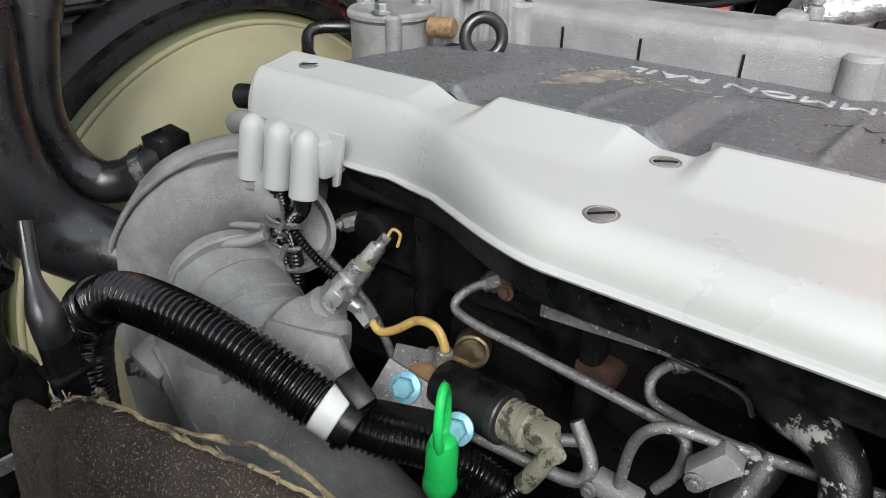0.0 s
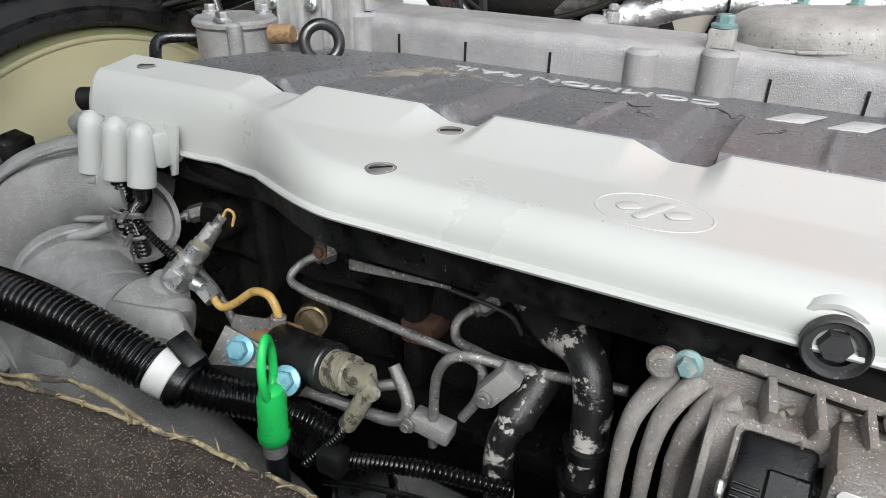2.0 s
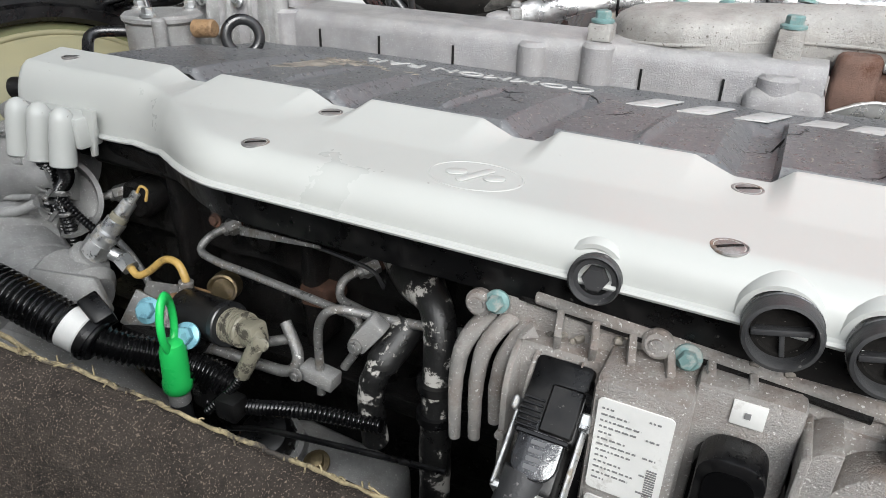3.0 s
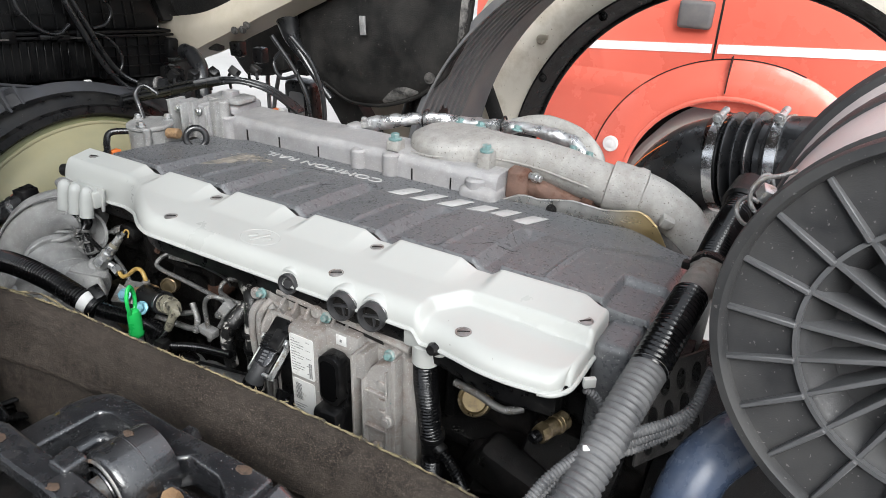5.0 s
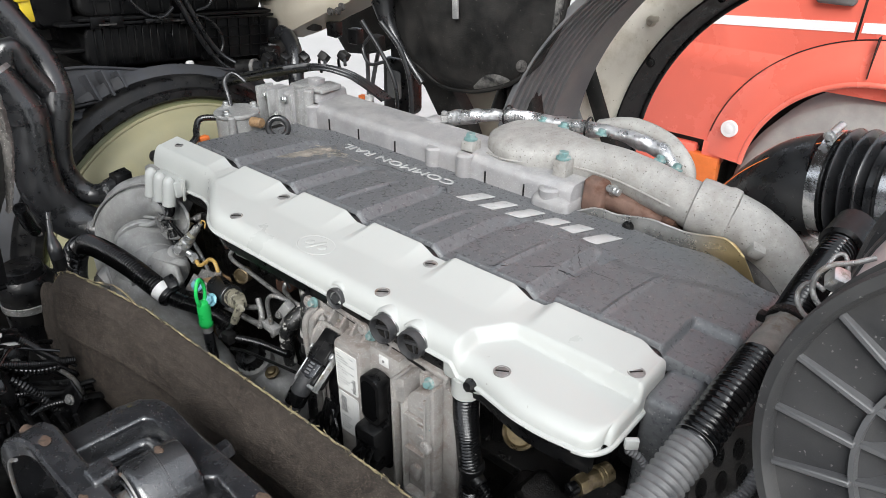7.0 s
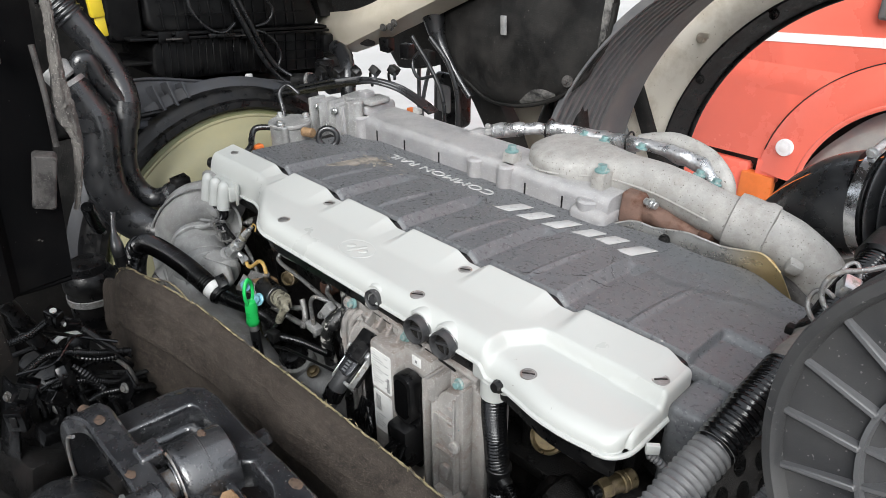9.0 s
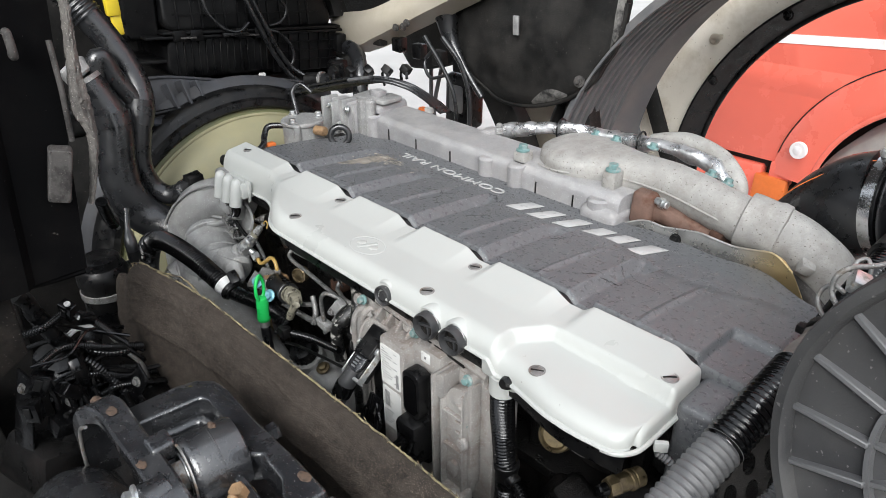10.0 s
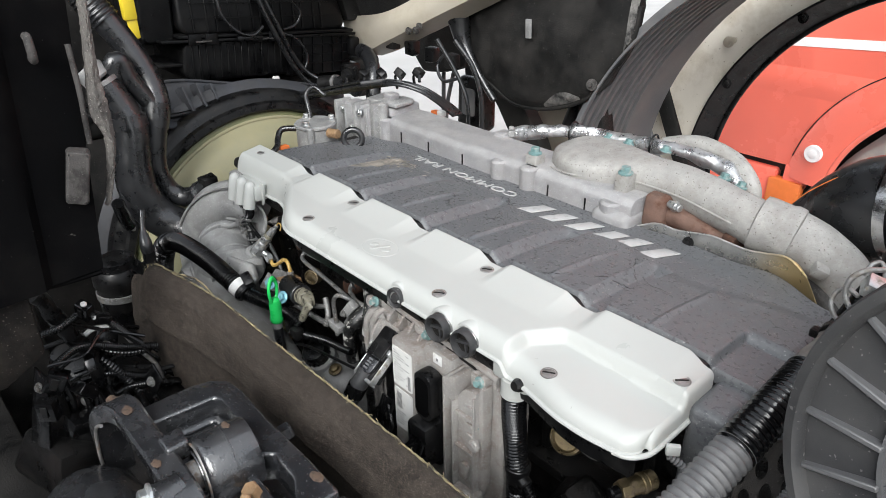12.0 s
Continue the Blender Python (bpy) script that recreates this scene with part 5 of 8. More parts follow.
part("rim", lumpy(prism(rounded(0.033, 0.074, 0.012), 0.022, pose(0.577, -0.124, 1.226, 90, 0, 0), 0.002), 0.02, 0.0005), M_BLACK, p2)
part("well", prism(rounded(0.024, 0.060, 0.009), 0.001, pose(0.577, -0.1462, 1.226, 90, 0, 0)), M_PANEL, p2, "dark hollow of the socket")
part("housing", lumpy(box((0.559, -0.160, 1.115), (0.595, -0.112, 1.186), 0.006), 0.02, 0.002), M_BLACK, p2)
for k in range(6):
    random.seed(80 + k)
    part("lead", tube([(0.570 + 0.005 * k, -0.155, 1.165), (0.565 + random.uniform(-0.01, 0.04), -0.168, 1.14), (0.57 + random.uniform(-0.01, 0.03), -0.16, 1.10), (0.58, -0.13, 1.04)], 0.0028, 8, 0.006), M_BLACK, p2)

# round caps in the cover's edge, each with a white hood
def hood(x, y0, y1, z, r):
    n = 18
    bm = bmesh.new()
    rows = []
    for i in range(n + 1):
        a = math.pi * (i / n * 1.16 - 0.08)
        c, s = math.cos(a), math.sin(a)
        rows.append([bm.verts.new((x - c * rr, yy, z + s * rr)) for rr, yy in ((r, y0), (r + 0.001, y1 + 0.003), (r - 0.001, y1), (r - 0.0035, y1), (r - 0.004, y0))])
    for a, b in zip(rows, rows[1:]):
        for j in range(4):
            bm.faces.new((a[j], a[j + 1], b[j + 1], b[j]))
    return bm


for x, y0, y1, r in ((0.488, -0.080, -0.1090, 0.0175), (0.579, -0.075, -0.113, 0.0202), (0.6245, -0.075, -0.112, 0.0202)):
    part("hood", hood(x, y0, y1, 1.327, r), M_WHITE, cover, "white half-round hood")
for i, (x, y) in enumerate(((0.4885, -0.118), (0.580, -0.127), (0.6255, -0.126))):
    c = thing("filter_cap", (x, y, 1.313), "dusty black ring cap with a bar under a white hood" if i else "black recessed bung with hexagon under a white hood", "cap", "caps in the cover's edge")
    m, _ = axis_pose((x, y + 0.045, 1.323), (x + 0.002, y, 1.3265))
    if i:
        part("ring", lathe([(0.0145, 0.0), (0.0172, 0.002), (0.0172, 0.030), (0.0180, 0.031), (0.0182, 0.042), (0.0174, 0.045), (0.0156, 0.0455), (0.0146, 0.043), (0.0142, 0.030)], m, 40), M_FILTER, c, "scuffed black ring")
        part("ring_band", lathe([(0.0175, 0.016), (0.0184, 0.017), (0.0184, 0.034), (0.0175, 0.035)], m, 40), M_BAND, c, "dull metallic band")
        part("disc", lathe([(0.0146, 0.036), (0.0125, 0.0365), (0.0118, 0.034), (0.006, 0.034), (0, 0.0345)], m, 30), M_SCUFFPANEL, c, "dusty recessed disc")
        part("bar", box((-0.0135, -0.0016, 0.033), (0.0135, 0.0016, 0.0395), 0.0006, m=m @ pose(0, 0, 0, 0, 0, 12)), M_FILTER, c)
        part("spoke", box((-0.0012, -0.0135, 0.033), (0.0012, 0.0, 0.0375), 0.0005, m=m @ pose(0, 0, 0, 0, 0, 12)), M_FILTER, c)
    else:
        part("ring", lathe([(0.009, 0.034), (0.0122, 0.034), (0.0142, 0.040), (0.0142, 0.045), (0.0132, 0.046), (0.0115, 0.043), (0.009, 0.043)], m, 36), M_FILTER, c)
        part("hexagon", lathe([(0, 0.0445), (0.0066, 0.0445), (0.0072, 0.043), (0.0072, 0.036), (0.0095, 0.036)], m, 6), M_FILTER, c)

vh = thing("breather_hose", (0.69, -0.095, 1.10), "black corrugated breather hose on a pale grey adapter", "hose")
part("adapter", join(rod((0.6885, -0.093, 1.268), (0.689, -0.093, 1.300), 0.0175, 28, 0.003), lumpy(box((0.664, -0.108, 1.293), (0.712, -0.075, 1.316), 0.004), 0.02, 0.0004)), M_WHITE, vh, "pale grey plastic adapter")
part("sleeve", corrugated([(0.6885, -0.093, 1.270), (0.690, -0.094, 1.240), (0.695, -0.095, 1.205), (0.700, -0.096, 1.172), (0.702, -0.096, 1.160)], 0.0160, 0.0048, 0.0026, 24), M_HOSE, vh)
part("tee", join(rod((0.702, -0.096, 1.164), (0.704, -0.096, 1.125), 0.0150, 22, 0.003), rod((0.702, -0.097, 1.150), (0.722, -0.100, 1.143), 0.0105, 18, 0.002), rod((0.7025, -0.096, 1.166), (0.7025, -0.096, 1.158), 0.0170, 22, 0.001)), M_BLACK, vh)
part("lower_sleeve", corrugated([(0.704, -0.096, 1.126), (0.704, -0.096, 1.08), (0.703, -0.09, 1.00)], 0.0150, 0.0048, 0.0024, 22), M_HOSE, vh)
part("branch", corrugated([(0.720, -0.100, 1.144), (0.736, -0.104, 1.135), (0.752, -0.108, 1.118), (0.763, -0.108, 1.09), (0.766, -0.10, 1.05)], 0.0085, 0.0040, 0.0018, 18), M_HOSE, vh)
kn = thing("drain_knob", (0.716, -0.11, 1.31), "black star knob in a white lug of the cover", "knob")
part("knob", lathe([(0, 0.018), (0.006, 0.018), (0.008, 0.014), (0.0088, 0.006), (0.0075, 0.0), (0, 0)], axis_pose((0.713, -0.104, 1.307), (0.711, -0.125, 1.311))[0], 8), M_BLACK, kn)
part("lug_ring", torus(axis_pose((0.713, -0.106, 1.308), (0.711, -0.125, 1.312))[0], 0.0105, 0.0035, 26, 8), M_WHITE, cover, "white lug ring")

# parts below the near end of the cover
lone("steel_pipe", tube([(0.70, -0.035, 1.205), (0.735, -0.040, 1.205), (0.775, -0.045, 1.200), (0.80, -0.035, 1.205)], 0.0052, 12, 0.005), M_STEEL, "short dull steel pipe below the cover", "pipe")
bf = thing("brass_sensor", (0.85, -0.06, 1.22), "brass hexagon sensor with black plug", "sensor")
a, b = Vector((0.842, -0.090, 1.224)), Vector((0.858, -0.045, 1.223))
dd = (b - a).normalized()
part("hexagon", lathe([(0, 0), (0.011, 0), (0.0125, 0.003), (0.0125, 0.012), (0, 0.012)], axis_pose(a, b)[0], 6), M_BRASS, bf)
part("body", join(rod(a + dd * 0.012, a + dd * 0.03, 0.0105, 22, 0.001), rod(a + dd * 0.028, a + dd * 0.034, 0.0125, 22, 0.001), rod(a + dd * 0.034, b, 0.0115, 22, 0.002)), M_BRASS, bf)
part("plug", rod(a - dd * 0.012, a + dd * 0.001, 0.0075, 16, 0.002), M_BLACK, bf)
lone("clip_cable", corrugated([(0.884, -0.078, 1.300), (0.897, -0.072, 1.290), (0.908, -0.066, 1.265), (0.914, -0.05, 1.22)], 0.0050, 0.0038, 0.0013, 14), M_GREYHOSE, "thin grey corrugated cable from the cover's clip", "cable")
for (x, y, z), s in (((0.80, -0.06, 1.12), 0.05), ((0.86, 0.0, 1.13), 0.06), ((0.77, -0.02, 1.08), 0.05), ((0.90, -0.08, 1.08), 0.05)):
    random.seed(int(x * 1000))
    lone("engine_bracket", lumpy(box((-s, -s * 0.5, -s * 0.6), (s, s * 0.5, s * 0.6), 0.012, 2, m=pose(x, y, z, random.uniform(-30, 30), random.uniform(-30, 30), random.uniform(0, 90))), 0.04, 0.008, x), M_BLOCK, "dark oily cast bracket", "bracket", "dark brackets")

# ---- crossover pipe, turbo side and air filter ----
cross = thing("crossover_pipe", (0.60, 0.38, 1.36), "rough sand-cast grey metal air pipe across the engine", "pipe")
def flat_casting():
    """One flattened casting: a broad rounded head that narrows into a round pipe."""
    path = ((0.360, 0.394, 1.374, 0.012, 0.006), (0.366, 0.394, 1.375, 0.034, 0.015), (0.380, 0.393, 1.376, 0.056, 0.021), (0.405, 0.391, 1.377, 0.074, 0.025), (0.440, 0.388, 1.378, 0.082, 0.027), (0.475, 0.386, 1.379, 0.076, 0.028),
            (0.510, 0.383, 1.381, 0.058, 0.030), (0.545, 0.379, 1.383, 0.044, 0.032), (0.585, 0.374, 1.385, 0.039, 0.034), (0.640, 0.367, 1.385, 0.037, 0.036), (0.690, 0.359, 1.382, 0.036, 0.036), (0.735, 0.352, 1.377, 0.036, 0.036), (0.776, 0.350, 1.372, 0.036, 0.036))
    centres = spline([Vector(p[:3]) for p in path], 0.006)
    bm = bmesh.new()
    rows, n = [], 40
    for c in centres:
        k = max(0, min(len(path) - 2, sum(1 for p in path if p[0] <= c.x) - 1))
        f = min(1.0, max(0.0, (c.x - path[k][0]) / (path[k + 1][0] - path[k][0])))
        w = path[k][3] + (path[k + 1][3] - path[k][3]) * f
        h = path[k][4] + (path[k + 1][4] - path[k][4]) * f
        e = 0.62 + 0.38 * smoothstep(0.47, 0.62, c.x)
        row = []
        for i in range(n):
            a = 2 * math.pi * i / n
            ca, sa = math.cos(a), math.sin(a)
            row.append(bm.verts.new((c.x - 0.12 * w * ca, c.y + w * math.copysign(abs(ca) ** e, ca), c.z + h * math.copysign(abs(sa) ** e, sa))))
        rows.append(row)
    for r0, r1 in zip(rows, rows[1:]):
        for i in range(n):
            bm.faces.new((r0[i], r0[(i + 1) % n], r1[(i + 1) % n], r1[i]))
    bm.faces.new(rows[0][::-1])
    bm.faces.new(rows[-1])
    return bm
part("pipe", lumpy(flat_casting(), 0.05, 0.0012), M_PIPE, cross, smooth=60)
part("ridge", tube([(0.40, 0.3165, 1.372), (0.44, 0.3055, 1.375), (0.475, 0.3095, 1.378), (0.51, 0.324, 1.381), (0.545, 0.3345, 1.384), (0.585, 0.3345, 1.386), (0.64, 0.330, 1.386), (0.69, 0.323, 1.382), (0.735, 0.3165, 1.377)], 0.0018, 8, 0.008), M_PIPE, cross)
part("joint_sleeve", lathe([(0.036, 0), (0.0415, 0.002), (0.0425, 0.012), (0.0415, 0.038), (0.0435, 0.044), (0.042, 0.056), (0.036, 0.058)], axis_pose((0.757, 0.350, 1.376), (0.806, 0.358, 1.368))[0], 40), M_PIPE, cross)
part("elbow", lumpy(tube([(0.806, 0.358, 1.368), (0.845, 0.368, 1.352), (0.880, 0.378, 1.322), (0.900, 0.384, 1.28), (0.908, 0.386, 1.21), (0.908, 0.386, 1.10)], 0.039, 34, 0.008), 0.06, 0.0015), M_PIPE, cross)
part("elbow_boss", lumpy(box((-0.010, -0.009, -0.009), (0.010, 0.009, 0.009), 0.003, m=pose(0.862, 0.330, 1.345, 20, 20, 30)), 0.01, 0.0005), M_PIPE, cross)
for at, h in (((0.368, 0.311, 1.384), 0.018), ((0.549, 0.322, 1.394), 0.026)):
    part("stud_block", lumpy(box((at[0] - 0.012, at[1] - 0.012, at[2] - 0.026), (at[0] + 0.012, at[1] + 0.016, at[2] + 0.006), 0.003), 0.02, 0.001), M_PIPE, cross, "machined clamping block")
    part("stud_bolt", hexbolt((at[0], at[1], at[2] + 0.006), (0, 0, 1), 0.0085, 0.012), M_TEAL, cross, "teal flanged bolt")
part("post", rod((0.549, 0.322, 1.33), (0.549, 0.322, 1.374), 0.0105, 20, 0.002), M_PIPE, cross)
for at in ((0.425, 0.452, 1.398), (0.475, 0.44, 1.402), (0.555, 0.428, 1.412), (0.665, 0.425, 1.395), (0.70, 0.41, 1.395)):
    part("lid_bolt", hexbolt(at, (0.1, 0.2, 1), 0.007, 0.010), M_TEAL, cross, "teal flanged bolt")

foil = lone("insulated_pipe", lumpy(tube([(0.225, 0.405, 1.372), (0.30, 0.425, 1.388), (0.36, 0.445, 1.397), (0.42, 0.462, 1.398), (0.50, 0.463, 1.402), (0.56, 0.455, 1.410), (0.64, 0.455, 1.405), (0.69, 0.44, 1.385)], 0.0125, 26, 0.004), 0.026, 0.0048), M_FOIL, "pipe wrapped in crumpled silver foil", "pipe", smooth=25)
for t0 in ((0.352, 0.442, 1.396), (0.512, 0.463, 1.404)):
    lone("cable_tie", moved(torus(Matrix.Identity(4), 0.019, 0.0018, 26, 6), pose(*t0, 0, 90, 8)), M_BLACK, "black cable tie round the foil", "cable tie", "foil ties")
lone("grey_pipe", lumpy(tube([(0.52, 0.49, 1.400), (0.58, 0.487, 1.418), (0.65, 0.475, 1.412), (0.70, 0.45, 1.385), (0.71, 0.44, 1.34)], 0.0145, 20, 0.006), 0.03, 0.001), M_PIPE, "curved grey metal pipe behind the foil", "pipe")

turbo = thing("turbocharger", (0.68, 0.36, 1.25), "scorched rust-brown turbocharger casting", "turbocharger")
part("housing", lumpy(lathe([(0, 0.05), (0.04, 0.045), (0.065, 0.02), (0.07, -0.01), (0.06, -0.05), (0, -0.06)], pose(0.70, 0.42, 1.275, 80, 0, 20), 30), 0.04, 0.01), M_TURBO, turbo)
part("flange", lumpy(box((0.592, 0.312, 1.325), (0.632, 0.36, 1.382), 0.008, 3), 0.03, 0.003), M_TURBO, turbo)
part("pipe_stub", lumpy(tube([(0.60, 0.335, 1.358), (0.64, 0.335, 1.352), (0.68, 0.338, 1.343), (0.73, 0.345, 1.335)], 0.017, 18, 0.006), 0.02, 0.004), M_TURBO, turbo)
part("stud", join(rod((0.632, 0.322, 1.374), (0.655, 0.316, 1.374), 0.006, 14, 0.001), lathe([(0, 0), (0.0085, 0), (0.0085, 0.008), (0, 0.008)], axis_pose((0.640, 0.320, 1.374), (0.66, 0.314, 1.374))[0], 6)), M_ZINC, turbo)
part("stud_low", join(rod((0.725, 0.330, 1.348), (0.745, 0.326, 1.346), 0.0085, 14, 0.001)), M_RUST, turbo)
part("scroll", lumpy(tube([(0.74, 0.40, 1.30), (0.80, 0.395, 1.292), (0.86, 0.38, 1.265), (0.89, 0.37, 1.21)], 0.034, 22, 0.008), 0.03, 0.005), M_TURBO, turbo)

hs = thing("heat_shield", (0.72, 0.31, 1.27), "silver heat shield with golden heat tint", "heat shield")
def shield_pt(u, v):
    x = 0.575 + 0.335 * u
    y = 0.306 + 0.006 * math.sin(u * 3.0) - 0.004 * v
    top = 1.314 + 0.026 * smoothstep(0.0, 0.16, u) + 0.022 * u + 0.003 * math.sin(u * 19) - 0.085 * smoothstep(0.74, 1.0, u) ** 1.4
    low = 1.275 - 0.05 * u
    return Vector((x, y + 0.012 * (1 - v), low + (top - low) * v))
part("sheet", sheet(50, 10, shield_pt, (0, 0.0015, 0)), M_GOLD, hs)
part("rolled_edge", tube([shield_pt(u / 12, 1.0) for u in range(11)], 0.0018, 8, 0.006), M_GOLD, hs)
part("bolt", hexbolt((0.684, 0.300, 1.332), (0, -1, 0.3), 0.0065, 0.003), M_BLOCK, hs, "dark bolt")
part("ring", tube([(0.76, 0.352, 1.335), (0.82, 0.346, 1.325), (0.87, 0.340, 1.30), (0.91, 0.336, 1.26), (0.925, 0.334, 1.20)], 0.011, 14, 0.006), M_TRIM, hs, "dark steel clamp ring")

# black intake elbow, bellows and clamp
ie = thing("intake_elbow", (0.85, 0.48, 1.40), "smooth black rubber intake elbow with bellows", "air intake hose")
part("elbow", tube([(0.76, 0.515, 1.10), (0.765, 0.512, 1.20), (0.785, 0.505, 1.285), (0.83, 0.495, 1.350), (0.87, 0.487, 1.388), (0.905, 0.4815, 1.4055)], lambda s, t: 0.064 + 0.014 * smoothstep(0.18, 0.34, s), 36, 0.008), M_RUBBER, ie)
part("red_seam", tube([(0.745, 0.46, 1.345), (0.78, 0.455, 1.397), (0.82, 0.455, 1.436), (0.86, 0.458, 1.462), (0.900, 0.462, 1.480)], 0.0008, 6, 0.008), M_ORANGE, ie, "thin red moulding line")
def bellows_radius(s, t):
    if 0.020 < s < 0.078:
        return 0.0745 + 0.0095 * math.sin(2 * math.pi * (s - 0.020) / 0.0193 - math.pi / 2)
    return 0.074 + 0.004 * smoothstep(0.088, 0.094, s)
part("bellows", tube([(0.900, 0.482, 1.405), (0.96, 0.470, 1.418), (1.02, 0.455, 1.430), (1.10, 0.43, 1.44)], bellows_radius, 40, 0.0015), M_RUBBER, ie)
for q, nm in (((0.902, 0.4815, 1.4055), 0), ((0.990, 0.4615, 1.4245), 1)):
    mm, _ = axis_pose(q, Vector(q) + Vector((0.06, -0.012, 0.013)))
    part("hose_clamp", lathe([(0.0775, 0.0), (0.0800, 0.0), (0.0800, 0.016), (0.0775, 0.016)], mm, 44), M_CHROME, ie, "shiny steel hose clamp")
    part("clamp_screw", join(rod(mm @ Vector((-0.03, 0.080, 0.008)), mm @ Vector((0.005, 0.088, 0.008)), 0.006, 14, 0.001), hexbolt(mm @ Vector((-0.03, 0.080, 0.008)), mm.to_3x3() @ Vector((-1, -0.2, 0)), 0.006, 0.006)), M_ZINC, ie)

# air filter canister: a ribbed lid on a body that widens behind it
FC, FN = Vector((1.1558, -0.1935, 1.5021)), Vector((-0.22895, -0.9705, 0.07553)).normalized()
af = thing("air_filter", (1.20, -0.05, 1.31), "large round dusty air filter canister with black ribbed lid", "air filter")
fm, _ = axis_pose(FC, FC + FN)
R = 0.164
part("rim", lathe([(R - 0.012, -0.040), (R - 0.002, -0.040), (R + 0.003, -0.034), (R + 0.003, -0.024), (R - 0.003, -0.020), (R - 0.003, -0.012), (R, -0.009), (R, 0.000), (R - 0.002, 0.004), (R - 0.009, 0.005), (R - 0.012, 0.001), (R - 0.0125, -0.006)], fm, 96), M_FILTER, af, "rounded lid rim")
part("lid", lathe([(R - 0.012, -0.006), (0.110, -0.010), (0.100, -0.010), (0.094, -0.014), (0.082, -0.034), (0.030, -0.050), (0.018, -0.050), (0.016, -0.042), (0, -0.042)], fm, 96), M_FILTER, af, "dark ribbed lid")
rib_at = fm.inverted() @ Vector((1.009, -0.160, 1.489))
RIB_TURN = math.degrees(math.atan2(rib_at.y, rib_at.x))
RIB_IN = [(0.016, -0.014), (0.050, -0.012), (0.099, -0.007), (0.099, -0.018), (0.082, -0.038), (0.016, -0.052)]
for k in range(22):
    mm = fm @ pose(0, 0, 0, 0, 0, RIB_TURN + 360 / 22 * k)
    part("rib", box((0.100, -0.0022, -0.014), (R - 0.0115, 0.0022, -0.0015), 0.0009, 1, m=mm), M_FILTERRIB, af)
    part("inner_rib", prism(RIB_IN, 0.0042, mm @ Matrix(((1, 0, 0, 0), (0, 0, -1, 0.0021), (0, 1, 0, 0), (0, 0, 0, 1))), 0.0006, 1), M_FILTERRIB, af)
part("ring_rib", lathe([(0.0985, -0.016), (0.0985, -0.005), (0.102, -0.005), (0.102, -0.014)], fm, 72), M_FILTERRIB, af)
part("hub", lathe([(0, -0.010), (0.010, -0.010), (0.013, -0.012), (0.014, -0.044), (0, -0.044)], fm, 24), M_FILTERRIB, af)
part("body", lathe([(R - 0.013, -0.030), (R - 0.009, -0.042), (0.166, -0.060), (0.182, -0.145), (0.188, -0.163), (0.190, -0.200), (0.200, -0.235), (0.212, -0.250), (0.216, -0.275), (0.216, -0.40), (0.200, -0.43), (0, -0.44)], fm, 80), M_FILTERBODY, af, "dusty pinkish grey canister")
part("band", lathe([(0.184, -0.158), (0.189, -0.160), (0.192, -0.166), (0.196, -0.200), (0.194, -0.206), (0.188, -0.204)], fm, 80), M_FILTER, af, "black band")
part("band", lathe([(0.205, -0.242), (0.213, -0.243), (0.219, -0.250), (0.221, -0.272), (0.217, -0.278), (0.212, -0.276)], fm, 80), M_FILTER, af, "black band")
# wire clip that hangs on the rim
part("wire_clip", tube([(1.018, -0.137, 1.566), (1.011, -0.133, 1.562), (1.004, -0.129, 1.569), (1.004, -0.127, 1.580), (1.010, -0.122, 1.587), (1.020, -0.112, 1.588), (1.030, -0.104, 1.592)], 0.0019, 10, 0.003), M_STEEL, af, "bent steel wire clip")
part("wire_loop", tube([(1.010, -0.120, 1.566), (1.002, -0.118, 1.568), (0.996, -0.119, 1.563), (0.996, -0.123, 1.555), (1.003, -0.130, 1.550), (1.010, -0.135, 1.552), (1.016, -0.136, 1.560)], 0.0017, 10, 0.003), M_STEEL, af, "bent steel wire loop")
part("wire_arc", tube([(1.004, -0.098, 1.572), (1.006, -0.090, 1.578), (1.011, -0.088, 1.580), (1.016, -0.094, 1.574), (1.016, -0.104, 1.568)], 0.0015, 10, 0.002), M_STEEL, af, "bent steel wire end")
part("clip_lug", lumpy(box((-0.006, -0.008, -0.007), (0.006, 0.008, 0.005), 0.002, m=pose(1.014, -0.106, 1.570, 10, 20, 20)), 0.01, 0.001), M_ZINC, af, "small bright clip lug")

# ribbed hose beside the filter
bh = thing("intake_conduit", (0.93, -0.1, 1.25), "thick grey and black corrugated hose", "hose")
part("lower_sleeve", corrugated([(0.918, -0.275, 1.272), (0.929, -0.225, 1.298), (0.937, -0.165, 1.326), (0.943, -0.120, 1.346), (0.948, -0.085, 1.360)], 0.0205, 0.0072, 0.0022, 30), M_GREYHOSE, bh, "grey dusty corrugated sleeve")
part("upper_sleeve", corrugated([(0.947, -0.090, 1.358), (0.950, -0.060, 1.368), (0.953, -0.030, 1.378), (0.957, 0.030, 1.390)], 0.0205, 0.0066, 0.0022, 30), M_HOSE, bh, "glossy black corrugated sleeve")
part("end_pipe", lumpy(tube([(0.957, 0.026, 1.390), (0.961, 0.085, 1.392), (0.961, 0.100, 1.395)], 0.019, 20, 0.005), 0.01, 0.003), M_CRUST, bh, "crusted metal pipe end")
part("far_sleeve", corrugated([(0.961, 0.098, 1.394), (0.961, 0.120, 1.399), (0.962, 0.165, 1.410), (0.965, 0.215, 1.421), (0.968, 0.250, 1.429)], 0.0200, 0.0058, 0.0022, 28), M_HOSE, bh, "glossy black corrugated sleeve")
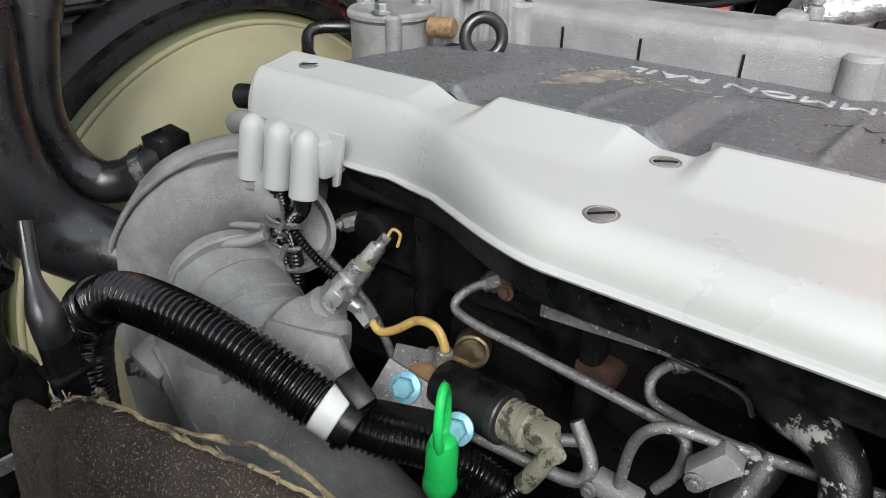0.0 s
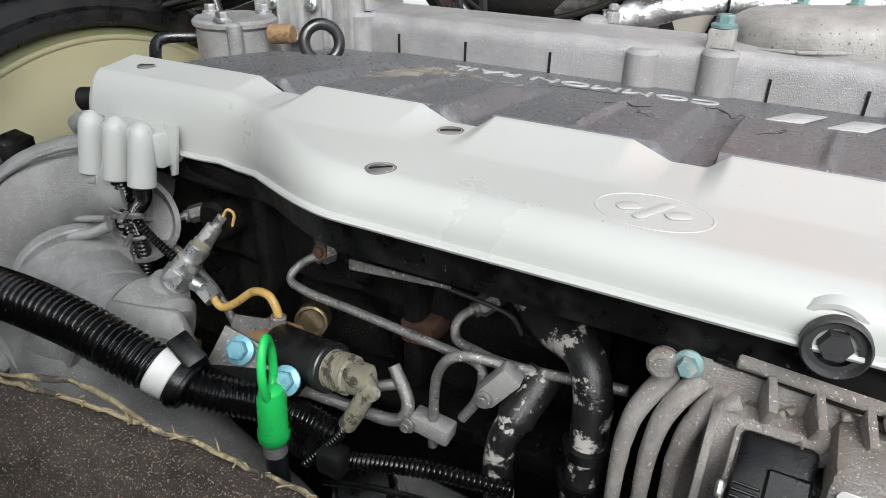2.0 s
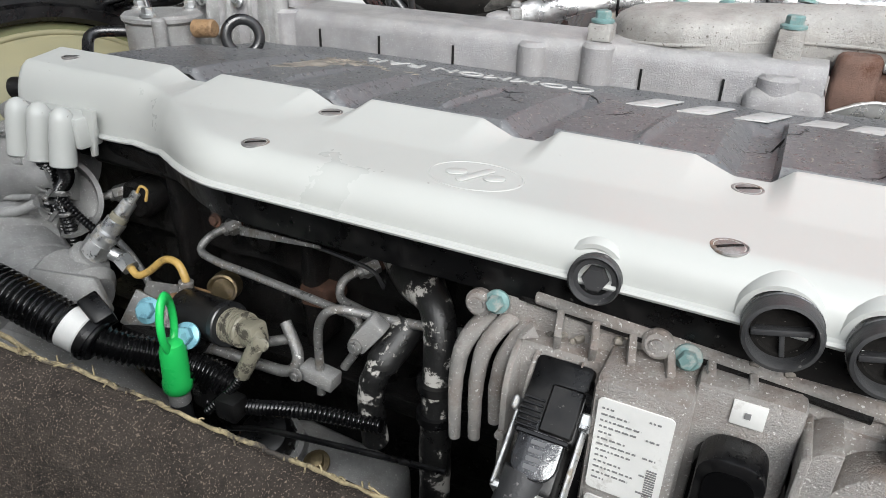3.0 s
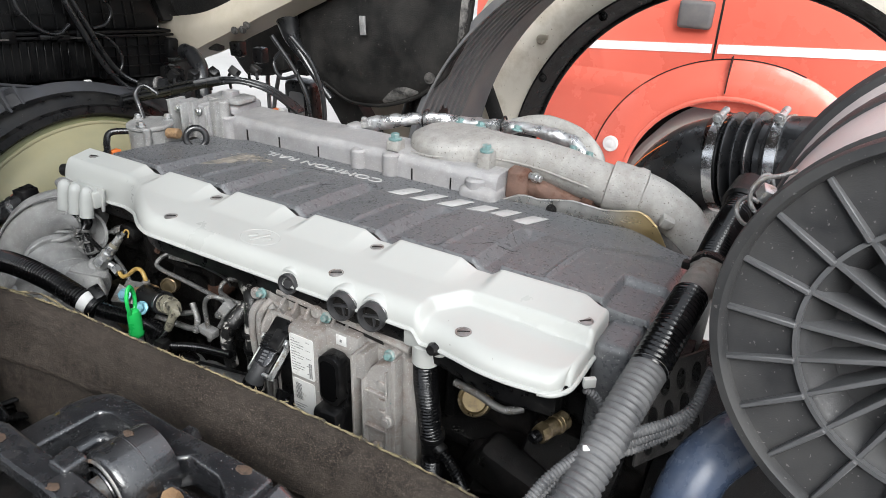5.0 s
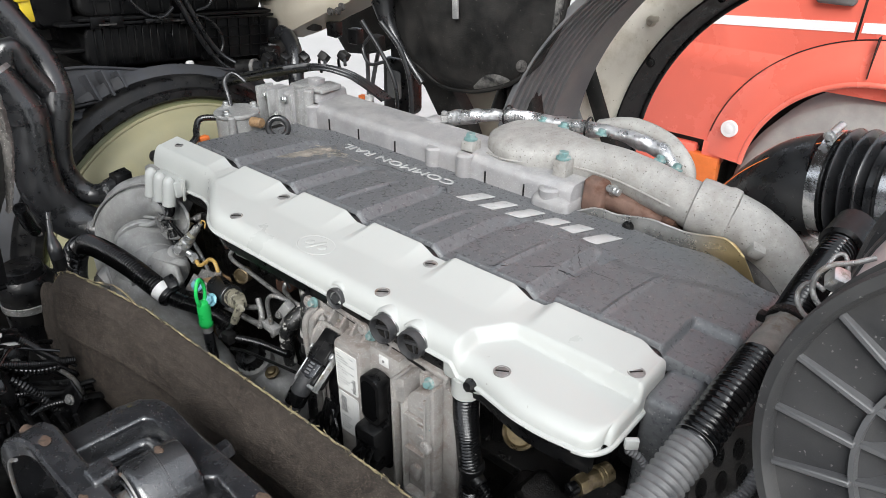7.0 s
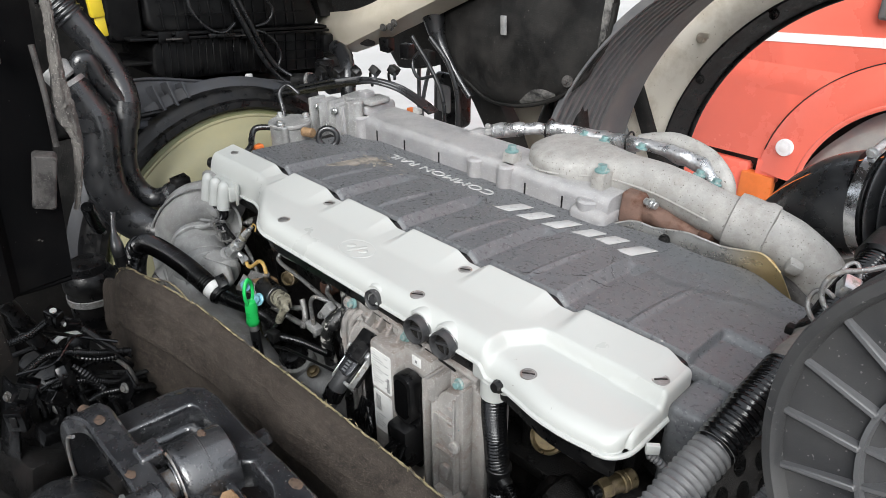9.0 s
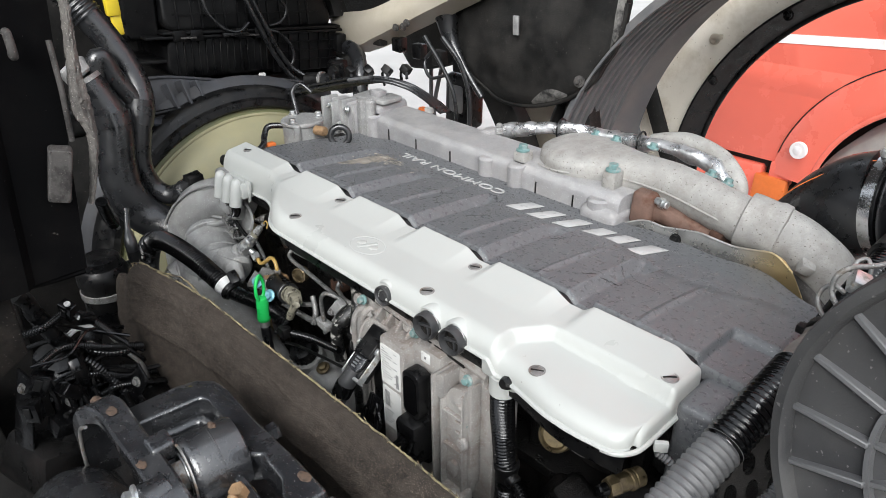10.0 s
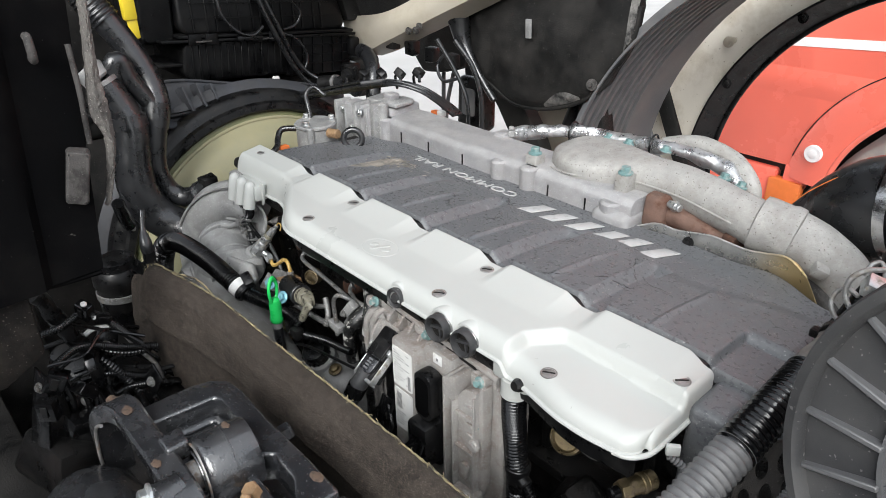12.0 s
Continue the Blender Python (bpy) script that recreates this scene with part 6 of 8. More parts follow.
part("sleeve_clamp", join(rod((0.961, 0.096, 1.394), (0.961, 0.106, 1.396), 0.0222, 28, 0.001), box((0.931, 0.094, 1.388), (0.944, 0.106, 1.398), 0.002)), M_BLOCK, bh, "black clamp")
part("sleeve_end", lumpy(rod((0.967, 0.245, 1.427), (0.974, 0.290, 1.440), 0.0255, 28, 0.004), 0.02, 0.0015), M_BLACK, bh, "black end cuff")

# small lines under the ribbed hose
gl = thing("cable_bundle", (0.96, -0.15, 1.31), "thin grey corrugated cables tied together", "cable bundle")
for k, dz in enumerate((0.0, 0.010, -0.009)):
    part("cable", corrugated([(0.895, -0.262 + 0.006 * k, 1.285 + dz), (0.906, -0.232, 1.302 + dz), (0.930, -0.178, 1.312 + dz), (0.960, -0.148, 1.318 + dz), (0.995, -0.110, 1.335 + dz * 0.5), (1.005, -0.07, 1.37)], 0.0062, 0.0036, 0.0013, 14), M_GREYHOSE, gl)
part("tie", box((-0.005, -0.003, -0.02), (0.005, 0.003, 0.02), 0.001, m=pose(0.924, -0.192, 1.312, 20, 0, 30)), M_TAPE, gl, "pale cable tie")
lone("hose_end", tube([(1.00, -0.20, 1.20), (1.010, -0.165, 1.255), (1.020, -0.13, 1.300), (1.05, -0.08, 1.32)], 0.028, 24, 0.006), M_BLUEHOSE, "smooth blue-black rubber hose", "hose")
pb = thing("perforated_bracket", (0.965, -0.02, 1.27), "dirty perforated steel bracket", "bracket")
pm = pose(0.968, -0.030, 1.285, 78, 0, 62)
part("plate", prism([(-0.06, -0.055), (0.05, -0.06), (0.055, 0.05), (-0.03, 0.055)], 0.004, pm, 0.001), M_TRIM, pb)
for i in range(4):
    for j in range(3):
        part("hole", lathe([(0, 0.0045), (0.0095, 0.0045), (0.0095, 0.003)], pm @ pose(-0.038 + 0.025 * i + 0.006 * (j % 2), -0.036 + 0.032 * j, 0) @ Matrix.Diagonal((0.75, 1.35, 1, 1)), 16), M_BLOCK, pb, "dark oblong hole")

# ---- fan side ----
fan = thing("fan_shroud", (-0.36, 0.13, 0.65), "yellowed plastic fan ring with black outer rim", "fan shroud")
FM = Matrix.Translation((-0.36, 0.150, 0.988)) @ pose(0, 0, 0, 0, -90, 0)
part("ring", lathe([(0.337, -0.002), (0.334, -0.004), (0.331, -0.010), (0.322, -0.030), (0.300, -0.055), (0.24, -0.072), (0.15, -0.080), (0.10, -0.080)], FM, 140), M_CREAM, fan, "yellowed cream plastic ring")
part("rim_bead", torus(FM, 0.337, 0.0045, 140, 10), M_CREAM, fan)
part("flange", lathe([(0.337, 0.004), (0.350, 0.010), (0.352, 0.03)], FM, 140), M_OLIVE, fan, "olive green flange")
part("outer_rim", lathe([(0.350, 0.018), (0.352, 0.002), (0.358, -0.003), (0.372, 0.0), (0.376, 0.010), (0.384, 0.014), (0.394, 0.020), (0.398, 0.030), (0.400, 0.08)], FM, 140), M_BLACK, fan, "dusty black outer rim")
part("back_plate", lathe([(0.398, 0.05), (0.408, 0.055), (0.418, 0.07)], FM, 96), M_DUCT, fan, "dusty grey plastic shroud")
duct = thing("radiator_shroud", (-0.34, 0.15, 1.30), "grey plastic shroud above the fan with gussets", "shroud")
def shroud_low(y):
    return 1.362 - 0.03 * smoothstep(0.02, 0.28, y) - 0.055 * smoothstep(0.22, 0.50, y)
def shroud_top(y):
    return 1.425 - 0.045 * smoothstep(-0.02, 0.24, y) - 0.055 * smoothstep(0.22, 0.50, y)
def shroud(u, v):
    y = -0.13 + 0.60 * u
    z = shroud_low(y) + (shroud_top(y) - shroud_low(y)) * v
    return Vector((-0.415 - 0.060 * v - 0.012 * math.sin(math.pi * v), y, z))
part("panel", lumpy(sheet(50, 12, shroud, (-0.006, 0, -0.004)), 0.08, 0.0025), M_DUCT, duct, "dusty grey plastic panel")
part("lower_bead", tube([shroud(k / 30, 0.0) + Vector((0.006, 0, 0)) for k in range(31)], 0.006, 10, 0.01), M_BLACK, duct)
part("upper_bead", tube([shroud(k / 30, 1.0) for k in range(31)], 0.004, 10, 0.01), M_DUCT, duct)
for y, h in ((-0.045, 0.030), (0.018, 0.040), (0.052, 0.044), (0.086, 0.040), (0.148, 0.030), (0.205, 0.036), (0.30, 0.026)):
    part("gusset", prism([(-0.04, 0.0), (0.040, 0.004), (0.026, 0.014), (-0.004, h + 0.012), (-0.04, h)], 0.006, pose(-0.425, y, shroud_low(y) + 0.004, 90, 0, 0), 0.0006), M_DUCT, duct)
part("side_blade", lumpy(prism([(-0.13, -0.03), (0.03, -0.008), (0.04, 0.004), (-0.12, 0.004)], 0.006, pose(-0.40, 0.02, 1.335, 18, 10, 78), 0.001), 0.03, 0.001), M_DUCT, duct)

HB = pose(-0.52, 0.0, 1.504, -5.4, 0, 0)
def local(name, bm, mt, parent, label=""):
    return part(name, moved(bm, HB), mt, parent, label)
def tub(y0, y1, z0, z1, r, x0, x1, bevel, slant=0.0):
    """A moulded half shell: rounded in front view, its end leaning by slant."""
    bm = moved(prism(rounded(y1 - y0, z1 - z0, r, 6), x1 - x0, pose(0, 0, 0, 90, 0, 90), bevel, 3), Matrix.Translation((x0, (y0 + y1) / 2, (z0 + z1) / 2)))
    for v in bm.verts:
        if v.co.y > (y0 + y1) / 2 + 0.1:
            v.co.y -= slant * max(0.0, v.co.z - z0)
        v.co.x -= 0.25 * max(0.0, v.co.z - z0 - 0.06) if slant else 0.0
    return bm
hb2 = thing("heater_box", (-0.56, 0.25, 1.40), "black ribbed plastic heater box with flange", "heater box")
local("lower_shell", tub(0.075, 0.400, -0.100, -0.002, 0.030, -0.20, -0.012, 0.008), M_HEATER, hb2)
local("lower_grid_shell", tub(0.355, 0.560, -0.105, -0.002, 0.008, -0.20, -0.010, 0.004), M_HEATER, hb2)
local("flange", box((-0.20, 0.020, -0.004), (0.004, 0.570, 0.003), 0.0015), M_HEATER, hb2)
local("flange_upper", box((-0.20, 0.060, 0.006), (0.006, 0.560, 0.013), 0.0015), M_HEATER, hb2)
local("upper_shell", tub(0.070, 0.550, 0.010, 0.150, 0.030, -0.22, -0.010, 0.010, 0.35), M_HEATER, hb2)
local("side_pod", tub(-0.012, 0.068, -0.010, 0.150, 0.014, -0.20, -0.030, 0.008), M_HEATER, hb2)
local("side_ledge", box((-0.16, -0.03, -0.062), (-0.02, 0.10, -0.054), 0.002), M_HEATER, hb2)
for k in range(15):
    y = 0.098 + 0.0185 * k
    local("rib", box((-0.016, y - 0.0022, -0.092), (-0.0085, y + 0.0022, -0.010), 0.0008, 1), M_HEATER, hb2)
for k in range(13):
    y = 0.105 + 0.0300 * k + (0.006 if k % 2 else 0.0)
    local("rib", box((-0.0024, -0.0025, 0.0), (0.0052, 0.0025, 0.128), 0.0012, 1, m=pose(-0.010, y, 0.016, 0, -9, 0)), M_HEATER, hb2)
for z, y1 in ((0.048, 0.50), (0.082, 0.49), (0.112, 0.48)):
    local("cross_rib", box((-0.016 - 0.12 * z, 0.095, z - 0.0018), (-0.004 - 0.12 * z, y1, z + 0.0018)), M_HEATER, hb2)
for y in (0.372, 0.404, 0.436, 0.468, 0.500, 0.532):
    local("grid_rib", box((-0.012, y - 0.0018, -0.100), (-0.005, y + 0.0018, -0.006)), M_HEATER, hb2)
for z in (-0.028, -0.052, -0.076):
    local("grid_rib", box((-0.0115, 0.360, z - 0.0018), (-0.0052, 0.556, z + 0.0018)), M_HEATER, hb2)
for y in (0.10, 0.142, 0.262, 0.312):
    local("clip", box((0.000, y - 0.016, -0.010), (0.0085, y + 0.016, 0.016), 0.002), M_HEATER, hb2)
for y in (0.121, 0.287):
    local("clip_spring", box((0.004, y - 0.020, -0.0035), (0.0100, y + 0.020, 0.0005), 0.001), M_TRIM, hb2, "dull grey spring clip")
local("end_block", lumpy(box((-0.06, 0.548, -0.060), (0.010, 0.580, -0.010), 0.006), 0.03, 0.002), M_HEATER, hb2)
local("end_socket", join(box((-0.05, 0.530, -0.115), (0.015, 0.580, -0.080), 0.005), rod((0.006, 0.560, -0.098), (0.020, 0.560, -0.098), 0.010, 16, 0.002)), M_BLACK, hb2)

wires = thing("heater_wiring", (-0.50, 0.25, 1.45), "loose black cables hanging over the heater box", "cables")
for pts, r in (([(0.000, 0.165, 0.150), (0.008, 0.160, 0.110), (0.012, 0.168, 0.060), (0.016, 0.205, 0.020), (0.018, 0.245, 0.010), (0.016, 0.275, 0.030)], 0.0042),
               ([(0.000, 0.255, 0.150), (0.010, 0.275, 0.080), (0.014, 0.310, 0.010), (0.012, 0.345, -0.050), (0.020, 0.385, -0.105), (0.05, 0.430, -0.140), (0.12, 0.445, -0.130), (0.20, 0.42, -0.110)], 0.0066),
               ([(0.000, 0.262, 0.150), (0.010, 0.290, 0.085), (0.016, 0.325, 0.015), (0.014, 0.356, -0.040), (0.022, 0.395, -0.090), (0.06, 0.440, -0.120)], 0.0058),
               ([(0.010, 0.320, 0.012), (0.014, 0.360, 0.002), (0.014, 0.395, -0.030), (0.012, 0.405, -0.065), (0.012, 0.385, -0.092), (0.014, 0.360, -0.075)], 0.0038),
               ([(0.010, 0.325, 0.140), (0.014, 0.360, 0.090), (0.014, 0.385, 0.060), (0.012, 0.370, 0.030), (0.012, 0.335, 0.020)], 0.0034)):
    part("cable", moved(tube(pts, r, 10, 0.008), HB), M_RUBBER, wires)
local("connector", box((0.006, 0.205, -0.004), (0.016, 0.275, 0.008), 0.003), M_BLACK, wires)
local("foil_tag", lumpy(box((-0.004, 0.304, -0.135), (0.006, 0.324, -0.100), 0.003), 0.012, 0.005), M_TAPE, wires, "pale torn tag")
# radiator hoses
rh = thing("radiator_hose", (-0.26, -0.17, 1.18), "thick black rubber radiator hose with bend", "hose", "radiator hoses")
part("hose", tube([(-0.305, -0.190, 1.490), (-0.295, -0.174, 1.450), (-0.282, -0.162, 1.405), (-0.280, -0.167, 1.365), (-0.280, -0.175, 1.320), (-0.275, -0.177, 1.266), (-0.263, -0.158, 1.212), (-0.240, -0.130, 1.183), (-0.205, -0.100, 1.168), (-0.165, -0.085, 1.172)], lambda s, t: 0.031 + 0.008 * smoothstep(0.06, 0.24, s), 36, 0.005), M_RUBBER, rh)
part("cuff", tube([(-0.286, -0.164, 1.420), (-0.281, -0.163, 1.395)], 0.0362, 36, 0.004), M_RUBBER, rh)
part("steel_neck", rod((-0.318, -0.206, 1.515), (-0.306, -0.192, 1.490), 0.0285, 30, 0.004), M_ALU, rh, "pale metal pipe neck")
part("neck_clamp", lathe([(0.0305, 0), (0.0328, 0), (0.0328, 0.009), (0.0305, 0.009)], axis_pose((-0.305, -0.190, 1.490), (-0.301, -0.184, 1.475))[0], 36), M_STEEL, rh, "dull steel hose clamp")
rh2 = thing("radiator_hose", (-0.27, -0.1, 1.2), "black rubber coolant hose with silver clamp", "hose", "radiator hoses")
part("hose", tube([(-0.295, -0.098, 1.432), (-0.291, -0.108, 1.400), (-0.288, -0.121, 1.355), (-0.284, -0.129, 1.305), (-0.279, -0.119, 1.258), (-0.264, -0.101, 1.234), (-0.246, -0.084, 1.234), (-0.226, -0.070, 1.246), (-0.205, -0.056, 1.259)], lambda s, t: 0.0262 - 0.0055 * smoothstep(0.03, 0.17, s), 30, 0.004), M_RUBBER, rh2)
part("cuff", tube([(-0.2935, -0.101, 1.420), (-0.291, -0.108, 1.400)], 0.0285, 30, 0.004), M_RUBBER, rh2)
part("clamp", lathe([(0.0212, 0), (0.0228, 0), (0.0228, 0.012), (0.0212, 0.012)], axis_pose((-0.229, -0.072, 1.2445), (-0.205, -0.056, 1.259))[0], 30), M_CHROME, rh2, "silver hose clamp")
part("clamp_cap", lumpy(box((-0.222, -0.074, 1.262), (-0.190, -0.040, 1.284), 0.004), 0.01, 0.004), M_BLACK, rh2)
part("print_mark", box((-0.004, -0.0006, -0.007), (0.004, 0.0006, 0.007), 0, m=pose(-0.272, -0.133, 1.230, 0, 30, -20)), M_GREYHOSE, rh2, "pale grey printed mark")
part("branch", tube([(-0.305, -0.168, 1.470), (-0.302, -0.166, 1.505), (-0.300, -0.157, 1.524), (-0.300, -0.146, 1.515), (-0.300, -0.138, 1.488), (-0.298, -0.122, 1.455), (-0.294, -0.103, 1.420)], 0.0185, 26, 0.005), M_RUBBER, rh2, "looped black rubber branch")
rh3 = thing("radiator_hose", (-0.31, -0.09, 1.4), "thick black rubber hose with ribbed cuff", "hose", "radiator hoses")
part("hose", tube([(-0.39, -0.165, 1.640), (-0.372, -0.140, 1.595), (-0.350, -0.112, 1.535), (-0.325, -0.094, 1.475), (-0.303, -0.094, 1.432), (-0.2925, -0.104, 1.405), (-0.290, -0.112, 1.385)], 0.0265, 30, 0.005), M_RUBBER, rh3)
part("cuff", corrugated([(-0.388, -0.163, 1.637), (-0.368, -0.136, 1.588)], 0.0310, 0.009, 0.003, 28), M_RUBBER, rh3)
lone("water_pipe", lumpy(tube([(-0.225, -0.05, 1.232), (-0.19, -0.045, 1.235), (-0.15, -0.05, 1.235)], 0.021, 20, 0.006), 0.02, 0.001), M_ALU, "short aluminium water pipe neck", "pipe")

# water separator can, brackets and wiring at the front of the rocker cover
sc = thing("separator_can", (-0.11, 0.155, 1.30), "aluminium separator can with bolted lid", "canister")
part("can", join(rod((-0.11, 0.158, 1.30), (-0.11, 0.158, 1.368), 0.042, 40, 0.003), rod((-0.11, 0.158, 1.366), (-0.11, 0.158, 1.376), 0.045, 40, 0.003)), M_ALU, sc)
for dx, dy in ((-0.035, 0.0), (0.015, -0.033), (0.01, 0.034)):
    part("lid_bolt", hexbolt((-0.11 + dx, 0.158 + dy, 1.376), (0, 0, 1), 0.0065, 0.010), M_ZINC, sc)
part("post", rod((-0.080, 0.125, 1.31), (-0.080, 0.125, 1.376), 0.008, 16, 0.003), M_ALU, sc)
part("fitting", rod((-0.062, 0.158, 1.362), (-0.035, 0.163, 1.364), 0.010, 18, 0.002), M_TAN, sc, "tan plastic fitting")
lone("hose_ring", torus(pose(-0.015, 0.185, 1.354, 80, 0, 50), 0.019, 0.0062, 36, 10), M_RUBBER, "black looped rubber hose", "hose")
fb = thing("front_casting", (-0.10, 0.30, 1.30), "grey cast bracket with upright ribs and bolts", "bracket")
part("plate", lumpy(box((-0.150, 0.262, 1.27), (-0.060, 0.300, 1.392), 0.004), 0.03, 0.001), M_VALVE, fb)
for k, (x, y, w, top) in enumerate(((-0.152, 0.250, 0.010, 1.398), (-0.126, 0.256, 0.006, 1.392), (-0.098, 0.262, 0.012, 1.400), (-0.070, 0.270, 0.007, 1.394), (-0.052, 0.276, 0.016, 1.404))):
    part("rib", lumpy(box((x - w / 2, y - 0.012, 1.28), (x + w / 2, y + 0.03, top), 0.003), 0.02, 0.0008, k), M_ALU, fb, "bright cast rib")
for at in ((-0.139, 0.252, 1.378), (-0.083, 0.256, 1.380), (-0.112, 0.254, 1.340)):
    part("bolt", hexbolt(at, (0, -1, 0.3), 0.0055, 0.008), M_ZINC, fb)
part("column", lumpy(rod((-0.045, 0.288, 1.28), (-0.045, 0.288, 1.402), 0.012, 20, 0.003), 0.03, 0.001), M_ALU, fb)
part("shoulder", lumpy(box((-0.105, 0.30, 1.30), (-0.035, 0.392, 1.388), 0.010, 3), 0.03, 0.002), M_VALVE, fb)
part("top_plate", lumpy(prism([(-0.05, -0.03), (0.04, -0.035), (0.05, 0.02), (0.012, 0.03), (0.0, 0.016), (-0.045, 0.03)], 0.010, pose(-0.070, 0.335, 1.390, 0, 0, 12), 0.003), 0.03, 0.001), M_ALU, fb, "bright cast top plate")
part("lug", lumpy(box((-0.080, 0.318, 1.396), (-0.052, 0.345, 1.412), 0.004), 0.02, 0.002), M_VALVE, fb)
hv = thing("hose_coupling", (-0.16, 0.27, 1.42), "black hose coupling with metal band and bracket", "coupling")
part("coupling", rod((-0.420, 0.375, 1.362), (-0.372, 0.395, 1.368), 0.019, 22, 0.003), M_BLACK, hv)
part("band", rod((-0.380, 0.392, 1.367), (-0.372, 0.395, 1.368), 0.0202, 22), M_STEEL, hv, "dull metal band")
part("hose", tube([(-0.372, 0.395, 1.368), (-0.33, 0.40, 1.372), (-0.28, 0.39, 1.365)], 0.016, 18, 0.006), M_RUBBER, hv)
part("bracket", join(box((-0.365, 0.405, 1.385), (-0.300, 0.410, 1.412), 0.001), rod((-0.340, 0.402, 1.398), (-0.340, 0.412, 1.398), 0.008, 16)), M_BLACK, hv)
part("elbow", tube([(-0.40, 0.50, 1.430), (-0.36, 0.49, 1.425), (-0.315, 0.47, 1.405), (-0.29, 0.45, 1.365), (-0.28, 0.44, 1.32)], 0.019, 20, 0.006), M_RUBBER, hv)
lone("brake_line_set", join(tube([(-0.10, 0.50, 1.50), (-0.06, 0.52, 1.43), (-0.03, 0.53, 1.36), (-0.02, 0.53, 1.25)], 0.005, 10, 0.01), tube([(-0.06, 0.52, 1.50), (-0.02, 0.54, 1.44), (0.0, 0.55, 1.36), (0.0, 0.55, 1.24)], 0.006, 10, 0.01), tube([(-0.08, 0.51, 1.47), (-0.10, 0.50, 1.44), (-0.07, 0.49, 1.41), (-0.03, 0.50, 1.42)], 0.004, 10, 0.01)), M_RUBBER, "black hanging rubber lines", "cables")
fw = thing("engine_wiring", (-0.05, 0.35, 1.42), "bundle of black cables over the front casting", "cables")
random.seed(11)
for k in range(7):
    o = 0.004 * k - 0.012
    w = random.uniform(-0.010, 0.010)
    part("cable", tube([(-0.40, 0.30 + o, 1.345 + w), (-0.29, 0.325 + o, 1.376 + w), (-0.19, 0.345 + o, 1.404 + w), (-0.09, 0.365 + o, 1.424 + w * 0.6), (-0.035, 0.395 + o, 1.414 + w * 0.5), (-0.015, 0.425 + o, 1.390 + w * 0.4), (-0.010, 0.452 + o, 1.366), (-0.006, 0.475 + o, 1.345)], random.uniform(0.0026, 0.0050), 9, 0.008), M_RUBBER, fw)
for k in range(5):
    a = Vector((-0.34 + 0.045 * k, 0.40 + 0.02 * k, 1.355 + 0.006 * k))
    part("branch", tube([a, a + Vector((0.02, -0.02, 0.035)), a + Vector((0.05, -0.03, 0.050)), a + Vector((0.07, -0.045, 0.035))], 0.0036, 9, 0.006), M_RUBBER, fw)
    part("fitting", lumpy(box((-0.011, -0.009, -0.012), (0.011, 0.009, 0.012), 0.003, m=Matrix.Translation(a + Vector((0.05, -0.03, 0.050))) @ pose(0, 0, 0, 20 * k, 30, 10)), 0.01, 0.001), M_BLACK, fw)
part("pale_sleeve", tube([(-0.18, 0.335, 1.412), (-0.12, 0.35, 1.426), (-0.07, 0.365, 1.430)], 0.0042, 10, 0.01), M_GREYHOSE, fw, "pale grey sleeve")
part("connector", lumpy(box((-0.052, 0.452, 1.336), (-0.034, 0.468, 1.350), 0.003), 0.01, 0.001), M_TAPE, fw, "pale connector")
part("red_seal", box((-0.068, 0.448, 1.336), (-0.054, 0.464, 1.348), 0.002), M_ORANGE, fw, "orange seal")
part("bent_lead", tube([(-0.14, 0.165, 1.376), (-0.15, 0.168, 1.40), (-0.165, 0.175, 1.42), (-0.155, 0.19, 1.435), (-0.13, 0.20, 1.42)], 0.005, 10, 0.005), M_RUBBER, fw)
lone("fan_cable", tube([(-0.155, 0.155, 1.350), (-0.185, 0.12, 1.35), (-0.175, 0.10, 1.335), (-0.15, 0.08, 1.325), (-0.13, 0.03, 1.31), (-0.115, 0.0, 1.30)], 0.0065, 12, 0.006), M_RUBBER, "black cable running beside the fan ring", "cable")
lone("orange_tag", lumpy(box((-0.165, 0.09, 1.312), (-0.150, 0.112, 1.324), 0.002), 0.01, 0.002), M_ORANGE, "small orange plastic clip", "clip")
lone("black_connector", lumpy(rod((-0.150, -0.012, 1.318), (-0.105, -0.002, 1.322), 0.011, 18, 0.003), 0.01, 0.001), M_BLACK, "black round connector at the cover's corner", "connector")
lone("yellow_pull_tab", join(box((-0.52, -0.055, 1.56), (-0.50, -0.025, 1.70), 0.006), box((-0.515, -0.048, 1.52), (-0.505, -0.026, 1.565), 0.003)), M_YELLOW, "yellow plastic pull tab", "tab")

# ---- felt shield along the side ----
fs = thing("side_shield", (0.45, -0.25, 0.95), "dirty brown felt noise shield with frayed yellow edge", "noise shield")
FELT_TOP = spline([Vector(q) for q in ((-0.075, -0.283, 1.150), (-0.068, -0.284, 1.190), (-0.045, -0.285, 1.206), (-0.020, -0.285, 1.212), (0.010, -0.286, 1.232), (0.045, -0.287, 1.258), (0.085, -0.287, 1.277), (0.130, -0.279, 1.276), (0.190, -0.262, 1.267), (0.260, -0.251, 1.261), (0.360, -0.249, 1.260), (0.480, -0.249, 1.265), (0.620, -0.249, 1.268), (0.750, -0.249, 1.267), (0.900, -0.250, 1.258), (1.13, -0.250, 1.235))], 0.006)
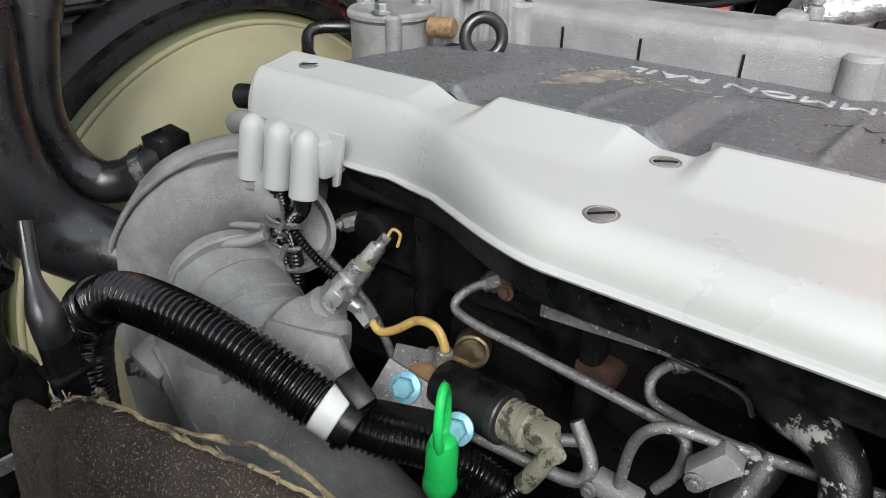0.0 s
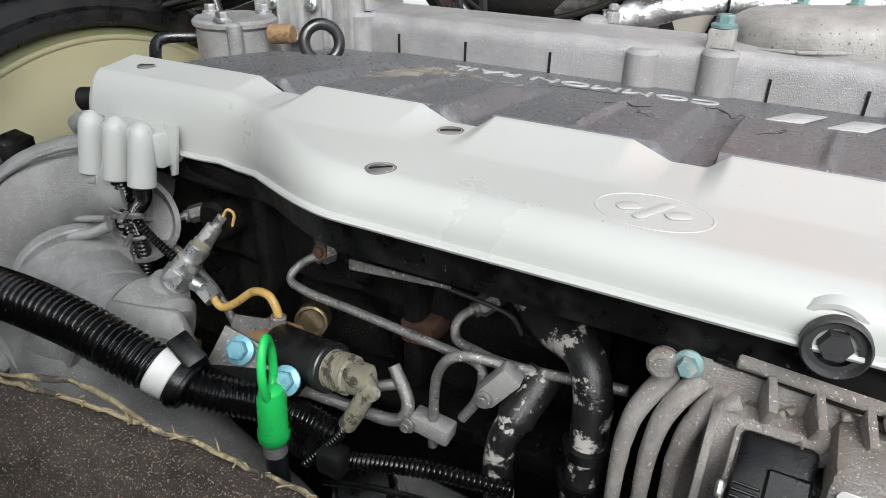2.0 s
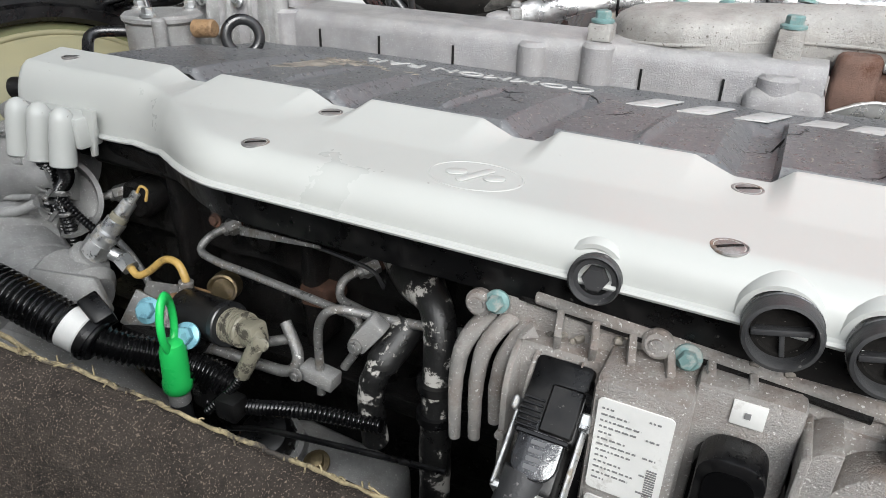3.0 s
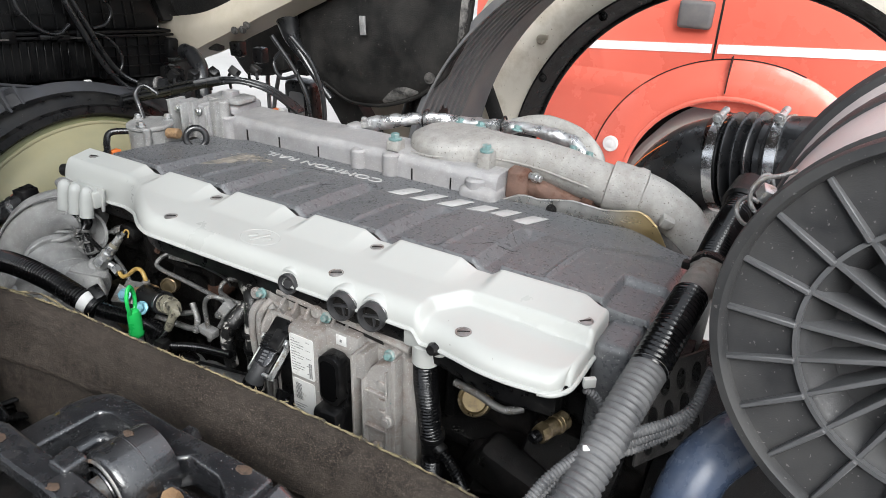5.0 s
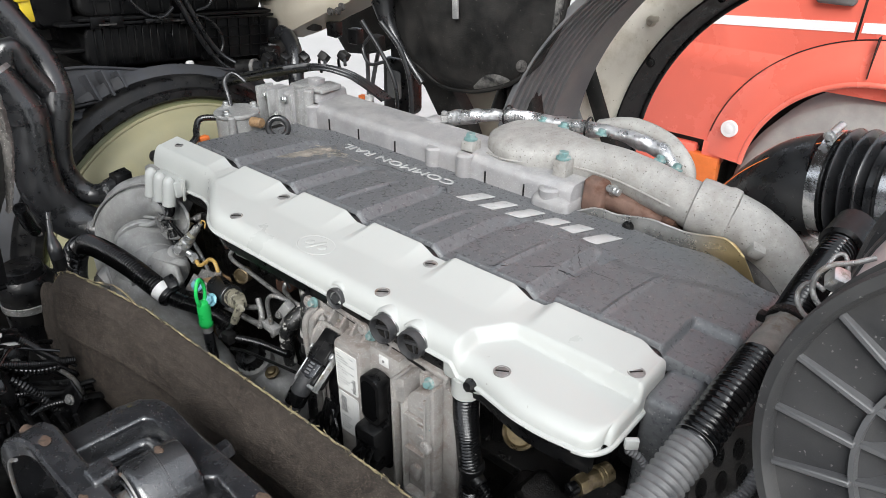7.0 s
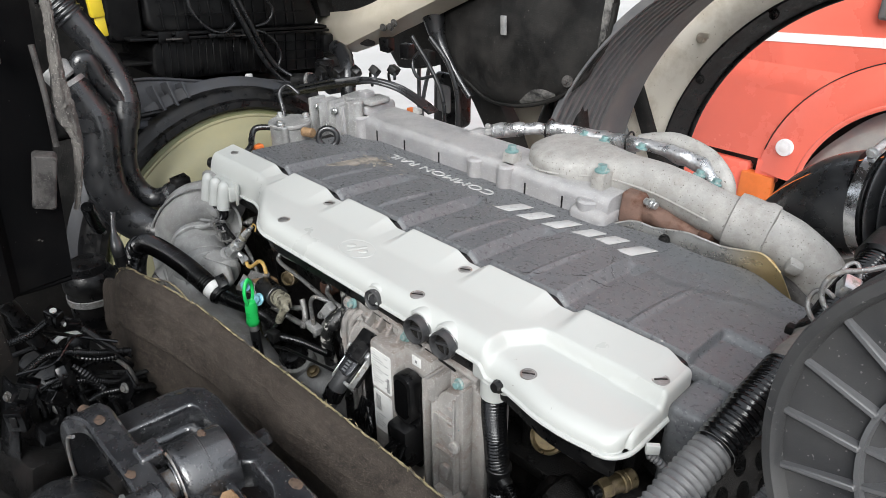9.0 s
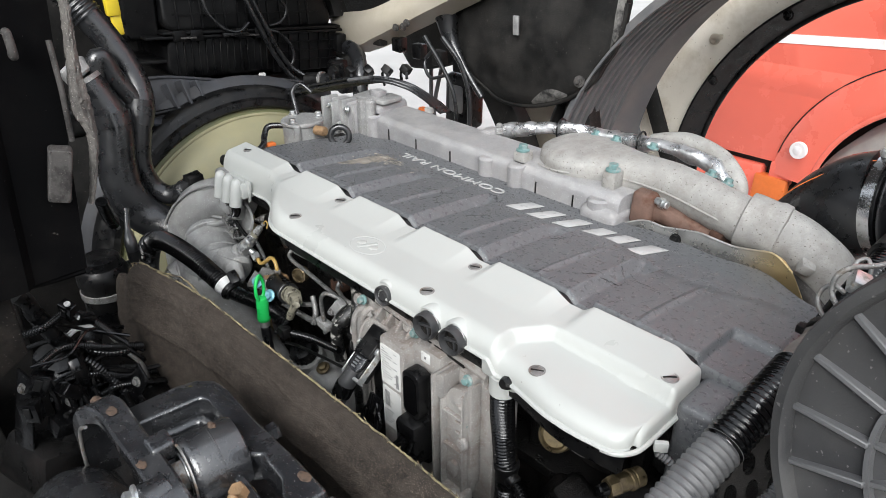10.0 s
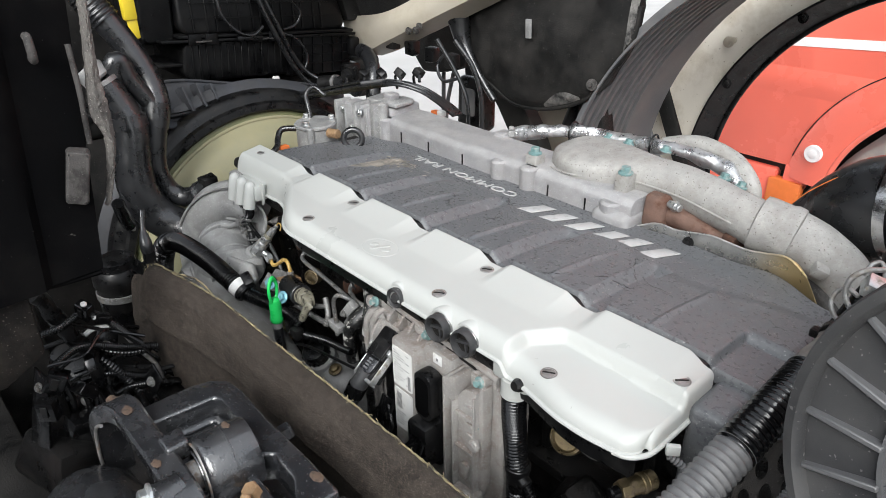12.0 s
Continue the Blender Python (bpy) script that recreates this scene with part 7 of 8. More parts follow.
def felt(u, v):
    k = u * (len(FELT_TOP) - 1)
    i = min(int(k), len(FELT_TOP) - 2)
    top = FELT_TOP[i].lerp(FELT_TOP[i + 1], k - i)
    crease = smoothstep(0.26, 0.34, top.x)
    prof = ((0.0, 0.0), (-0.005, -0.001), (-0.013, -0.007), (-0.022, -0.019), (-0.029, -0.038), (-0.033, -0.060), (-0.035, -0.076), (-0.034 + 0.010 * crease, -0.084), (-0.032 + 0.016 * crease, -0.092), (-0.030 + 0.012 * crease, -0.16), (-0.022, -0.26), (-0.015, -0.40))
    k = v * (len(prof) - 1)
    i = min(int(k), len(prof) - 2)
    f = k - i
    dy = prof[i][0] * (1 - f) + prof[i + 1][0] * f
    dz = prof[i][1] * (1 - f) + prof[i + 1][1] * f
    w = 0.005 * noise.noise(Vector((top.x * 11, v * 4, 1.0))) * smoothstep(0.0, 0.25, v) + 0.0012 * noise.noise(Vector((top.x * 90, v * 40, 4.0)))
    front = smoothstep(0.10, 0.0, top.x)
    return Vector((top.x + 0.05 * front * v * (1 - 0.6 * v), top.y + dy * (1 - 0.4 * front) + w, top.z + dz))
part("felt", sheet(260, 66, felt, (0, 0.006, -0.001)), M_FELT, fs)
part("frayed_edge", lumpy(tube([felt(k / 90, 0.0) + Vector((0, 0.003, 0.0015)) for k in range(8, 91)], 0.0012, 10, 0.004), 0.007, 0.0016), M_FELTEDGE, fs, "frayed yellow-brown edge")
part("torn_strip", lumpy(tube([felt(u, 0.0) + Vector((0, 0.010 + 0.007 * math.sin(u * 60), -0.002)) for u in (0.13, 0.15, 0.17, 0.19, 0.21, 0.23, 0.25, 0.28)], 0.0016, 8, 0.004), 0.008, 0.0018), M_FELTEDGE, fs, "torn strip of pale backing")
random.seed(21)
for k in range(150):
    u = 0.1 + 0.9 * random.random()
    q = felt(u, 0.0) + Vector((0, 0.003, 0.003))
    dv = Vector((random.uniform(-1, 1), random.uniform(-1, 0.6), random.uniform(0, 0.7))) * 0.006
    part("fibre", tube([q, q + dv * 0.6, q + dv + Vector((0, 0, -0.001))], 0.0005, 5, 0.003), M_FELTEDGE, fs)

# ---- cab tilt arm with its bush ----
arm = thing("cab_mount", (0.47, -0.39, 1.05), "black painted cast cab mount fork with worn rubber bush", "cab mount")
def bar(p, q, w, h, bevel=0.012):
    p, q = Vector(p), Vector(q)
    d = q - p
    m = Matrix.Translation((p + q) / 2) @ d.to_track_quat("X", "Z").to_matrix().to_4x4()
    bm = box((-d.length / 2, -w / 2, -h / 2), (d.length / 2, w / 2, h / 2))
    bmesh.ops.subdivide_edges(bm, edges=bm.edges[:], cuts=3, use_grid_fill=True)
    bmesh.ops.bevel(bm, geom=[e for e in bm.edges if e.calc_face_angle(0) > 0.5], offset=bevel, segments=3, profile=0.5, affect="EDGES")
    return moved(bm, m)
fork = [(0.394, -0.445), (0.396, -0.373), (0.403, -0.348), (0.420, -0.332), (0.447, -0.328), (0.525, -0.332), (0.606, -0.331), (0.665, -0.333), (0.665, -0.398), (0.640, -0.398), (0.640, -0.372), (0.616, -0.359), (0.572, -0.356), (0.562, -0.368),
        (0.510, -0.368), (0.492, -0.358), (0.450, -0.356), (0.437, -0.361), (0.431, -0.445)]
part("fork", prism(fork, 0.042, Matrix.Translation((0, 0, 1.224)), 0.0045, 3), M_ARM, arm, "cast fork with flat top")
part("fork_end", lumpy(bar((0.655, -0.352, 1.243), (0.74, -0.352, 1.19), 0.050, 0.05, 0.008), 0.05, 0.001), M_ARM, arm)
part("fork_floor", lumpy(box((0.40, -0.45, 1.165), (0.66, -0.335, 1.185), 0.006), 0.05, 0.002), M_ARM, arm)
part("inner_rail", tube([(0.428, -0.448, 1.236), (0.436, -0.40, 1.232), (0.440, -0.368, 1.232), (0.462, -0.362, 1.232)], 0.009, 14, 0.006), M_ARM, arm)
part("pocket_wall", lumpy(bar((0.560, -0.385, 1.235), (0.655, -0.388, 1.225), 0.012, 0.04, 0.003), 0.03, 0.0006), M_ARM, arm)
def hook():
    """The near strap: a flat bar that arches over and down at its free end."""
    top = spline([Vector((0.346, 0, 1.165)), Vector((0.350, 0, 1.205)), Vector((0.362, 0, 1.252)), Vector((0.380, 0, 1.283)), Vector((0.403, 0, 1.296)), Vector((0.435, 0, 1.293)), Vector((0.48, 0, 1.289)), Vector((0.53, 0, 1.286)), Vector((0.575, 0, 1.276)), Vector((0.64, 0, 1.24))], 0.008)
    bm = bmesh.new()
    rows = []
    for i, q in enumerate(top):
        d = (top[min(i + 1, len(top) - 1)] - top[max(i - 1, 0)]).normalized()
        nrm = Vector((d.z, 0, -d.x)) * -1
        if nrm.x * (0.45 - q.x) + nrm.z * (1.20 - q.z) > 0:
            nrm = -nrm
        y1 = -0.4385 - 0.012 * smoothstep(0.42, 0.36, q.x)
        y0 = -0.468 - 0.019 * smoothstep(0.43, 0.36, q.x)
        t = 0.020
        ring = []
        for y, k in ((y0, 0.003), (y0 + 0.003, 0.0), (y1 - 0.003, 0.0), (y1, 0.003), (y1, t), (y0, t)):
            p = q - nrm * k
            ring.append(bm.verts.new((p.x, y, p.z)))
        rows.append(ring)
    for r0, r1 in zip(rows, rows[1:]):
        for i in range(6):
            bm.faces.new((r0[i], r0[(i + 1) % 6], r1[(i + 1) % 6], r1[i]))
    bm.faces.new(rows[0][::-1])
    bm.faces.new(rows[-1])
    return bm
part("near_strap", lumpy(hook(), 0.04, 0.0008), M_ARM, arm, "flat black strap with chipped paint")
part("strap_edge", tube([(0.3665, -0.486, 1.165), (0.3695, -0.487, 1.203), (0.381, -0.486, 1.245), (0.396, -0.485, 1.268), (0.408, -0.482, 1.276)], 0.0022, 8, 0.006), M_ARMWORN, arm, "bare worn edge")
c0, c1 = Vector((0.532, -0.424, 1.2565)), Vector((0.538, -0.358, 1.2565))
ca = (c1 - c0).normalized()
bm_, _ = axis_pose(c0, c1)
part("bush", lathe([(0.030, 0.0), (0.0355, 0.0), (0.0385, 0.0025), (0.0400, 0.007), (0.0400, 0.052), (0.0385, 0.058), (0.028, 0.062)], bm_, 64), M_ARM, arm, "glossy black bush sleeve")
part("bush_seam", lathe([(0.0399, 0.030), (0.0404, 0.0305), (0.0404, 0.0315), (0.0399, 0.032)], bm_, 64), M_ARM, arm)
part("bush_rubber", lathe([(0.018, 0.010), (0.022, 0.004), (0.026, 0.003), (0.030, 0.008), (0.030, 0.060), (0.018, 0.060)], bm_, 40), M_RUBBER, arm)
part("bush_ring", torus(bm_, 0.0322, 0.0022, 48, 8), M_ARMWORN, arm, "worn bare ring")
part("inner_ring", torus(bm_ @ Matrix.Translation((0, 0, -0.002)), 0.0245, 0.0020, 40, 8), M_ARM, arm)
part("pin", lumpy(rod(c0 - ca * 0.045, c0 + ca * 0.012, 0.0165, 26, 0.003), 0.02, 0.0006), M_ARMWORN, arm, "dusty steel pin")
part("pin_block", lumpy(bar((0.490, -0.436, 1.282), (0.516, -0.436, 1.279), 0.026, 0.026, 0.004), 0.02, 0.0006), M_ARM, arm)
part("bolt_eye", rod((0.552, -0.480, 1.262), (0.548, -0.448, 1.262), 0.0235, 30, 0.004), M_ARM, arm)
part("lug_bolt", hexbolt((0.543, -0.481, 1.270), (-0.15, -1, 0.25), 0.0105, 0.012), M_ZINC, arm, "bright zinc hexagon bolt")
for at, w in (((0.394, -0.460, 1.2925), 0.009), ((0.424, -0.455, 1.2943), 0.008), ((0.520, -0.462, 1.2875), 0.007), ((0.632, -0.340, 1.2660), 0.008), ((0.527, -0.386, 1.2962), 0.006)):
    part("rust_chip", lumpy(lathe([(0, 0.0009), (w * 0.7, 0.0008), (w, 0.0)], pose(*at) @ Matrix.Diagonal((1.2, 0.75, 1, 1)), 14), 0.006, 0.0015, w * 900), M_CHIP, arm, "rusty chip in the paint")
part("far_bolt", hexbolt((0.522, -0.331, 1.236), (0.1, 1, 0.1), 0.012, 0.022), M_ARM, arm)
part("lower_tube", lumpy(tube([(0.375, -0.520, 1.150), (0.44, -0.515, 1.172), (0.52, -0.51, 1.185), (0.62, -0.505, 1.175), (0.72, -0.50, 1.14)], lambda s, t: 0.056 * min(1.0, 0.55 + s / 0.06), 36, 0.01), 0.06, 0.001), M_ARM, arm)
part("plug_bolt", join(hexbolt((0.592, -0.392, 1.240), (0.0, -0.3, 1), 0.010, 0.022), rod((0.600, -0.405, 1.262), (0.615, -0.425, 1.25), 0.006, 12, 0.001)), M_TAN, arm, "tan plastic plug")
part("mount_leg", lumpy(bar((0.62, -0.44, 1.18), (0.66, -0.56, 0.90), 0.07, 0.06, 0.01), 0.05, 0.002), M_ARM, arm)

# ---- black cab corner panel ----
pn = thing("cab_corner_panel", (0.20, -0.42, 1.37), "black plastic cab corner panel with grey trim edge", "cab panel")
def corner(u, v):
    a = Vector((0.150, -0.318, 1.86)).lerp(Vector((0.226, -0.394, 1.373)), v)
    b = Vector((0.190, -0.60, 1.86)).lerp(Vector((0.215, -0.60, 1.365)), v)
    q = a.lerp(b, u)
    q.x += 0.012 * smoothstep(0.3, 0.36, u)
    return q
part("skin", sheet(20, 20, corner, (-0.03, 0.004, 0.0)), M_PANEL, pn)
part("lower_lip", lumpy(prism([(-0.484, 1.372), (-0.486, 1.275), (-0.540, 1.245), (-0.70, 1.245), (-0.70, 1.372)], 0.022, Matrix.Translation((0.192, 0, 0)) @ Matrix(((0, 0, 1, 0), (1, 0, 0, 0), (0, 1, 0, 0), (0, 0, 0, 1))), 0.004, 2), 0.08, 0.002), M_SCUFFPANEL, pn, "dusty brown-black hanging flap")
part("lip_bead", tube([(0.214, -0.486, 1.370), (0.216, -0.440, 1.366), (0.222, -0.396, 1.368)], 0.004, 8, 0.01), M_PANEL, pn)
TRIM_IN = spline([Vector(q) for q in ((0.150, -0.325, 1.80), (0.190, -0.337, 1.700), (0.195, -0.348, 1.625), (0.198, -0.357, 1.572), (0.199, -0.348, 1.545), (0.200, -0.349, 1.518), (0.200, -0.361, 1.466), (0.200, -0.366, 1.450))], 0.01)
TRIM_OUT = spline([Vector(q) for q in ((0.155, -0.312, 1.80), (0.192, -0.328, 1.700), (0.196, -0.335, 1.620), (0.198, -0.334, 1.580), (0.199, -0.335, 1.548), (0.200, -0.339, 1.520), (0.200, -0.354, 1.470), (0.200, -0.362, 1.452))], 0.01)
def along(path, u):
    k = u * (len(path) - 1)
    i = min(int(k), len(path) - 2)
    return path[i].lerp(path[i + 1], k - i)
def trim(u, v):
    q = along(TRIM_IN, v).lerp(along(TRIM_OUT, v), u)
    return q + Vector((0.012 + 0.004 * math.sin(math.pi * u) + 0.0025 * noise.noise(Vector((v * 60, u * 6, 0))), 0.0015 * noise.noise(Vector((v * 70, u * 2, 3))), 0))
part("trim_edge", sheet(10, 120, trim, (-0.008, 0, 0)), M_TRIMEDGE, pn, "dirty pale grey rubber trim")
part("seal_rail", tube([(0.205, -0.361, 1.655), (0.207, -0.362, 1.60), (0.208, -0.364, 1.57), (0.208, -0.366, 1.535)], 0.0034, 10, 0.01), M_TRIM, pn, "dull grey guide rail")
part("buffer", lumpy(prism(rounded(0.026, 0.068, 0.005), 0.024, pose(0.212, -0.390, 1.503, 90, 14, 74), 0.003), 0.03, 0.001), M_TRIM, pn, "grey rubber buffer block")
part("handle", tube([(0.195, -0.40, 1.668), (0.21, -0.402, 1.668), (0.212, -0.402, 1.645), (0.197, -0.40, 1.645)], 0.005, 10, 0.004), M_TRIM, pn, "small grey handle loop")

# ---- parts below the panel: reservoir, cables, valves ----
rs = thing("steering_reservoir", (-0.115, -0.295, 1.04), "black plastic fluid reservoir with ribbed cap", "reservoir")
part("cap", lathe([(0, 0.018), (0.028, 0.018), (0.034, 0.014), (0.036, 0.0), (0, 0)], pose(-0.115, -0.295, 1.200), 12), M_BLACK, rs)
part("body", lathe([(0, 0.0), (0.038, 0.0), (0.046, -0.012), (0.047, -0.03), (0.044, -0.034), (0.044, -0.16), (0, -0.16)], pose(-0.115, -0.295, 1.200), 36), M_BLACK, rs)
part("band", lathe([(0.0445, -0.045), (0.0465, -0.046), (0.0465, -0.058), (0.0445, -0.059)], pose(-0.115, -0.295, 1.200), 36), M_STEEL, rs, "steel strap")
lone("cable_lead", corrugated([(0.09, -0.32, 1.40), (0.05, -0.305, 1.355), (0.01, -0.29, 1.325)], 0.010, 0.007, 0.002, 16), M_HOSE, "black corrugated cable end", "cable")
lone("grey_tip", rod((0.012, -0.291, 1.326), (-0.025, -0.275, 1.30), 0.006, 14, 0.002, 0.004), M_GREYHOSE, "grey tapered plastic cable tip", "cable")
vv = thing("inline_connector", (-0.04, -0.26, 1.18), "black inline cable connector with grey plug", "connector")
part("boot", tube([(-0.060, -0.245, 1.315), (-0.045, -0.255, 1.285), (-0.030, -0.260, 1.262), (-0.029, -0.260, 1.250)], lambda s, t: 0.0045 + 0.006 * smoothstep(0.03, 0.06, s), 14, 0.004), M_RUBBER, vv)
part("housing", lumpy(box((-0.042, -0.268, 1.202), (-0.022, -0.250, 1.252), 0.003), 0.01, 0.0006), M_BLACK, vv)
part("tie", box((-0.045, -0.271, 1.222), (-0.019, -0.247, 1.226), 0.001), M_BLACK, vv)
part("plug", rod((-0.034, -0.260, 1.204), (-0.040, -0.260, 1.176), 0.0095, 18, 0.002), M_GREYHOSE, vv, "grey plug")
rod_set = thing("steel_line_set", (0.10, -0.38, 1.15), "bent steel and black lines clipped below the cab corner", "pipes")
part("bent_pipe", tube([(0.112, -0.424, 1.214), (0.116, -0.416, 1.224), (0.120, -0.406, 1.229), (0.120, -0.394, 1.226), (0.120, -0.380, 1.223)], 0.0040, 12, 0.003), M_TAPE, rod_set, "pale steel pipe")
part("bent_pipe", tube([(0.120, -0.370, 1.216), (0.120, -0.368, 1.206), (0.121, -0.362, 1.187), (0.122, -0.348, 1.155), (0.122, -0.332, 1.118), (0.122, -0.328, 1.05)], 0.0036, 12, 0.004), M_STEEL, rod_set, "bare steel pipe")
part("ribbed_line", corrugated([(0.118, -0.414, 1.200), (0.122, -0.396, 1.184), (0.122, -0.372, 1.168), (0.120, -0.350, 1.160), (0.118, -0.330, 1.158)], 0.0082, 0.0058, 0.0020, 18), M_HOSE, rod_set, "black corrugated tube")
part("ribbed_line", corrugated([(0.128, -0.412, 1.182), (0.130, -0.398, 1.158), (0.128, -0.384, 1.126), (0.126, -0.372, 1.100), (0.124, -0.360, 1.07)], 0.0085, 0.0060, 0.0020, 18), M_HOSE, rod_set, "black corrugated tube")
part("trunk", lumpy(tube([(0.120, -0.466, 1.315), (0.120, -0.458, 1.300), (0.120, -0.450, 1.264), (0.122, -0.436, 1.226), (0.122, -0.422, 1.198), (0.124, -0.420, 1.160), (0.124, -0.424, 1.10)], 0.0115, 16, 0.005), 0.02, 0.002), M_BLACK, rod_set, "taped black cable trunk")
for q in ((0.121, -0.452, 1.274), (0.122, -0.438, 1.232), (0.123, -0.424, 1.202)):
    part("tape_wrap", tube([q, Vector(q) + Vector((0.0002, 0.005, -0.011))], 0.0132, 16, 0.003), M_HOSE, rod_set)
cl2 = thing("chassis_wiring", (0.14, -0.42, 1.12), "tangle of black cables, clips and small pipes", "wiring")
random.seed(33)
for k in range(13):
    a = Vector((0.10 + random.uniform(-0.03, 0.05), -0.500 + 0.006 * k, 1.245 - 0.012 * k + random.uniform(-0.02, 0.02)))
    b = a + Vector((random.uniform(-0.01, 0.03), 0.045, random.uniform(0.004, 0.026)))
    c = a + Vector((random.uniform(-0.02, 0.02), 0.095, random.uniform(-0.03, 0.012)))
    d = a + Vector((random.uniform(-0.02, 0.02), 0.150, random.uniform(-0.08, -0.02)))
    r = (0.0062, 0.0028, 0.0040, 0.0024)[k % 4]
    bm = corrugated([a, b, c, d], r, 0.0034, r * 0.13, 14) if k % 4 == 0 else tube([a, b, c, d], r, 8, 0.008)
    part("cable", bm, (M_HOSE, M_HOSE, M_BLACK, M_HOSE)[k % 4], cl2)
for k in range(7):
    a = Vector((0.13 + 0.008 * k, -0.470 + 0.018 * k, 1.18 - 0.012 * k))
    part("cable", tube([a, a + Vector((0.004, 0.006, -0.05)), a + Vector((-0.006, -0.004, -0.11)), a + Vector((0.0, 0.01, -0.19))], random.uniform(0.0026, 0.0052), 8, 0.01), M_HOSE, cl2)
for k, (q, rx, ry, rz, s) in enumerate((((0.135, -0.414, 1.272), 10, 20, 30, 1.0), ((0.135, -0.394, 1.250), 60, 10, 0, 0.8), ((0.140, -0.478, 1.180), 0, 30, 60, 1.3), ((0.145, -0.446, 1.150), 40, 0, 20, 1.2), ((0.150, -0.430, 1.190), 10, 60, 0, 0.9), ((0.155, -0.500, 1.150), 0, 0, 45, 1.2), ((0.150, -0.466, 1.100), 70, 10, 10, 1.4), ((0.150, -0.420, 1.090), 20, 20, 20, 1.2))):
    mm = pose(*q, rx, ry, rz)
    c = part("connector", lumpy(box((-0.011 * s, -0.008 * s, -0.014 * s), (0.011 * s, 0.008 * s, 0.014 * s), 0.002, m=mm), 0.01, 0.0006), M_HOSE, cl2)
    part("latch", box((-0.004 * s, -0.010 * s, -0.006 * s), (0.004 * s, -0.008 * s, 0.010 * s), 0.0008, 1, m=mm), M_BLACK, c)
    if k in (0, 1):
        part("seal", rod(mm @ Vector((0, 0, 0.013 * s)), mm @ Vector((0, 0, 0.017 * s)), 0.0045 * s, 14, 0.001), M_TAPE, c, "pale plug seal")
for k, (q, rz) in enumerate((((0.110, -0.500, 1.130), 20), ((0.130, -0.452, 1.090), 50), ((0.100, -0.402, 1.150), 80), ((0.140, -0.36, 1.09), 10))):
    part("bracket", prism([(-0.03, -0.07), (0.014, -0.08), (0.018, 0.05), (-0.012, 0.06)], 0.004, pose(*q, 76, 8 * k, rz), 0.001), M_HOSE, cl2, "black bracket plate")
    part("bracket_bolt", hexbolt(pose(*q, 76, 8 * k, rz) @ Vector((0.0, 0.03, 0.004)), pose(*q, 76, 8 * k, rz).to_3x3() @ Vector((0, 0, 1)), 0.006, 0.006), M_STEEL, cl2, "dull steel bolt")
for (x, y, z), s, mt in (((0.02, -0.42, 1.10), 0.055, M_BLACK), ((0.10, -0.50, 1.02), 0.06, M_BLOCK), ((0.22, -0.40, 1.02), 0.06, M_BLOCK), ((0.14, -0.36, 1.01), 0.07, M_BLOCK), ((-0.02, -0.36, 1.02), 0.07, M_BLACK), ((0.24, -0.50, 0.99), 0.06, M_BLOCK)):
    random.seed(int(x * 977 + 5))
    lone("chassis_valve", lumpy(box((-s, -s * 0.6, -s * 0.7), (s, s * 0.6, s * 0.7), 0.014, 2, m=pose(x, y, z, random.uniform(-25, 25), random.uniform(-25, 25), random.uniform(0, 90))), 0.05, 0.010, x), mt, "dark dirty valve block on the chassis", "valve block", "chassis valves")
lone("chassis_rail", join(box((-1.2, -0.62, 0.72), (3.5, -0.53, 0.98), 0.008), box((2.6, -0.62, 0.09), (2.9, -0.53, 0.73)), box((-1.1, -0.62, 0.09), (-0.9, -0.53, 0.73))), M_UNDER, "black painted steel chassis rail", "chassis rail", "chassis rails")
lone("chassis_rail", join(box((-1.2, 0.55, 0.72), (3.5, 0.64, 0.98), 0.008), box((2.6, 0.55, 0.09), (2.9, 0.64, 0.73)), box((-1.1, 0.55, 0.09), (-0.9, 0.64, 0.73))), M_UNDER, "black painted steel chassis rail", "chassis rail", "chassis rails")
gb = thing("gearbox", (1.3, 0.2, 0.75), "dark oily cast gearbox housing behind the engine", "gearbox")
part("bell_housing", lumpy(moved(lathe([(0.0, 0.0), (0.27, 0.0), (0.285, 0.02), (0.27, 0.05), (0.22, 0.22), (0.18, 0.5), (0, 0.52)], pose(0.955, 0.20, 0.92, 0, 90, 0), 48), Matrix.Identity(4)), 0.08, 0.006), M_BLOCK, gb)
part("main_case", lumpy(box((1.30, 0.02, 0.72), (2.2, 0.40, 1.08), 0.04, 3), 0.1, 0.006), M_BLOCK, gb)
for k in range(8):
    part("flange_bolt", hexbolt((0.99, 0.20 + 0.27 * math.cos(k * 0.4), 0.92 + 0.27 * math.sin(k * 0.4)), (-1, 0, 0), 0.009, 0.012), M_STEEL, gb)
part("air_pipe", tube([(0.98, 0.34, 1.20), (1.06, 0.36, 1.22), (1.2, 0.40, 1.20), (1.5, 0.45, 1.15)], 0.03, 20, 0.01), M_RUBBER, gb)
part("cross_bracket", lumpy(box((0.98, 0.28, 1.08), (1.40, 0.56, 1.16), 0.02, 3), 0.08, 0.006), M_UNDER, gb)
rad = thing("radiator", (-0.67, 0.08, 0.55), "dark radiator core behind the fan", "radiator")
part("core", box((-0.70, -0.42, 0.62), (-0.63, 0.59, 1.28), 0.004), M_UNDER, rad)
part("top_tank", box((-0.72, -0.45, 1.28), (-0.62, 0.62, 1.35), 0.015, 3), M_BLACK, rad)
part("bottom_tank", box((-0.72, -0.45, 0.55), (-0.62, 0.62, 0.62), 0.015, 3), M_BLACK, rad)
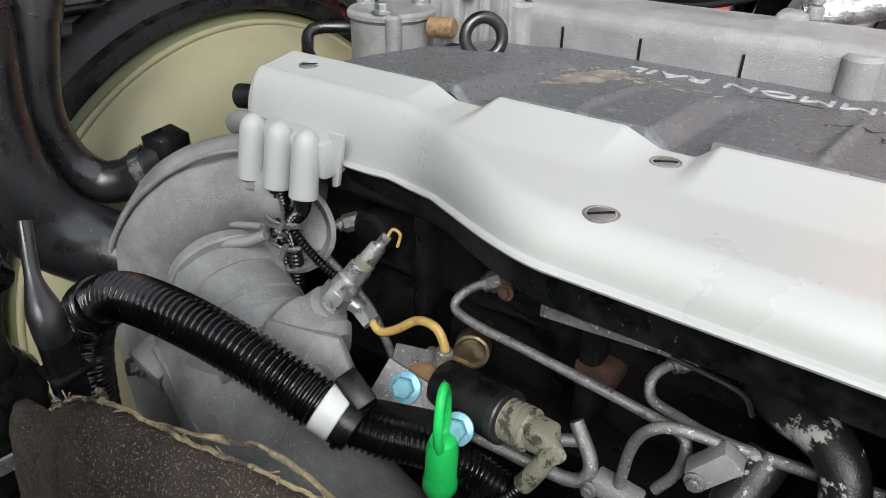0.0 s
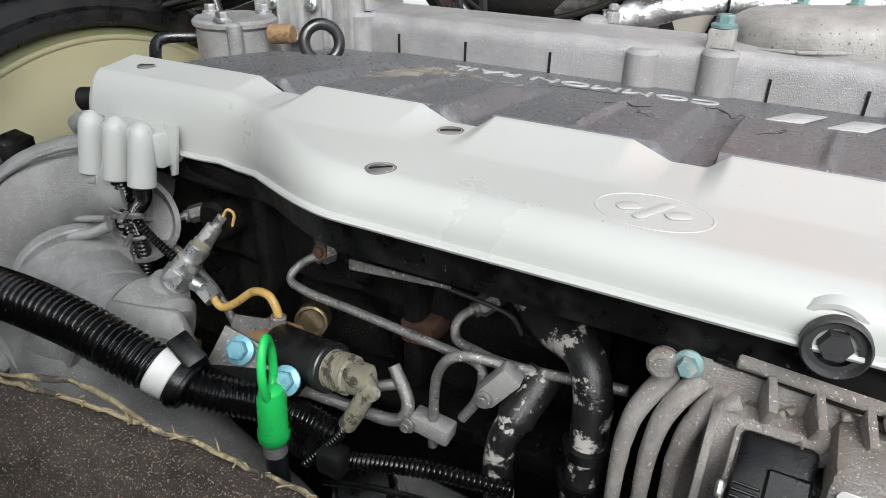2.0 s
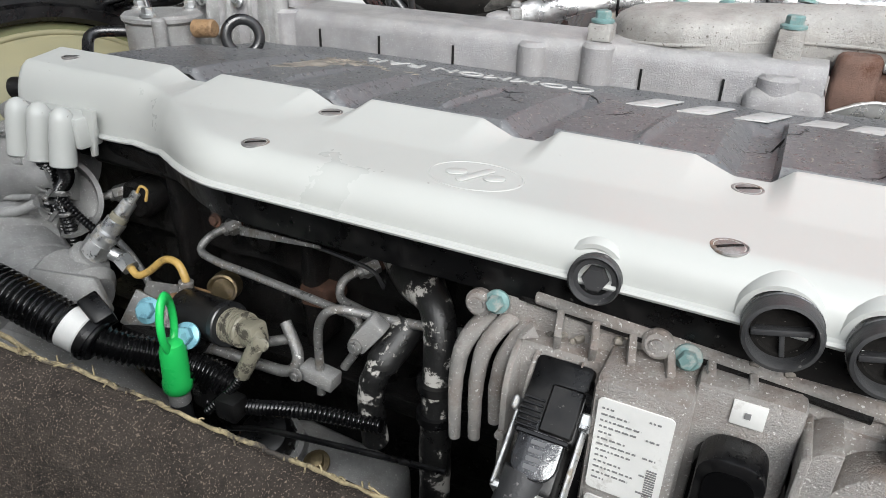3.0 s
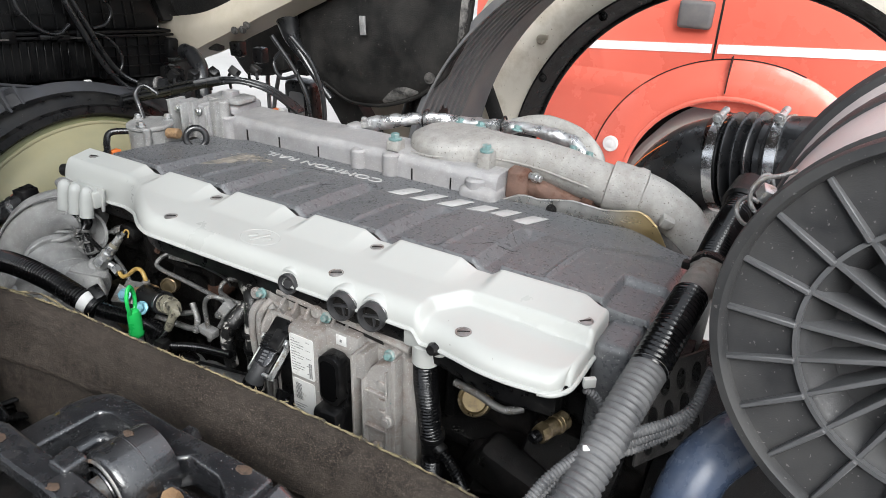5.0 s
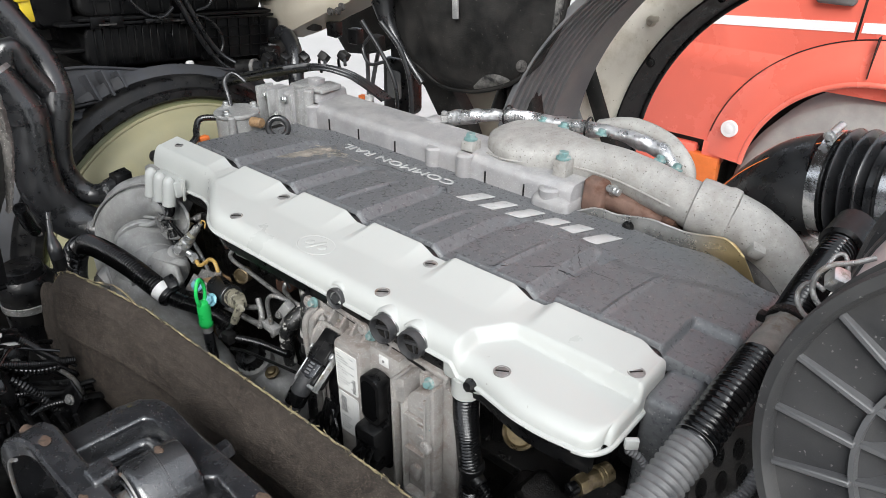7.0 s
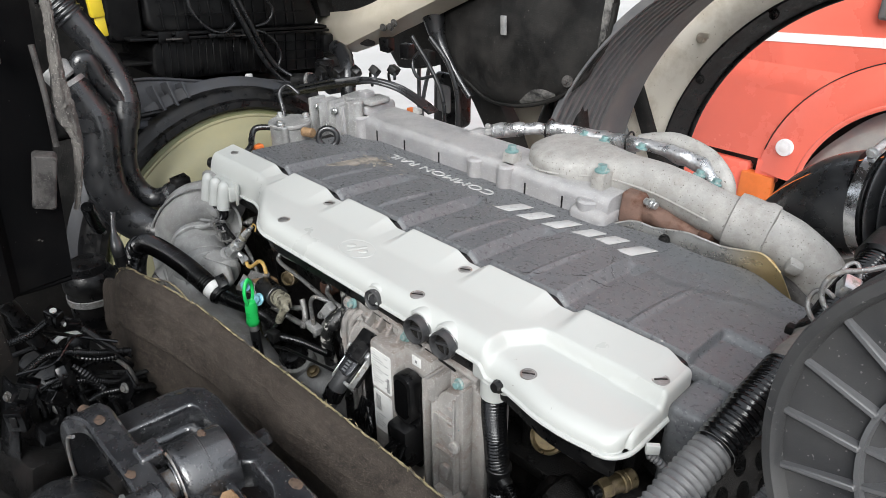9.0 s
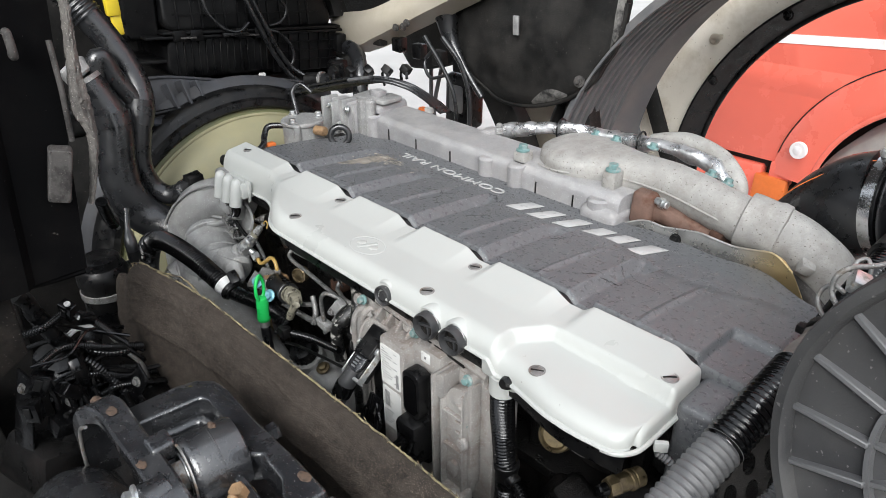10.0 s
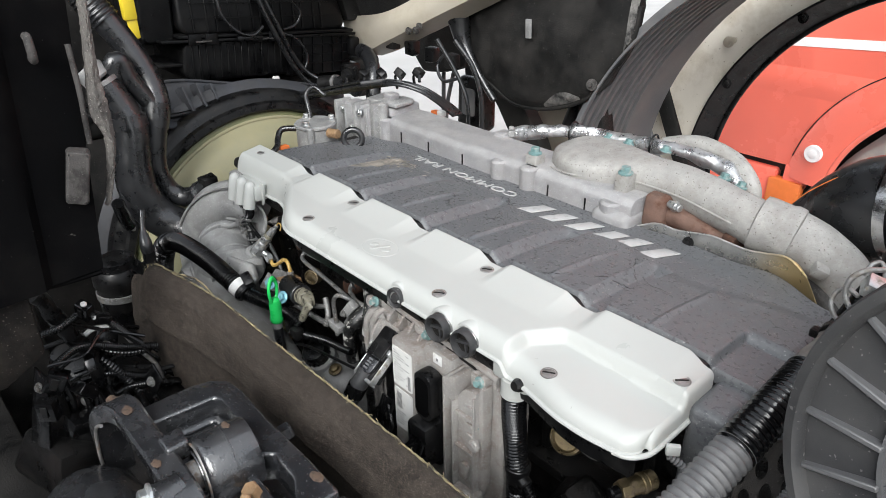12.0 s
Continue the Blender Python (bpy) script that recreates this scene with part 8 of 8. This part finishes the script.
lone("underrun_tray", join(box((-0.8, -0.54, 0.52), (1.6, 0.56, 0.55), 0.005), box((-0.8, -0.55, 0.52), (1.6, -0.54, 0.75)), box((-0.8, 0.548, 0.52), (1.6, 0.556, 0.75))), M_UNDER, "dark tray under the engine", "tray")

# ---- tilted cab: underside, beam, shields and wheel arch ----
cab = thing("tilted_cab", (-0.2, 0.4, 1.75), "tilted truck cab, black dirty underside over the engine", "truck cab")
part("floor", sheet(24, 12, lambda u, v: Vector((-1.0 + 1.20 * u, -0.75 + 2.05 * v, 1.62 + 1.82 * u + 0.02 * math.sin(u * 20))), (-0.08, 0, 0.10)), M_UNDER, cab)
def beam_face(u, v):
    """A cream pressed member, deep at its bracket end and slimmer where it climbs."""
    low = spline_at(BEAM_LOW, u)
    top = spline_at(BEAM_TOP, u)
    q = low.lerp(top, v)
    return Vector((q.x, q.y - 0.012 * math.sin(math.pi * v), q.z))
def spline_at(path, u):
    k = u * (len(path) - 1)
    i = min(int(k), len(path) - 2)
    return path[i].lerp(path[i + 1], k - i)
BEAM_LOW = spline([Vector(q) for q in ((-0.557, 0.600, 1.380), (-0.46, 0.604, 1.420), (-0.36, 0.612, 1.466), (-0.24, 0.625, 1.520), (-0.10, 0.640, 1.585), (0.06, 0.66, 1.67))], 0.01)
BEAM_TOP = spline([Vector(q) for q in ((-0.620, 0.600, 1.484), (-0.53, 0.604, 1.492), (-0.43, 0.612, 1.512), (-0.33, 0.625, 1.556), (-0.20, 0.640, 1.625), (-0.05, 0.66, 1.73))], 0.01)
part("beam", lumpy(sheet(50, 10, beam_face, (0.03, 0.07, -0.01)), 0.07, 0.003), M_CABPAINT, cab, "cream painted frame beam")
part("beam_gusset", lumpy(prism([(-0.05, -0.03), (0.05, -0.02), (0.02, 0.05), (-0.05, 0.06)], 0.05, pose(-0.60, 0.62, 1.50, 90, 0, 0), 0.006), 0.04, 0.002), M_UNDER, cab)
part("crossbar", lumpy(box((-0.06, -0.36, -0.05), (0.06, 0.26, 0.05), 0.02, 3, m=pose(-0.42, 0.42, 1.690, 0, 10, 14)), 0.06, 0.004), M_UNDER, cab)
RIM = [(-0.262, 1.52), (-0.225, 1.425), (-0.188, 1.372), (-0.122, 1.333), (-0.055, 1.307), (0.040, 1.312), (0.146, 1.350), (0.212, 1.400), (0.238, 1.443), (0.274, 1.507), (0.285, 1.585)]
RIMLINE = spline([Vector((x, 0, z)) for x, z in RIM], 0.01)
part("rear_wall", lumpy(box((-0.80, -1.05, 1.05), (-0.74, 0.02, 2.5), 0.01), 0.2, 0.01), M_UNDER, cab)
part("rear_panel", lumpy(box((-0.82, 0.0, 1.15), (-0.76, 0.55, 1.640), 0.01), 0.2, 0.01), M_UNDER, cab)
part("pedal_bracket", lumpy(box((-0.63, 0.57, 1.26), (-0.53, 0.66, 1.375), 0.012, 2), 0.05, 0.006), M_UNDER, cab)
part("wheel_liner", lumpy(box((-0.36, -1.05, 0.70), (-0.30, -0.42, 1.30), 0.01), 0.15, 0.01), M_UNDER, cab)
part("rear_header", lumpy(box((-0.78, 0.20, 1.70), (-0.72, 0.86, 2.5), 0.01), 0.2, 0.01), M_UNDER, cab)
def tunnel(u, v):
    k = u * (len(RIMLINE) - 1)
    i = min(int(k), len(RIMLINE) - 2)
    e = RIMLINE[i].lerp(RIMLINE[i + 1], k - i)
    top = Vector((-0.27 + 0.60 * u, 0, 2.05))
    q = e.lerp(top, v)
    bulge = 0.030 * math.sin(math.pi * min(1.0, v * 2.2)) * math.sin(math.pi * u)
    return Vector((q.x, 0.722 + 0.085 * v - bulge + 0.010 * smoothstep(0.03, 0.0, v) + 0.005 * noise.noise(Vector((u * 7, v * 7, 0))), q.z))
part("tunnel_shield", sheet(80, 50, tunnel, (0.0, 0.02, 0.0)), M_UNDER, cab, "black dirty moulded engine tunnel shield")
part("shield_rim", tube([tunnel(k / 40, 0.004) for k in range(41)], 0.006, 10, 0.01), M_UNDER, cab)
part("scuff", sheet(10, 14, lambda u, v: tunnel(0.86 + 0.10 * u + 0.03 * v, 0.02 + 0.22 * v + 0.05 * noise.noise(Vector((u * 9, v * 3, 5)))) + Vector((0, -0.0015, 0)), (0, 0.001, 0)), M_SCUFF, cab, "pale scuffed edge")
part("scuff", sheet(10, 8, lambda u, v: tunnel(0.52 + 0.14 * u, 0.012 + (0.01 + 0.035 * math.sin(math.pi * u)) * v) + Vector((0, -0.0015, 0)), (0, 0.001, 0)), M_SCUFF, cab, "pale scuffed edge")
part("shield_tag", box((-0.008, -0.003, -0.022), (0.008, 0.003, 0.022), 0.001, m=pose(0.012, 0.694, 1.512, 0, -3, 0)), M_ALU, cab, "grey metal tag")
part("shield_bolt", join(lathe([(0, 0), (0.014, 0), (0.013, 0.004), (0, 0.005)], axis_pose((0.19, 0.718, 1.406), (0.20, 0.66, 1.41))[0], 20), hexbolt((0.19, 0.714, 1.407), (0.1, -1, 0.1), 0.006, 0.008)), M_TRIM, cab)
part("seal_tube", tube([(-0.262, 0.66, 1.62), (-0.250, 0.68, 1.56), (-0.236, 0.70, 1.505), (-0.220, 0.70, 1.455), (-0.186, 0.70, 1.409), (-0.142, 0.70, 1.357), (-0.100, 0.70, 1.315)], lambda s, t: 0.031 - 0.022 * smoothstep(0.10, 0.26, s), 20, 0.008), M_RUBBER, cab, "thick black rubber seal")
part("side_box", lumpy(prism([(-0.640, 1.373), (-0.430, 1.500), (-0.384, 1.455), (-0.347, 1.346), (-0.400, 1.318), (-0.469, 1.297), (-0.560, 1.286)], 0.12, Matrix.Translation((0, 0.97, 0)) @ Matrix(((1, 0, 0, 0), (0, 0, -1, 0), (0, 1, 0, 0), (0, 0, 0, 1))), 0.012, 2), 0.06, 0.002), M_UNDER, cab)
part("column", lumpy(prism([(-0.289, 1.345), (-0.200, 1.400), (-0.060, 1.216), (0.0, 1.10), (-0.110, 1.120), (-0.149, 1.179), (-0.202, 1.255)], 0.05, Matrix.Translation((0, 0.87, 0)) @ Matrix(((1, 0, 0, 0), (0, 0, -1, 0), (0, 1, 0, 0), (0, 0, 0, 1))), 0.008, 2), 0.06, 0.003), M_UNDER, cab, "black slanted column")
part("right_column", lumpy(prism([(0.085, 1.335), (0.150, 1.360), (0.190, 1.20), (0.080, 1.18)], 0.05, Matrix.Translation((0, 0.86, 0)) @ Matrix(((1, 0, 0, 0), (0, 0, -1, 0), (0, 1, 0, 0), (0, 0, 0, 1))), 0.008, 2), 0.06, 0.003), M_UNDER, cab, "black bracket behind the shield")
part("floor_pan", lumpy(prism([(-1.15, 1.40), (-0.84, 1.425), (-0.61, 1.455), (-0.42, 1.520), (-0.25, 1.600), (-0.10, 1.690), (-0.10, 2.0), (-1.15, 2.0)], 0.05, Matrix.Translation((0, 0.74, 0)) @ Matrix(((1, 0, 0, 0), (0, 0, -1, 0), (0, 1, 0, 0), (0, 0, 0, 1))), 0.008, 2), 0.10, 0.006), M_UNDER, cab, "black underside pan over the beam")
for q in ((-0.335, 0.612, 1.474), (-0.295, 0.616, 1.490), (-0.31, 0.616, 1.478)):
    part("beam_bolt", hexbolt(q, (0.2, -1, -0.2), 0.007, 0.008), M_TRIM, cab, "dull grey bolt")
part("tan_panel", lumpy(box((-0.235, 1.0, 1.08), (-0.050, 1.03, 1.29), 0.008), 0.05, 0.003), M_CABPAINT, cab, "cream panel behind the lift ram")
part("lift_ram", join(rod((0.045, 0.83, 1.24), (0.075, 0.85, 1.36), 0.018, 20, 0.003), rod((0.065, 0.845, 1.34), (0.085, 0.86, 1.44), 0.010, 16, 0.002)), M_BLACK, cab, "black lift ram")
part("pedal_box", lumpy(box((-0.505, 0.95, 1.09), (-0.392, 1.03, 1.268), 0.02, 3), 0.08, 0.006), M_BLACK, cab)
part("box_window", prism(rounded(0.06, 0.09, 0.012), 0.004, pose(-0.448, 0.951, 1.19, 90, 0, 0), 0.001), M_GUARD, cab, "grey flat inset")
for x0, x1 in ((-0.567, -0.569), (-0.522, -0.552)):
    part("air_line", tube([(x0 + 0.03, 0.93, 1.290), (x0, 0.95, 1.262), (x1, 0.95, 1.152), (x1 - 0.005, 0.95, 1.02)], 0.007, 12, 0.008), M_GUARD, cab, "pale grey air line")
for k in range(7):
    random.seed(90 + k)
    x, y, z = -0.50 + 0.06 * k, 0.62 + 0.02 * k, 1.44 - 0.012 * k
    part("fitting", lumpy(box((x - 0.018, y - 0.015, z - 0.02), (x + 0.018, y + 0.015, z + 0.02), 0.005), 0.02, 0.003), (M_BLACK, M_UNDER, M_BLACK)[k % 3], cab)

AC, AY = Vector((0.80, 0.0, 1.06)), 1.25
def ring_sheet(r0, r1, y0, y1, a0, a1, n, k, wave=None):
    def f(u, v):
        a = radians(a0 + (a1 - a0) * u)
        r = r0 + (r1 - r0) * v
        y = y0 + (y1 - y0) * v
        if wave:
            r += wave(v)
        return Vector((AC.x + r * math.cos(a), y, AC.z + r * math.sin(a)))
    return sheet(n, k, f, (0, 0.006, 0.0) if abs(r1 - r0) > abs(y1 - y0) else (-0.004, 0, 0.004))
part("arch_liner", ring_sheet(0.700, 0.690, 0.72, 1.13, 70, 190, 60, 140, lambda v: -0.016 * (1 if (v * 14) % 1.0 < 0.5 else 0) if v < 0.60 else 0.0), M_GUARD, cab, "grey ribbed wheel arch liner", smooth=30)
part("arch_panel", ring_sheet(0.86, 0.592, 1.215, 1.225, 20, 200, 70, 12), M_ARCH, cab, "cream painted inner arch panel")
part("arch_rim", ring_sheet(0.600, 0.560, 1.200, 1.275, 10, 205, 90, 6), M_BLACK, cab, "black plastic wheel arch rim")
part("rim_bead", tube([Vector((AC.x + 0.561 * math.cos(radians(a)), 1.274, AC.z + 0.561 * math.sin(radians(a)))) for a in range(10, 206, 5)], 0.008, 10, 0.02), M_BLACK, cab)
for a in (174, 152, 128, 105):
    part("rim_clip", hexbolt((AC.x + 0.588 * math.cos(radians(a)), 1.208, AC.z + 0.588 * math.sin(radians(a))), (0, -1, 0), 0.009, 0.008), M_BLACK, cab)
part("panel_bolt", join(hexbolt((0.262, 1.214, 1.442), (0.1, -1, 0), 0.010, 0.016), box((0.262, 1.190, 1.445), (0.29, 1.20, 1.460), 0.003)), M_CABPAINT, cab)
part("stay", lumpy(box((-0.022, -0.008, -0.16), (0.022, 0.008, 0.16), 0.006, m=pose(0.165, 1.16, 1.20, 0, -24, 10)), 0.05, 0.002), M_UNDER, cab, "black stay")
part("stay_plate", lumpy(box((-0.016, -0.006, -0.12), (0.016, 0.006, 0.10), 0.004, m=pose(0.125, 1.14, 1.13, 0, -26, 10)), 0.05, 0.002), M_GUARD, cab)

# ---- neighbouring red truck, ground and distance ----
truck = thing("red_truck", (0.8, 2.6, 0.09), "red truck with white stripe parked alongside", "truck")
WX, WZ, WR, TY = 0.725, 0.773, 0.452, 2.10
TX, TZ = 0.745, 0.655
def side_outline():
    R = 0.440
    out = [(-0.42, 0.83)]
    a0 = math.asin((0.83 - WZ) / R)
    out.append((WX - R * math.cos(a0), 0.83))
    for k in range(1, 25):
        a = math.pi - a0 - (math.pi - 2 * a0) * k / 24
        out.append((WX + R * math.cos(a), WZ + R * math.sin(a)))
    out += [(2.0, 0.83), (2.0, 3.2), (-0.42, 3.2)]
    return out
XZ = Matrix(((1, 0, 0, 0), (0, 0, 1, 0), (0, 1, 0, 0), (0, 0, 0, 1)))
part("body_side", prism(side_outline(), 0.05, Matrix.Translation((0, TY, 0)) @ XZ, 0.006), M_RED, truck, "glossy red cab side")
def flare(u, v):
    a = radians(178 - 176 * u)
    r = 0.395 + (0.157 - 0.016 * math.sin(a) ** 2) * v
    return Vector((WX + r * math.cos(a), TY - 0.050 + 0.046 * v ** 1.5 + 0.012 * (1 - v) ** 4, WZ + r * math.sin(a)))
part("wheel_flare", sheet(70, 14, flare, (0, 0.02, 0)), M_RED, truck, "red wheel arch flare")
part("flare_lip", tube([flare(k / 40, 0.0) for k in range(41)], 0.010, 10, 0.02), M_RED, truck)
def stripe(x0, x1):
    return sheet(4, 1, lambda u, v: Vector((x0 + (x1 - x0) * u, TY - 0.003, 1.283 + 0.075 * (x0 + (x1 - x0) * u - 0.13) + 0.033 * v)), (0, 0.006, 0))
part("stripe", stripe(-0.42, 0.584), M_STRIPE, truck, "white stripe")
part("stripe_rear", stripe(0.606, 2.0), M_STRIPE, truck, "white stripe")
part("flare_seam", tube([flare(k / 40, 1.0) + Vector((0, -0.002, 0)) for k in range(2, 26)], 0.0022, 8, 0.02), M_UNDER, truck, "dark panel gap")
part("panel_gap", box((0.591, TY - 0.0015, 1.285), (0.599, TY + 0.004, 2.2)), M_UNDER, truck, "dark panel gap")
part("crease", sheet(40, 3, lambda u, v: Vector((-0.40 + 2.38 * u, TY - 0.008 * math.sin(math.pi * v), 1.10 + 0.10 * v + 0.02 * u)), (0, 0.006, 0)), M_RED, truck)
part("front_skirt", box((-0.42, TY - 0.005, 0.60), (0.135, TY + 0.06, 0.805), 0.008), M_RED, truck)
part("skirt_lug", box((0.165, TY - 0.01, 0.74), (0.245, TY + 0.05, 0.835), 0.008), M_RED, truck)
part("corner_lamp", box((0.115, TY - 0.02, 0.60), (0.245, TY + 0.03, 0.775), 0.010), M_ORANGE, truck, "orange side lamp")
part("gap_shadow", box((-0.42, TY + 0.03, 0.795), (0.25, TY + 0.06, 0.84)), M_UNDER, truck)
part("reflector", join(lathe([(0.018, 0.004), (0.030, 0.004), (0.033, 0.0), (0.033, -0.01)], axis_pose((0.266, TY - 0.048, 0.915), (0.25, TY - 0.2, 0.918))[0], 30), lathe([(0, 0.006), (0.014, 0.006), (0.019, 0.003)], axis_pose((0.266, TY - 0.048, 0.915), (0.25, TY - 0.2, 0.918))[0], 24)), M_STRIPE, truck, "round white cap")
part("door_handle", lumpy(box((0.445, TY - 0.035, 1.400), (0.570, TY + 0.01, 1.500), 0.014, 3), 0.04, 0.002), M_GUARD, truck, "grey door handle")
part("door_gap", box((0.668, TY - 0.050, 1.185), (0.6705, TY - 0.01, 1.32)), M_UNDER, truck)
wh = part("wheel", lathe([(0.27, -0.12), (0.30, -0.135), (0.36, -0.142), (0.365, -0.139), (0.40, -0.140), (0.432, -0.130), (0.436, -0.124), (WR, -0.10), (WR, 0.12), (0.42, 0.14), (0.27, 0.13)], Matrix.Translation((TX, TY + 0.15, TZ)) @ pose(0, 0, 0, -90, 0, 0), 80), M_TYRE, truck, "dusty black tyre")
part("rim", lathe([(0, 0.03), (0.10, 0.03), (0.12, 0.0), (0.26, 0.02), (0.30, -0.02), (0.305, -0.08), (0.30, -0.12)], Matrix.Translation((TX, TY + 0.15, TZ)) @ pose(0, 0, 0, 90, 0, 0) @ Matrix.Diagonal((0.9, 0.9, 1, 1)), 48), M_STEEL, wh, "steel wheel rim")
for yy in (TY + 0.15, TY + 2.1):
    part("rear_tyre", lathe([(0.28, -0.13), (0.46, -0.14), (0.50, -0.10), (0.50, 0.10), (0.46, 0.14), (0.28, 0.13)], Matrix.Translation((4.2, yy, 0.703)) @ pose(0, 0, 0, -90, 0, 0), 48), M_TYRE, truck, "dusty black tyre")
part("wheel_well", box((0.0, TY + 0.30, 0.55), (1.6, TY + 0.36, 1.25)), M_UNDER, truck)
part("mud_flap", box((0.14, TY + 0.05, 0.55), (0.20, TY + 0.3, 0.83), 0.01), M_UNDER, truck)
part("cab_body", box((-0.42, TY + 0.37, 0.75), (2.0, TY + 2.3, 3.2), 0.03), M_RED, truck)
part("chassis", box((-0.4, TY + 0.6, 0.45), (5.0, TY + 1.7, 0.74), 0.02), M_UNDER, truck)

ground = lone("ground", sheet(60, 60, lambda u, v: Vector((-150 + 300 * u, -150 + 300 * v, 0.203))), M_GROUND, "pale grey paved yard", "ground", "", "structure")
far = thing("far_hall", (-30, 6, 0.09), "pale grey industrial hall in the distance", "building")
part("wall", box((-34, -30, 0.09), (-26, 50, 7.5), 0.05), M_STRIPE, far)
part("roof", box((-34.3, -30.3, 7.5), (-25.7, 50.3, 7.9), 0.05), M_GUARD, far)
# Added out of view: keeps low light from the south off the engine bay.
lone("wall_south", box((-7.0, -2.60, 0.15), (7.0, -2.50, 2.45)), M_WALLGREY, "unseen grey wall added behind the camera to block low light", "wall", "", "structure")
